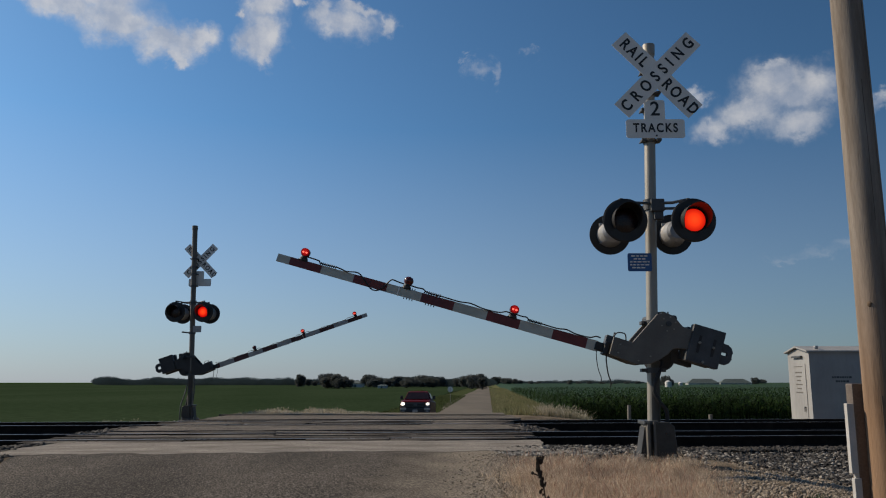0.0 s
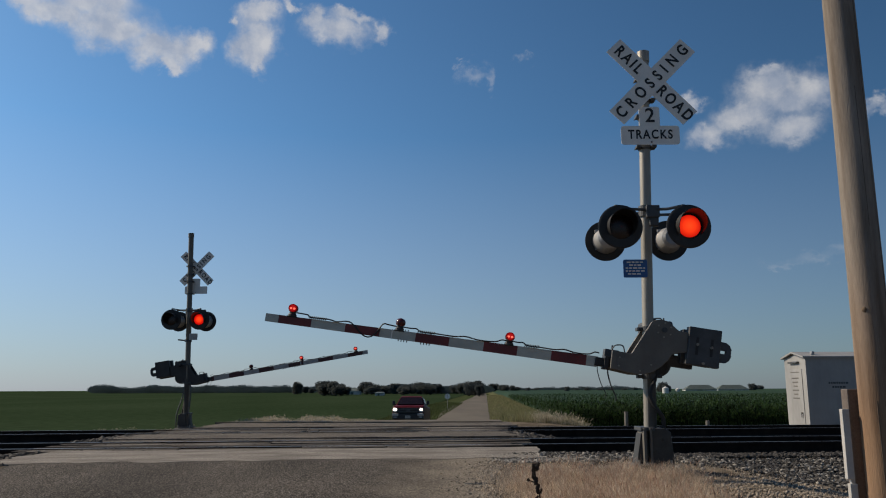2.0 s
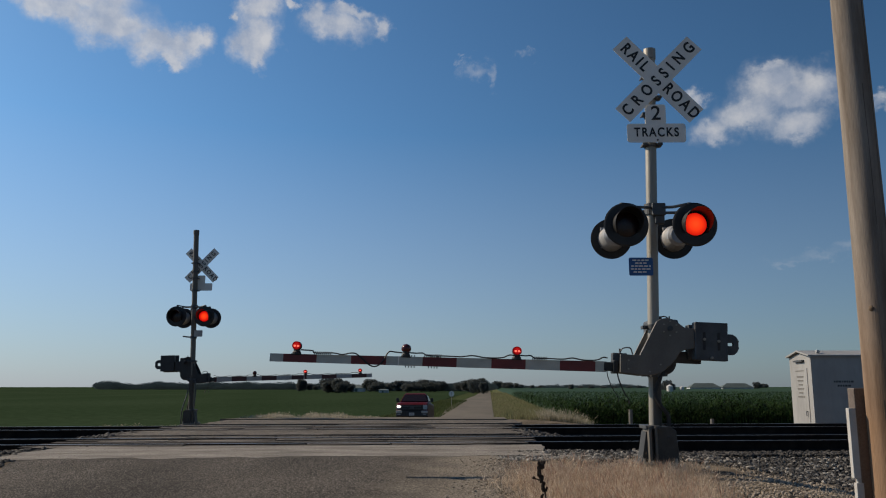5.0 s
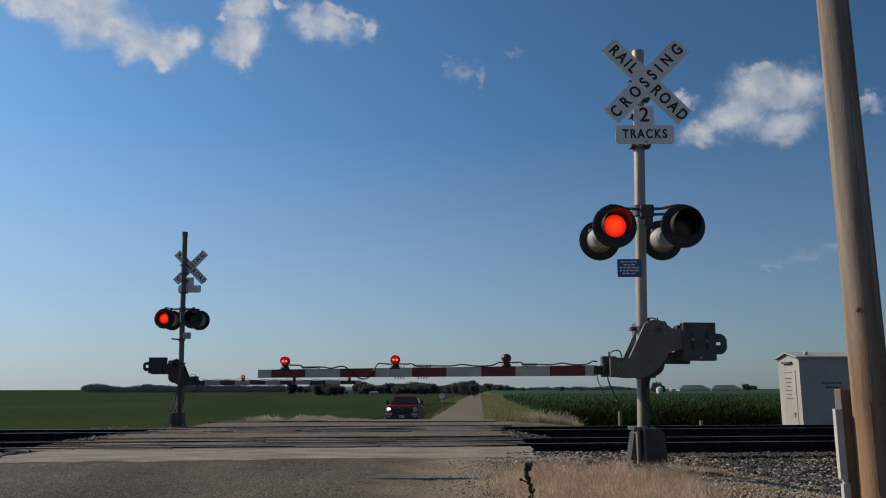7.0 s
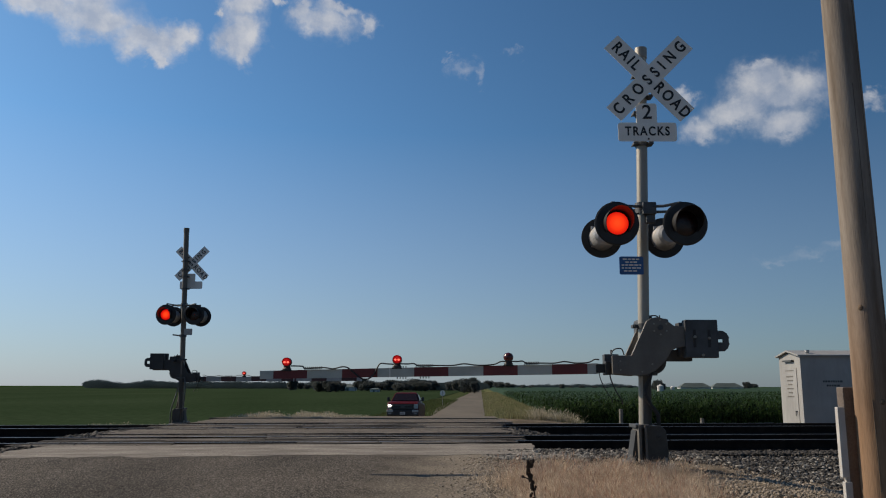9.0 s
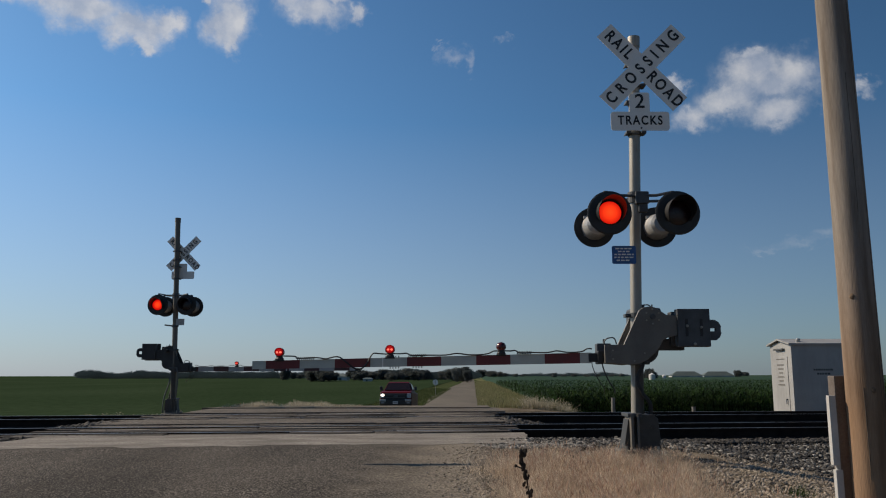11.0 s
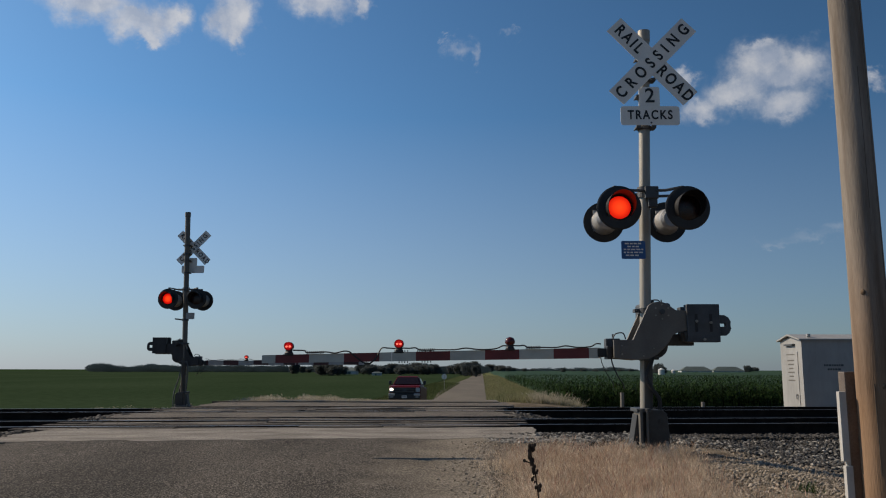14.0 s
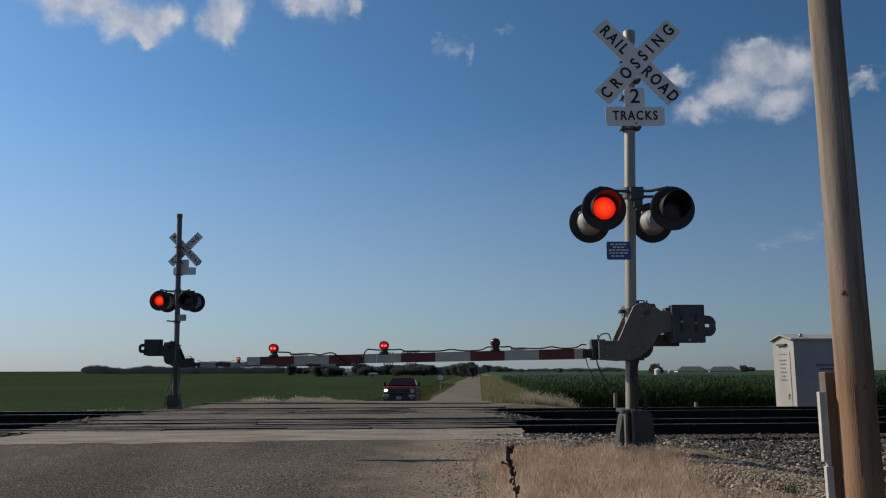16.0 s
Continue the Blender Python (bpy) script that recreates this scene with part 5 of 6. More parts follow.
            bmesh.ops.transform(bm, matrix=Matrix.Rotation(radians(90 * sx), 4, 'Y'), verts=bm.verts[:])
            part("rim", bm, M["chrome"], wh, "bright alloy rim")
    bm = bmesh.new()
    box(bm, (-0.69, 0.06, 0.80), (0.69, 0.22, 1.13), 0.03)
    gr = part("grille", bm, M["black"], root, "black grille")
    bm = bmesh.new()
    for z in (0.90, 1.04):
        box(bm, (-0.60, 0.035, z - 0.02), (0.60, 0.07, z + 0.02), 0.008)
    box(bm, (-0.13, 0.02, 0.92), (0.13, 0.06, 1.02), 0.02)
    part("grille_bar", bm, M["darkgrey"], gr)
    bm = bmesh.new()
    box(bm, (-0.99, -0.02, 0.46), (0.99, 0.22, 0.80), 0.05)
    part("bumper", bm, M["black"], root, "dark front bumper")
    bm = bmesh.new()
    box(bm, (-0.16, -0.035, 0.53), (0.16, -0.02, 0.68), 0.004)
    pl = part("number_plate", bm, M["plate"], root, "white plate with blurred marks")
    bm = bmesh.new()
    for k in range(5):
        box(bm, (-0.12 + k * 0.05, -0.040, 0.57), (-0.09 + k * 0.05, -0.036, 0.64))
    part("plate_marks", bm, M["grey"], pl)
    bm = bmesh.new()
    box(bm, (-0.85, 0.5, 0.25), (0.85, 5.3, 0.45), 0.02)
    part("chassis", bm, M["black"], root)
    bm = bmesh.new()
    for x in (-0.35, 0.35):
        box(bm, (x - 0.25, 2.6, 1.2), (x + 0.25, 2.75, 1.62), 0.05)
    part("seats", bm, M["black"], root)
    return root


truck = build_truck()
truck.scale = (0.92, 0.96, 1.0)
TRUCK = [(0, 49.2), (0.5, 48.2), (1, 47.4), (1.5, 46.8), (2, 46.5), (2.5, 46.35), (3, 46.3), (4, 46.3), (9, 46.3), (16, 46.3)]


def truck_pose(y):
    slope = math.degrees(math.atan((road_z(y + 5) - road_z(y)) / 5))
    return pose(road_mid(y) - 2.0, y, road_z(y + 2.5) + 0.035 - 2.5 * math.tan(radians(slope)), slope, 0, -2.6)


MOVES.append((truck, [(t, truck_pose(y)) for t, y in TRUCK]))


def sign_far():
    root = new("advance_sign")
    x, y = road_mid(135) - 3.9, 135
    root.matrix_basis = pose(x, y, land_z(x, y))
    tagged(root, "round warning sign seen from its pale metal back", "road sign")
    bm = bmesh.new()
    rod(bm, (0, 0, 0), (0, 0, 2.6), 0.04, seg=8)
    part("post", bm, M["galv"], root)
    bm = bmesh.new()
    rod(bm, (0, -0.01, 2.25), (0, 0.01, 2.25), 0.46, seg=28)
    part("disc", bm, M["signwhite"], root, "pale round plate")


sign_far()


def fence_posts():
    bm = bmesh.new()
    rod(bm, (0, 0, -1.2), (0.03, 0, 1.3), 0.085, 0.072, 12)
    me = mesh_of(bm, "fence_post", M["oldpost"])
    for x, y, top in ((6.55, 30, 0.06), (9.55, 30, -0.28)):
        p = part("fence_post", me, None, None, at=pose(x, y, top - 1.3))
        tagged(p, "weathered grey fence post at the field edge", "fence post", "fence posts by the corn")


fence_posts()

# ---- grass, stones, crops ----
rng = np.random.default_rng(4)


def blades(name, pts, hmin, hmax, width, lean, material, label, cat, head=0.0, zf=land_z, clump=2.6):
    """Many bent blades joined into one sheet of stuff."""
    verts, faces = [], []
    for x, y in pts:
        z = zf(x, y) - 0.02
        h = rng.uniform(hmin, hmax) * (0.95 + 0.55 * noise.noise((x * clump, y * clump, 6)))
        a = rng.uniform(0, 2 * math.pi)
        l = lean * rng.uniform(0.2, 1.0) * h
        b = rng.uniform(0, 2 * math.pi)
        dx, dy = math.cos(a) * width / 2, math.sin(a) * width / 2
        lx, ly = math.cos(b) * l, math.sin(b) * l
        i = len(verts)
        verts += [(x - dx, y - dy, z), (x + dx, y + dy, z),
                  (x - dx * .8 + lx * .35, y - dy * .8 + ly * .35, z + h * .55), (x + dx * .8 + lx * .35, y + dy * .8 + ly * .35, z + h * .55),
                  (x + lx, y + ly, z + h)]
        faces += [(i, i + 1, i + 3, i + 2), (i + 2, i + 3, i + 4)]
        if head and rng.random() < head:
            hx, hy, hz = x + lx, y + ly, z + h
            w = width * 1.6
            j = len(verts)
            verts += [(hx - lx * .2, hy - ly * .2, hz - h * .18), (hx + w * math.cos(a), hy + w * math.sin(a), hz - h * .06), (hx + lx * .15, hy + ly * .15, hz + h * .06), (hx - w * math.cos(a), hy - w * math.sin(a), hz - h * .06)]
            faces.append((j, j + 1, j + 2, j + 3))
    ob = part(name, raw(name, verts, faces, material))
    return tagged(ob, label, cat, kind="stuff")


def scatter(n, x0, x1, y0, y1, keep):
    out = []
    while len(out) < n:
        x, y = rng.uniform(x0, x1), rng.uniform(y0, y1)
        if rng.random() < keep(x, y):
            out.append((x, y))
    return out


def dry_keep(x, y):
    edge = 0.30 + 0.046 * y + 0.30 * noise.noise((y * 1.3, 0, 0)) + 0.15 * noise.noise((y * 4.0, 3, 0))
    right = 2.35 + 0.05 * (y - 6.5) + 0.40 * noise.noise((y * 1.1, 5, 0))
    far = 9.35 + 0.3 * noise.noise((x * 1.5, 2, 0))
    k = sm(edge - 0.45, edge + 0.45, x) ** 1.5 * (1 - sm(right - 0.7, right + 0.35, x)) ** 1.6 * (1 - sm(far - 0.5, far, y))
    return k * (0.12 + 0.88 * sm(-0.45, 0.15, noise.noise((x * 2.2, y * 2.2, 3)) + 0.5 * noise.noise((x * 6, y * 6, 1))))


blades("dry_grass", scatter(90000, 0.1, 3.4, 4.7, 9.5, dry_keep), 0.04, 0.21, 0.0015, 1.0, M["dry"], "dense patch of dry straw-coloured grass", "dry grass", head=0.07)
blades("tall_dry_stalks", scatter(2600, 0.5, 3.2, 4.8, 8.5, dry_keep), 0.16, 0.29, 0.0018, 0.45, M["stalk"], "taller reddish dry grass stalks with seed heads", "dry grass", head=0.8)
blades("sparse_grass", scatter(5200, 0.3, 4.0, 4.8, 10.0, lambda x, y: 0.1 + 0.9 * (noise.noise((x * 2, y * 2, 9)) > 0.05)), 0.02, 0.10, 0.0025, 0.9, M["dry"], "sparse dry grass on gravel", "dry grass")


blades("green_weeds", scatter(130, 2.85, 3.10, 6.55, 7.05, lambda x, y: max(0.05, 1 - math.hypot(x - 3.0, y - 6.8) / 0.2)), 0.03, 0.15, 0.006, 0.9, M["corn"], "small green weeds growing in the gravel", "weeds")


def weed():
    root_xy = (0.630, 5.72)
    z = land_z(*root_xy)
    bm = bmesh.new()
    pts = smooth_line([(0.03, 0, 0), (0.015, 0, 0.16), (-0.005, 0.01, 0.32), (-0.03, 0, 0.43), (-0.025, 0, 0.49)], 5)
    tube(bm, pts, 0.006, 6)
    root = part("dead_weed", bm, M["weed"], None, at=pose(*root_xy, z))
    tagged(root, "dead dark brown weed stalk in the dry grass", "weed")
    bm = bmesh.new()
    r = random.Random(3)
    for k in range(40):
        p = pts[int(6 + r.random() * (len(pts) - 7))]
        d = Vector((r.uniform(-1, 1), r.uniform(-1, 1), r.uniform(-.6, .8))).normalized()
        q = Vector(p) + d * r.uniform(0.012, 0.032)
        bmesh.ops.create_icosphere(bm, subdivisions=1, radius=r.uniform(0.007, 0.013), matrix=Matrix.Translation(q) @ Matrix.Diagonal((1, 0.7, r.uniform(1.0, 2.2), 1)))
    part("seed_heads", bm, M["weed"], root, "shrivelled brown leaves and seed heads")["kind"] = "stuff"
    bm = bmesh.new()
    tube(bm, smooth_line([(-0.01, 0, 0.36), (-0.05, 0, 0.375), (-0.075, 0, 0.385)], 3), 0.005, 5)
    bmesh.ops.create_icosphere(bm, subdivisions=1, radius=0.013, matrix=Matrix.Translation((-0.078, 0, 0.387)))
    part("side_twig", bm, M["weed"], root)


weed()


def stones(name, n, region, zf, smin, smax, label):
    """Loose broken stones, each a lumpy block of its own."""
    bm = bmesh.new()
    bmesh.ops.create_icosphere(bm, subdivisions=1, radius=1.0)
    base_v = np.array([v.co[:] for v in bm.verts])
    base_f = np.array([[v.index for v in f.verts] for f in bm.faces])
    bm.free()
    verts, faces = [], []
    cnt = 0
    for x, y in region(n):
        s = rng.uniform(smin, smax) * np.array([rng.uniform(.7, 1.3), rng.uniform(.7, 1.3), rng.uniform(.5, .95)])
        a = rng.uniform(0, 2 * math.pi)
        v = base_v * (1 + rng.uniform(-.28, .28, (len(base_v), 1)))
        v = v * s
        ca, sa = math.cos(a), math.sin(a)
        w = np.stack([v[:, 0] * ca - v[:, 1] * sa, v[:, 0] * sa + v[:, 1] * ca, v[:, 2]], 1)
        w += np.array([x, y, zf(x, y) + rng.uniform(0.0, 0.5) * s[2]])
        verts += w.tolist()
        faces += (base_f + cnt).tolist()
        cnt += len(base_v)
    ob = part(name, raw(name, verts, faces, M["stone"]))
    return tagged(ob, label, "ballast", kind="stuff")


def bed_z(x, y):
    """Top of the ballast: level round the ties, then a shoulder down to the ground."""
    u = along(y, x)
    if u < 12.4:
        return -0.24 - 0.15 * sm(12.4, 9.2, u)
    if u > 20.4:
        return -0.24 - 0.3 * sm(20.4, 22.6, u)
    return -0.235


def ballast_bed(name, x0, x1, label):
    verts, faces = [], []
    nx, us = int((x1 - x0) / 0.5), list(np.arange(9.6, 23.01, 0.35))
    for u in us:
        for i in range(nx + 1):
            x = x0 + (x1 - x0) * i / nx
            y = u + RAIL_SLOPE * x
            verts.append((x, y, bed_z(x, y) - 0.02 + 0.02 * noise.noise((x * 2, y * 2, 8))))
    n = nx + 1
    for j in range(len(us) - 1):
        for i in range(nx):
            a = j * n + i
            faces.append((a, a + 1, a + n + 1, a + n))
    ob = part(name, raw(name, verts, faces, M["stone_bed"]))
    return tagged(ob, label, "ballast", kind="structure")


M["stone_bed"] = Mat("packed_ballast", (0.085, 0.076, 0.068), (0.05, 0.045, 0.04), 0.95, 0, 14, 55, 1.0, bumpdist=0.03).m
ballast_bed("ballast_bed", 1.35, 95, "grey packed ballast under the tracks")
ballast_bed("ballast_bed", -95, -6.9, "grey packed ballast under the tracks")


def right_bank(n):
    out = []
    while len(out) < n:
        x = rng.uniform(0.9, 8.0)
        u = rng.uniform(8.6, 12.95)
        lim = 11.2 - 0.62 * (x - 1.0) if x < 4.5 else 9.0
        lim = max(lim, 8.7) + 0.35 * noise.noise((x * 1.2, 0, 1))
        if u < lim and rng.random() > 0.06:
            continue
        out.append((x, u + RAIL_SLOPE * x))
    return out


def left_bank(n):
    out = []
    while len(out) < n:
        x = rng.uniform(-11, -5.3)
        u = rng.uniform(9.2, 13.0)
        y = u + RAIL_SLOPE * x
        if x > -5.45 - 0.33 * (y - 9.8) and u < 12.6:
            continue
        out.append((x, u + RAIL_SLOPE * x))
    return out


def between(n):
    out = []
    while len(out) < n:
        if rng.random() < 0.5:
            x, u = rng.uniform(1.25, 3.2), rng.uniform(15.3, 17.2)
        else:
            x, u = rng.uniform(-8.0, -6.3), rng.uniform(15.2, 17.4)
        out.append((x, u + RAIL_SLOPE * x))
    return out


def shoulder_z(x, y):
    return max(bed_z(x, y), land_z(x, y)) - 0.01


stones("ballast_stones", 17500, right_bank, lambda x, y: shoulder_z(x, y) + rng.uniform(-0.012, 0.03), 0.011, 0.034, "loose grey crushed-stone ballast on the track shoulder")
M["stone_pale"] = Mat("pale_ballast_stone", (0.30, 0.28, 0.25), (0.20, 0.187, 0.168), 0.85, 0, 10, 60, 0.4, island=0.4, spec=0.2).m
stones("pale_stones", 2600, right_bank, lambda x, y: shoulder_z(x, y) + 0.02, 0.012, 0.036, "scattered pale stones among the darker ballast")
bpy.data.objects["pale_stones"].data.materials[0] = M["stone_pale"]
stones("ballast_stones", 2200, lambda n: [(x, u + RAIL_SLOPE * x) for x, u in scatter(n, 1.35, 7.5, 12.55, 13.22, lambda x, u: 1.0)], lambda x, y: -0.185, 0.014, 0.036, "dark crushed stone heaped over the tie ends")
stones("ballast_stones", 3200, left_bank, lambda x, y: -0.035 - 0.16 * sm(0.0, 2.5, -6.0 - x), 0.02, 0.05, "loose grey crushed-stone ballast at the road edge")
stones("ballast_stones", 900, between, lambda x, y: -0.20 + 0.17 * (1 - sm(0.0, 1.5, (x - 1.3) if x > 0 else (-6.3 - x))), 0.03, 0.07, "loose stones heaped between the tracks")
stones("road_gravel", 6000, lambda n: scatter(n, -0.1, 3.6, 4.8, 10.4, lambda x, y: 0.05 + 0.95 * max(0.0, 1 - abs(x - 0.16 - 0.046 * y) / 0.45) ** 1.5), lambda x, y: max(land_z(x, y), road_z(y) - 0.002 if x < 0.2 + 0.046 * y else -9), 0.005, 0.014, "fine gravel along the road edge")

M["stone_tan"] = Mat("tan_gravel", (0.32, 0.272, 0.22), (0.20, 0.17, 0.135), 0.9, 0, 10, 60, 0.3, island=0.5, spec=0.1).m
stones("loose_gravel", 11000, lambda n: scatter(n, 1.6, 4.6, 5.6, 10.6, lambda x, y: 1.0 if along(y, x) < 10.3 - 0.4 * (x - 1.6) else 0.15), lambda x, y: max(land_z(x, y), -9), 0.006, 0.020, "light tan gravel in front of the ballast")
bpy.data.objects["loose_gravel"].data.materials[0] = M["stone_tan"]

pale = stones("loose_gravel", 2600, lambda n: [(x, u + RAIL_SLOPE * x) for x, u in scatter(n, 0.5, 2.3, 10.2, 12.3, lambda x, u: max(0.0, 1 - abs(x - 1.2) / 1.1))], lambda x, y: max(land_z(x, y), -0.10) + 0.004, 0.008, 0.026, "pale crushed gravel spilled beside the apron")
pale.data.materials[0] = M["stone_pale"]
bpy.data.objects["road_gravel"].data.materials[0] = M["stone_tan"]
stones("crossing_grit", 1100, lambda n: [(x, u + RAIL_SLOPE * x) for x, u in scatter(n, -6.2, 1.3, 12.3, 20.6, lambda x, u: 0.12 + 0.88 * (min(abs(u - e) for e in (12.68, 13.45, 14.75, 15.55, 17.2, 17.95, 19.25, 20.1)) < 0.10))],
       lambda x, y: -0.004, 0.004, 0.012, "grit and small stones strewn on the crossing")

# dry grass fringe beyond the tracks, verge and tall tan grass
fz = lambda x, y: max(land_z(x, y), -0.45)
blades("fringe_grass", scatter(9500, -11.5, -2.4, 22.8, 27.0, lambda x, y: (0.35 if x < -8.3 else 1.0) * (0.45 + 0.55 * (noise.noise((x * 0.9, y * 0.5, 0)) > -.05))), 0.04, 0.15, 0.010, 0.7, M["tan_pale"],
       "low fringe of dry pale grass behind the tracks", "dry grass", head=0.3, zf=fz)
blades("grass_tuft", scatter(5000, -6.9, -4.6, 23.6, 26.2, lambda x, y: max(0.0, 1 - ((x + 5.75) / 0.7) ** 2)), 0.08, 0.25, 0.010, 0.6, M["tan_pale"], "pale bleached tuft of taller dry grass", "dry grass", head=0.2, zf=fz)
blades("thin_grass", scatter(2600, -4.8, -0.6, 25, 31, lambda x, y: 0.9 if x < road_mid(y) - 2.6 else 0.0), 0.08, 0.25, 0.008, 0.45, M["tan_pale"], "thin tall dry grass beside the far ramp", "dry grass", head=0.3, zf=lambda x, y: max(land_z(x, y), -0.9))
blades("verge_grass", scatter(40000, 2.0, 18, 30, 150, lambda x, y: 1.0 if road_mid(y) + 3.0 < x < road_mid(y) + 10.5 else 0.0), 0.15, 0.5, 0.035, 0.5, M["verge"], "yellow-green grass on the road verge", "grass")
blades("verge_grass", scatter(12000, 2.0, 40, 150, 420, lambda x, y: 1.0 if road_mid(y) + 3.0 < x < road_mid(y) + 10.5 else 0.0), 0.2, 0.6, 0.11, 0.5, M["verge"], "yellow-green grass on the road verge", "grass")
blades("tall_grass", scatter(20000, 3.5, 10, 36, 58, lambda x, y: min(1.0, 1.9 * (1 - abs(x / y - 0.135) / 0.038)) if 0.097 < x / y < 0.173 else 0.0), 0.30, 0.90, 0.016, 0.7, M["tan_pale"], "tall tan grass on the embankment beside the road", "tall grass", head=0.1)
blades("verge_grass", scatter(9000, 2.0, 6.2, 27.5, 36, lambda x, y: 1.0 if 0.075 < x / y < 0.168 else 0.0), 0.12, 0.45, 0.014, 0.6, M["verge"], "yellow-green grass at the foot of the bank", "grass", zf=lambda x, y: max(land_z(x, y), -0.9))
blades("tall_grass", scatter(12000, 2.6, 6.2, 27.5, 35, lambda x, y: min(1.0, 1.7 * (1 - abs(x / y - 0.136) / 0.036)) if 0.10 < x / y < 0.172 else 0.0), 0.12, 0.56, 0.010, 0.8, M["tan_pale"], "tall bleached grass mounded beside the track", "tall grass", head=0.08, zf=lambda x, y: max(land_z(x, y), -0.9))
blades("verge_grass", scatter(14000, -12, 6, 40, 200, lambda x, y: 1.0 if road_mid(y) - 9.5 < x < road_mid(y) - 3.0 else 0.0), 0.15, 0.45, 0.05, 0.5, M["verge_dark"], "rough green grass on the road verge", "grass")


M["verge_green"] = Mat("green_verge_turf", (0.048, 0.066, 0.028), (0.070, 0.082, 0.040), 0.9, 0, 0.5, 4, 0.4, (1, 0.3, 1), spec=0.0, bumpdist=0.1).m
M["verge_sheet"] = Mat("verge_turf", (0.110, 0.130, 0.056), (0.190, 0.182, 0.102), 0.9, 0, 0.9, 4, 0.4, (1, 0.3, 1), spec=0.0, bumpdist=0.1).m
strip("verge", lambda y: road_mid(y) + 2.9, lambda y: road_mid(y) + 10.8, 30, 1500, 0.02, M["verge_sheet"], "yellow-green grassy verge beside the road", "verge", step=4.0, nx=6, zfun=land_z)
strip("verge", lambda y: road_mid(y) - 9.6, lambda y: road_mid(y) - 2.9, 30, 1500, 0.02, M["verge_green"], "rough green grassy verge beside the road", "verge", step=4.0, nx=6, zfun=land_z)


def crop_sheet():
    """Soybean canopy: a long low sheet with softly uneven top."""
    xs = list(-np.geomspace(6, 1800, 46))[::-1]
    ys = list(np.geomspace(52, 1500, 60))
    verts, faces = [], []
    for y in ys:
        for x in xs:
            xx = min(x + 0.0, 0) + road_mid(y) + 2.5 - 11.5 if x > -7 else x + 0.0457 * y - 4.0
            verts.append((xx, y, land_z(xx, y) + (0.14 if x < -7 and y > 53 else 0.0) + 0.08 * noise.noise((xx * 0.2, y * 0.1, 0)) + 0.05 * noise.noise((xx * 0.9, y * 0.4, 0))))
    n = len(xs)
    for j in range(len(ys) - 1):
        for i in range(n - 1):
            a = j * n + i
            faces.append((a, a + 1, a + n + 1, a + n))
    ob = part("soybean_field", raw("soybean_field", verts, faces, M["soy"]))
    tagged(ob, "wide low dark green soybean field", "crop field", kind="stuff")


crop_sheet()


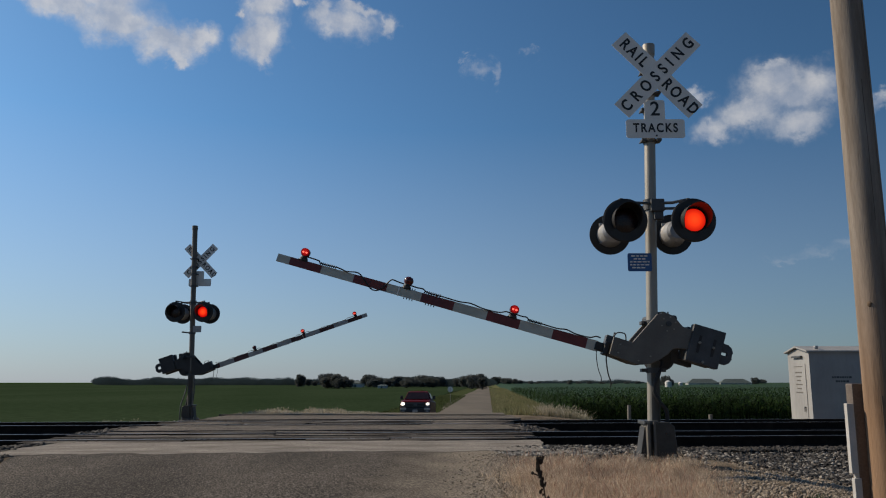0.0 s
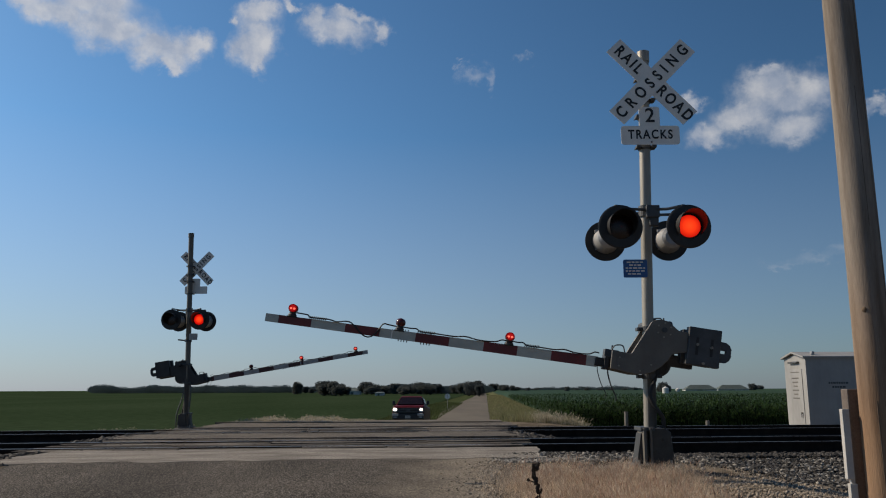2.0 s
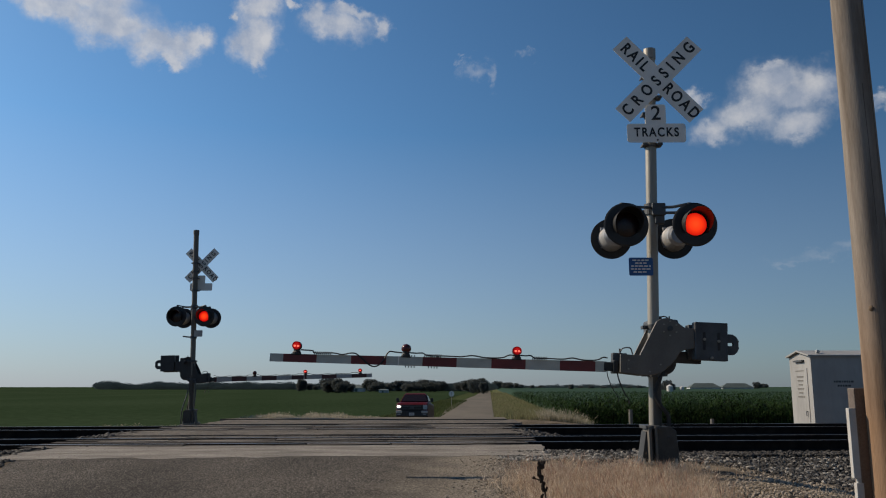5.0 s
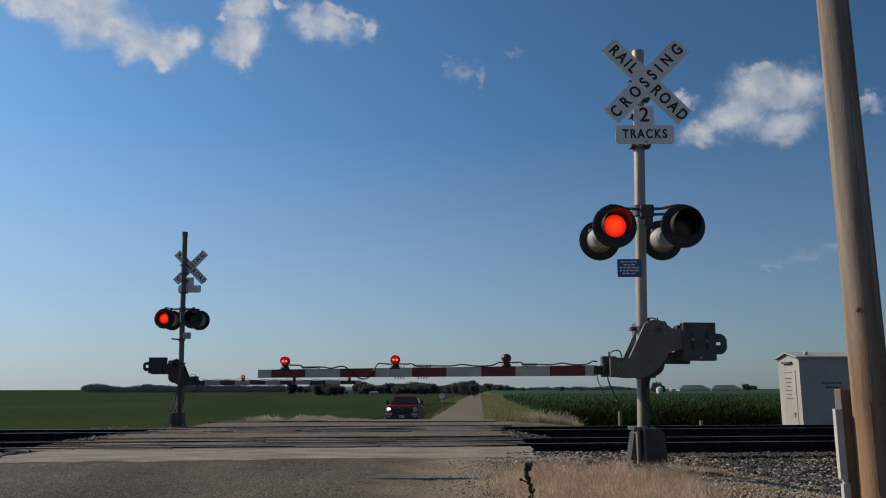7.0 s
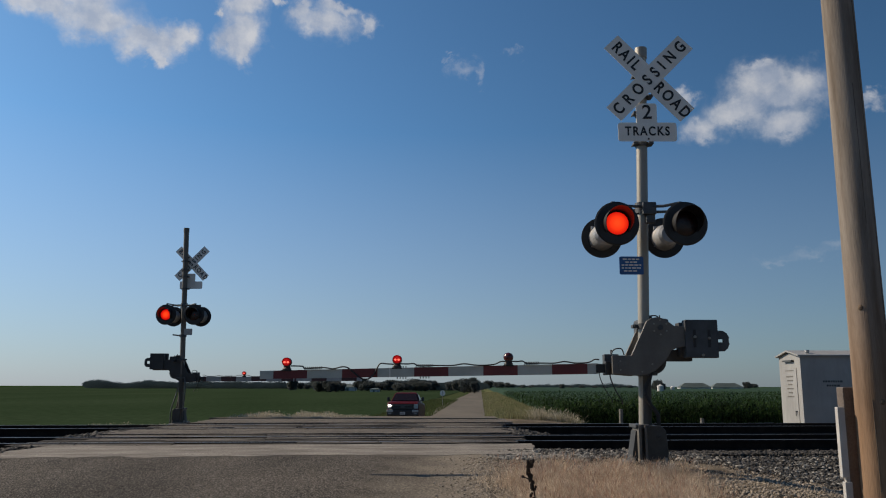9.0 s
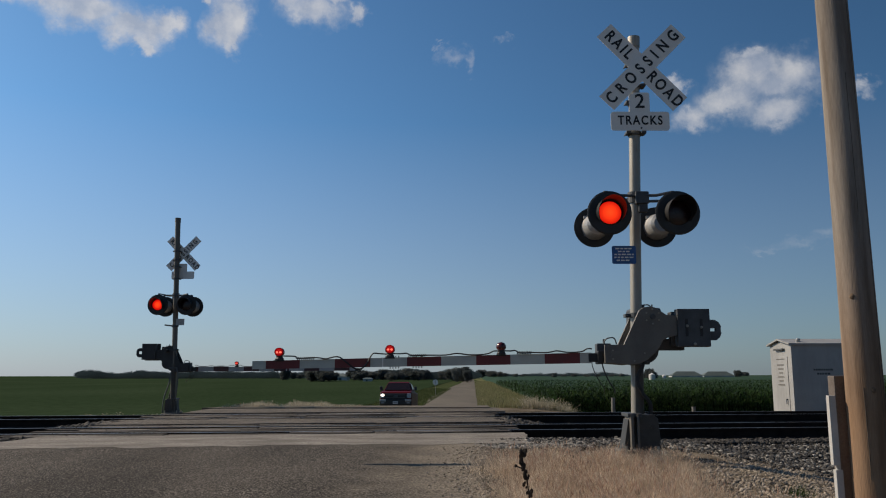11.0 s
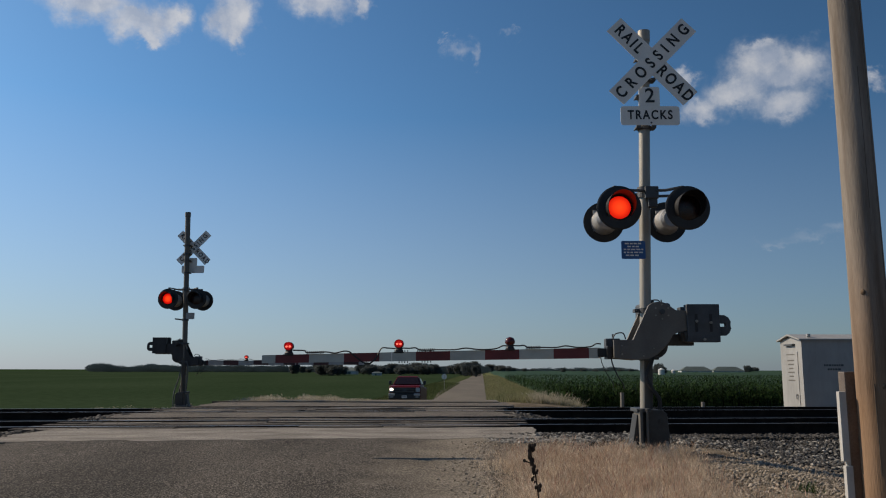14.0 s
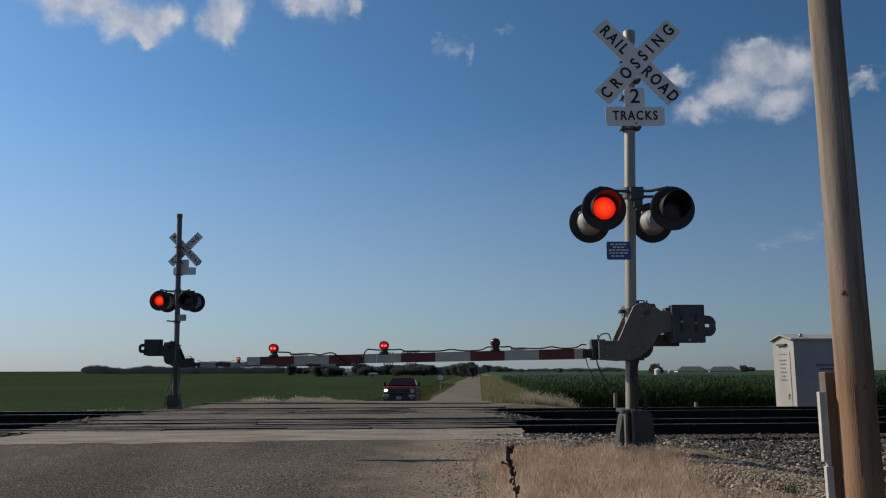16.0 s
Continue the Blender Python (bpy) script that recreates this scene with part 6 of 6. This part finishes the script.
def corn_field():
    def plant(r):
        """One corn plant: stalk and arching leaves, as a few quads."""
        v, f = [], []
        H = r.uniform(1.75, 2.1)
        for a in (0, 1.57):
            i = len(v)
            dx, dy = 0.02 * math.cos(a), 0.02 * math.sin(a)
            v += [(-dx, -dy, 0), (dx, dy, 0), (dx * .5, dy * .5, H * .95), (-dx * .5, -dy * .5, H * .95)]
            f.append((i, i + 1, i + 2, i + 3))
        for k in range(9):
            z = H * (0.18 + 0.085 * k)
            a = r.uniform(0, 6.28)
            L = r.uniform(0.45, 0.8)
            w = r.uniform(0.045, 0.07)
            px_, py_ = -math.sin(a) * w, math.cos(a) * w
            i = len(v)
            for t, up, ww in ((0, 0, .6), (.4, .34, 1), (.75, .36, .8), (1.0, .12, .1)):
                cx_, cy_, cz_ = math.cos(a) * L * t, math.sin(a) * L * t, z + up * L * 1.15
                v += [(cx_ - px_ * ww, cy_ - py_ * ww, cz_), (cx_ + px_ * ww, cy_ + py_ * ww, cz_)]
            for q in range(3):
                f.append((i + 2 * q, i + 2 * q + 1, i + 2 * q + 3, i + 2 * q + 2))
        return np.array(v), f
    r = random.Random(8)
    kinds = [plant(r) for _ in range(7)]
    verts, faces = [], []
    base = 0

    def put(x, y, z, k, a, s):
        nonlocal base
        v, f = kinds[k]
        ca, sa = math.cos(a), math.sin(a)
        w = np.stack([(v[:, 0] * ca - v[:, 1] * sa) * s + x, (v[:, 0] * sa + v[:, 1] * ca) * s + y, v[:, 2] * s + z], 1)
        verts.extend(w.tolist())
        faces.extend([tuple(i + base for i in q) for q in f])
        base += len(v)
    y = 74.0
    row = 0
    while y < 260:
        step = 0.30 if row < 8 else 0.30 * (1 + (row - 8) * 0.05)
        x = road_mid(y) + 9.8 + rng.uniform(0, .3)
        while x < 0.60 * y:
            put(x, y + rng.uniform(-.12, .12), land_z(x, y), r.randrange(7), r.uniform(0, 6.28), r.uniform(.88, 1.08) * (1 + 0.05 * noise.noise((x * .1, y * .1, 0))))
            x += step * rng.uniform(.8, 1.2)
        y += 0.8 if row < 10 else 0.8 * (1 + (row - 10) * 0.10)
        row += 1
    ob = part("corn_field", raw("corn_field", verts, faces, M["corn"]))
    tagged(ob, "tall dark green corn crop in dense rows", "corn field", kind="stuff")
    ys = list(np.geomspace(78, 1500, 70))
    v2, f2 = [], []
    us = [0, 2, 4, 6, 9, 12, 16, 20, 26, 34, 44, 60, 80, 110, 150, 220, 330, 500, 800]
    for yy in ys:
        for u in us:
            x = road_mid(yy) + 10.1 + u * (1 + yy / 400)
            v2.append((x, yy, land_z(x, yy) + 1.62 + 0.10 * noise.noise((x * .8, yy * .5, 0)) + 0.08 * noise.noise((x * 2.5, yy * 1.5, 0)) - (1.6 if u == 0 or yy < 79 else 0)))
    n = len(us)
    for j in range(len(ys) - 1):
        for i in range(n - 1):
            a = j * n + i
            f2.append((a, a + 1, a + n + 1, a + n))
    ob = part("corn_canopy", raw("corn_canopy", v2, f2, M["corn"]))
    tagged(ob, "dense dark green tops of the corn crop", "corn field", kind="stuff")


corn_field()


# ---- trees and farm buildings far off ----
def shrub(x, y, w, h):
    """A low bush of short stems and many small leaves."""
    r = random.Random(21)
    root = new("shrub")
    root.matrix_basis = pose(x, y, land_z(x, y))
    tagged(root, "low dark green bush on the road verge", "shrub")
    bm = bmesh.new()
    for k in range(9):
        rod(bm, (r.uniform(-.3, .3) * w, 0, -0.05), (r.uniform(-.42, .42) * w, r.uniform(-.3, .3) * w, h * r.uniform(.5, .85)), 0.03, 0.012, 5)
    part("stems", bm, M["bark"], root, "thin brown stems")
    verts, faces = [], []
    for k in range(900):
        d = Vector((r.gauss(0, 1), r.gauss(0, 1), r.gauss(0, 1))).normalized() * r.random() ** 0.4
        lump = 0.8 + 0.35 * noise.noise((d.x * 2.5, d.y * 2.5, d.z * 2.5))
        p = Vector((d.x * w * 0.5 * lump, d.y * w * 0.4 * lump, h * (0.5 + 0.48 * d.z * lump)))
        n1 = Vector((r.gauss(0, 1), r.gauss(0, 1), r.gauss(0, 1))).normalized() * r.uniform(0.06, 0.13)
        n2 = n1.orthogonal() * 0.7
        i = len(verts)
        verts += [tuple(p + n1), tuple(p + n2), tuple(p - n1), tuple(p - n2)]
        faces.append((i, i + 1, i + 2, i + 3))
    part("foliage", raw("foliage", verts, faces, M["verge_dark"]), None, root, "dense dark green leaves")


shrub(-9.2, 226, 4.4, 1.5)


def tree_mesh(seed, h, w):
    """Trunk with limbs, and a crown of many leaf clumps with gaps."""
    r = random.Random(seed)
    root = new("tree")
    bm = bmesh.new()
    rod(bm, (0, 0, -0.3), (0.1, 0, h * 0.45), h * 0.028, h * 0.016, 8)
    lobes = []
    for k in range(22):
        a = r.uniform(0, 6.28)
        rr = w * 0.5 * math.sqrt(r.random()) * 0.75
        z = h * r.uniform(0.20, 0.80)
        fall = 1.0 - 0.45 * abs(z / h - 0.5)
        c = Vector((rr * math.cos(a) * fall, rr * math.sin(a) * fall, z))
        lobes.append((c, h * r.uniform(0.16, 0.23)))
        rod(bm, (0.05, 0, h * r.uniform(.22, .42)), tuple(c), h * 0.010, h * 0.003, 5)
    part("trunk", bm, M["bark"], root, "brown trunk and limbs")
    verts, faces = [], []
    for c, s in lobes:
        for q in range(230):
            d = Vector((r.gauss(0, 1), r.gauss(0, 1), r.gauss(0, 1))).normalized()
            p = c + d * s * (r.random() ** 0.4) * 1.05
            n1 = Vector((r.gauss(0, 1), r.gauss(0, 1), r.gauss(0, 1))).normalized()
            n2 = n1.orthogonal().normalized()
            k = h * r.uniform(0.022, 0.045)
            i = len(verts)
            verts += [tuple(p + n1 * k), tuple(p + n2 * k * .7), tuple(p - n1 * k), tuple(p - n2 * k * .7)]
            faces.append((i, i + 1, i + 2, i + 3))
    part("crown", raw("crown", verts, faces, M["leaf"]), None, root, "dense green crown greyed with haze in its colour")
    return root


def px_x(px_, y):
    return (px_ - 784) / 1400.0 * y


TREES = [tree_mesh(1, 10, 10), tree_mesh(2, 9, 12), tree_mesh(3, 12, 9), tree_mesh(4, 8, 11)]
first = [True] * 4


def tree(kind, px_, y, s, sx=1.0):
    x = px_x(px_, y)
    m = pose(x, y, land_z(x, y) - 0.1, 0, 0, (px_ * 37) % 360)
    if first[kind]:
        t = TREES[kind]
        first[kind] = False
        t.matrix_basis = m @ Matrix.Diagonal((s * sx, s * sx, s, 1))
    else:
        t = copy_thing(TREES[kind], m)
        t.scale = (s * sx, s * sx, s)
    tagged(t, "distant dark green broadleaf tree at the field edge", "tree", "trees along the horizon")
    return t


for k, px_, y, s, sx in (
        (1, 580, 420, 1.2, 1.15), (0, 567, 425, 1.05, 1.1), (1, 594, 430, 1.0, 1.1), (3, 574, 440, 1.15, 1.2), (3, 588, 415, 1.05, 1.1), (2, 521, 560, 0.95, 0.9), (0, 534, 700, 0.8, 1), (3, 546, 680, 0.75, 1), (3, 618, 640, 0.8, 1.2), (0, 640, 520, 1.1, 1),
        (1, 650, 470, 0.95, 1), (3, 672, 540, 0.9, 1.3), (0, 690, 560, 1.0, 1.2), (1, 712, 500, 1.0, 1.3), (2, 730, 520, 0.85, 1.3), (3, 745, 470, 1.0, 1.2), (0, 762, 560, 0.95, 1.2), (1, 780, 600, 0.9, 1.3),
        (3, 797, 540, 0.95, 1.2), (0, 812, 480, 0.95, 1.1), (2, 826, 430, 0.85, 1.25), (1, 830, 400, 0.95, 1.0), (0, 838, 370, 0.75, 0.75), (3, 705, 460, 0.8, 1.2), (3, 755, 590, 1.0, 1.3), (0, 862, 900, 1.0, 1.5), (3, 880, 850, 1.0, 1.6), (1, 896, 880, 0.9, 1.5),
        (2, 922, 780, 0.7, 1.1), (3, 936, 900, 0.9, 1.3), (2, 990, 620, 0.75, 0.9), (3, 1006, 900, 0.9, 1.5), (0, 1024, 800, 0.8, 1.4), (3, 1046, 820, 0.85, 1.5), (1, 1066, 840, 0.8, 1.5), (3, 1090, 860, 0.9, 1.4), (0, 1108, 880, 0.8, 1.4),
        (1, 1160, 420, 0.85, 0.7), (0, 1153, 430, 0.6, 0.8), (3, 1312, 700, 0.95, 0.9), (1, 1322, 1100, 0.9, 1.5)):
    tree(k, px_, y, s * (0.6 if 900 < px_ < 1120 else 0.8 if px_ < 860 else 1.0), sx * (1.2 if px_ < 860 else 1.0))


def far_woods(name, n, px0, px1, y0, y1, h0, h1, label):
    r = random.Random(5)
    verts, faces = [], []
    for k in range(n):
        px_ = r.uniform(px0, px1)
        y = r.uniform(y0, y1)
        x = px_x(px_, y)
        hgt = r.uniform(h0, h1) * (0.85 + 0.5 * noise.noise((px_ * 0.02, 0, 0)))
        wd = r.uniform(0.7, 1.1) * h1
        z0 = land_z(x, y)
        for q in range(300):
            d = Vector((r.gauss(0, 1), r.gauss(0, 1), r.gauss(0, 1))).normalized() * (r.random() ** 0.4)
            p = Vector((x + d.x * wd, y + d.y * wd, z0 + hgt * (0.52 + 0.48 * d.z)))
            a = r.uniform(0, 6.28)
            n1 = Vector((math.cos(a), r.uniform(-.25, .25), math.sin(a)))
            n2 = Vector((-math.sin(a), r.uniform(-.25, .25), math.cos(a)))
            s = r.uniform(0.022, 0.05) * h1
            i = len(verts)
            verts += [tuple(p + n1 * s), tuple(p + n2 * s), tuple(p - n1 * s), tuple(p - n2 * s)]
            faces.append((i, i + 1, i + 2, i + 3))
    # far leaf colour already carries the haze
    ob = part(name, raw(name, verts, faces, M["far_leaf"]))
    tagged(ob, label, "woods", kind="stuff")


far_woods("far_woods", 260, 165, 560, 820, 940, 5, 10, "distant dark belt of trees along the horizon")
far_woods("far_hedge", 150, 640, 846, 560, 640, 5, 9, "distant hedge and woodland behind the fields")
far_woods("far_hedge", 130, 855, 1115, 1100, 1300, 4, 8, "thin distant line of trees on the horizon")


def farm_building(px0, px1, y, wall_h, roof_h, wall, label):
    x0, x1 = px_x(px0, y), px_x(px1, y)
    w = x1 - x0
    root = new("farm_building")
    z = land_z(x0, y)
    root.matrix_basis = pose(x0, y, z)
    tagged(root, label, "farm building")
    bm = bmesh.new()
    box(bm, (0, 0, -0.2), (w, 9, wall_h))
    part("wall", bm, wall, root)
    bm = bmesh.new()
    vs = [bm.verts.new(v) for v in ((-0.4, -0.5, wall_h), (w + 0.4, -0.5, wall_h), (w * 0.8, 4.5, wall_h + roof_h), (w * 0.2, 4.5, wall_h + roof_h), (-0.4, 9.5, wall_h), (w + 0.4, 9.5, wall_h))]
    for f in ((0, 1, 2, 3), (0, 3, 4), (1, 5, 2), (3, 2, 5, 4), (0, 4, 5, 1)):
        bm.faces.new([vs[i] for i in f])
    bmesh.ops.recalc_face_normals(bm, faces=bm.faces[:])
    part("roof", bm, M["roofgrey"], root, "grey roof")
    bm = bmesh.new()
    box(bm, (w * 0.35, -0.08, 0), (w * 0.55, -0.02, wall_h * 0.7))
    part("door", bm, M["roofgrey"], root)


farm_building(604, 629, 520, 2.6, 1.6, M["barn"], "distant white farmhouse with a grey roof")
farm_building(655, 670, 430, 1.6, 0.5, M["barn"], "distant low white farm shed")
farm_building(1196, 1250, 620, 2.6, 3.4, M["barn"], "distant long farm shed with a hipped grey roof")
farm_building(1252, 1306, 640, 2.6, 3.4, M["barn"], "distant long farm shed with a hipped grey roof")


def tank(px_, y, r, h):
    x = px_x(px_, y)
    bm = bmesh.new()
    rod(bm, (0, 0, 0), (0, 0, h), r, seg=20)
    rod(bm, (0, 0, h), (0, 0, h + r * 0.5), r, 0.1, seg=20)
    t = part("storage_tank", bm, M["barn"], None, at=pose(x, y, land_z(x, y)))
    tagged(t, "distant white round storage bin", "storage bin")


tank(1161, 300, 1.2, 3.5)
tank(1182, 420, 1.1, 3.0)


# ---- clouds ----
def cloud(lobes, seed, size, dense, bright, drift):
    """One cloud three kilometres off, from lobes (across, down, half-width, half-height) in steps of D / 1400."""
    D = 3000.0
    k = D / 1400
    pitch = math.atan(213.5 / 1400)
    l0, l1 = min(q[0] - 1.5 * q[2] for q in lobes), max(q[0] + 1.5 * q[2] for q in lobes)
    t0, t1 = min(q[1] - 1.5 * q[3] for q in lobes), max(q[1] + 1.5 * q[3] for q in lobes)
    cx_, cy_ = (l0 + l1) / 2, (t0 + t1) / 2
    a, b = (cx_ - 784) / 1400, (441 - cy_) / 1400
    d = Vector((a, math.cos(pitch) - b * math.sin(pitch), math.sin(pitch) + b * math.cos(pitch)))
    W, Hh = (l1 - l0) * k, (t1 - t0) * k
    nx, ny = 8, 6
    verts = [((i / nx - .5) * W, 60 * (((i / nx - .5) * 2) ** 2 + ((j / ny - .5) * 2) ** 2), (j / ny - .5) * Hh) for j in range(ny + 1) for i in range(nx + 1)]
    faces = [(j * (nx + 1) + i, j * (nx + 1) + i + 1, (j + 1) * (nx + 1) + i + 1, (j + 1) * (nx + 1) + i) for j in range(ny) for i in range(nx)]
    mat = cloud_material("cloud", seed, [((x - cx_) * k, (cy_ - y) * k, rx * k, ry * k) for x, y, rx, ry in lobes], size / D, dense, bright)
    ob = part("cloud", raw("cloud", verts, faces, mat), None)
    ob.visible_shadow = False
    tagged(ob, "soft white summer cloud drifting in the blue sky", "cloud", kind="structure")
    q = Euler((math.atan2(d.z, d.y) * 0.9, 0, -math.atan2(d.x, d.y))).to_matrix().to_4x4()
    rows = []
    for t in (0, 8, 16):
        s = (t - 12.5) * k
        rows.append((t, Matrix.Translation(d * D + Vector((drift[0] * s, 0, -drift[1] * s))) @ q))
    MOVES.append((ob, rows))


cloud([(24, -26, 40, 28), (66, -8, 50, 34), (150, -2, 84, 42), (240, 26, 66, 36), (296, 4, 42, 30), (110, -44, 90, 34), (268, 52, 22, 18)], 1, 28, 0.62, 0.80, (-2.9, -0.8))
cloud([(410, 30, 44, 52), (412, -24, 42, 28), (474, -34, 20, 12), (416, 72, 20, 24), (372, -6, 14, 12)], 2, 30, 0.52, 0.80, (-2.9, -0.8))
cloud([(556, 6, 62, 34), (590, -22, 44, 16), (636, 2, 22, 24), (520, -6, 26, 24)], 3, 32, 0.42, 0.74, (-2.7, -0.9))
cloud([(808, 84, 30, 22), (830, 100, 18, 20), (788, 66, 12, 8)], 4, 50, -0.04, 0.30, (-2.0, -0.9))
cloud([(896, 62, 24, 12), (912, 50, 14, 10)], 5, 50, -0.08, 0.24, (-1.8, -0.9))
cloud([(1340, 118, 66, 48), (1408, 130, 66, 44), (1372, 186, 62, 32), (1300, 160, 70, 40), (1234, 180, 46, 26), (1344, 84, 26, 16), (1210, 120, 24, 16)], 6, 30, 0.32, 0.74, (-0.9, -1.1))
cloud([(1535, 150, 30, 20), (1500, 160, 36, 22)], 7, 50, -0.02, 0.6, (-0.9, -1.0))
cloud([(1420, 418, 70, 14), (1480, 408, 50, 14), (1370, 428, 40, 10)], 8, 40, -0.04, 0.20, (-0.4, -0.6))

# ---- crossing timbers, last ----
def crossing_boards():
    c, s_ = math.cos(radians(ROT)), math.sin(radians(ROT))
    for tno, (ua, ub) in enumerate(((RAILS[0], RAILS[1]), (RAILS[2], RAILS[3]))):
        deck = new("crossing_deck")
        deck.matrix_basis = pose(0, 0, 0)
        tagged(deck, "weathered timber crossing deck between and beside the rails", "crossing deck", "crossing decks")
        lanes = [(ua - 0.63, 0.27), (ua - 0.345, 0.28)]
        inner0, inner1 = ua + 0.085, ub - 0.085
        nb = 5
        wv = (inner1 - inner0) / nb
        lanes += [(inner0 + i * wv, wv - 0.010) for i in range(nb)]
        lanes += [(ub + 0.065, 0.28), (ub + 0.36, 0.27)]
        for u, w in lanes:
            cuts = [-6.3 + random.uniform(-0.5, 0.3), -4.6 + random.uniform(-0.5, 0.5), -2.8 + random.uniform(-0.5, 0.5), -0.8 + random.uniform(-0.5, 0.5), 1.2 + random.uniform(-0.15, 0.3)]
            for x, x2 in zip(cuts, cuts[1:]):
                bm = bmesh.new()
                box(bm, (0, 0, -0.16), (x2 - x - 0.015, w - random.uniform(0, 0.03), 0.0), 0.014)
                part("plank", bm, M["timber"], deck, at=pose(x * c, u + x * s_, -0.004 + random.uniform(-0.010, 0.008), random.uniform(-1.2, 1.2), random.uniform(-0.35, 0.35), ROT + random.uniform(-0.45, 0.45)))


crossing_boards()


def cracks():
    for pts, w in (([(-4.6, 9.0), (-4.2, 9.35), (-3.5, 9.5), (-2.9, 9.5)], 0.014),
                   ([(-3.9, 7.2), (-3.3, 7.45), (-2.9, 7.5)], 0.012), ([(0.05, 6.6), (0.02, 7.2), (0.1, 7.9)], 0.010), ([(-1.8, 10.0), (-1.3, 10.08), (-0.9, 10.0)], 0.012),
                   ([(-3.76, 6.9), (-3.6, 7.3), (-3.53, 7.6), (-3.35, 8.4), (-3.0, 9.0)], 0.013), ([(-0.56, 6.0), (-0.50, 6.5), (-0.53, 6.8), (-0.46, 7.2)], 0.016),
                   ([(-0.44, 7.7), (-0.30, 8.0), (-0.22, 8.1)], 0.016), ([(-2.6, 7.9), (-2.3, 8.3), (-2.2, 8.9), (-1.9, 9.4)], 0.010),
                   ([(0.28, 9.6), (0.34, 9.3), (0.30, 9.0)], 0.03), ([(-4.9, 9.2), (-4.66, 9.8), (-4.2, 10.2), (-3.6, 10.3)], 0.014)):
        line = smooth_line([(x, y, 0) for x, y in pts], 8)
        verts, faces = [], []
        for i, p in enumerate(line):
            ww = 0.5 * w * (0.5 + abs(noise.noise((p.x * 6, p.y * 6, 0)))) * (0.3 if i in (0, len(line) - 1) else 1)
            j = 0.04 * noise.noise((p.x * 5, p.y * 5, 3)) + 0.02 * noise.noise((p.x * 14, p.y * 14, 3))
            z = road_z(p.y) + 0.004
            verts += [(p.x, p.y - ww + j, z), (p.x, p.y + ww + j, z)]
        for i in range(len(line) - 1):
            faces.append((2 * i, 2 * i + 2, 2 * i + 3, 2 * i + 1))
        ob = part("road_crack", raw("road_crack", verts, faces, M["tar"]))
        tagged(ob, "dark ragged crack in the worn asphalt", "road crack", kind="structure")


cracks()


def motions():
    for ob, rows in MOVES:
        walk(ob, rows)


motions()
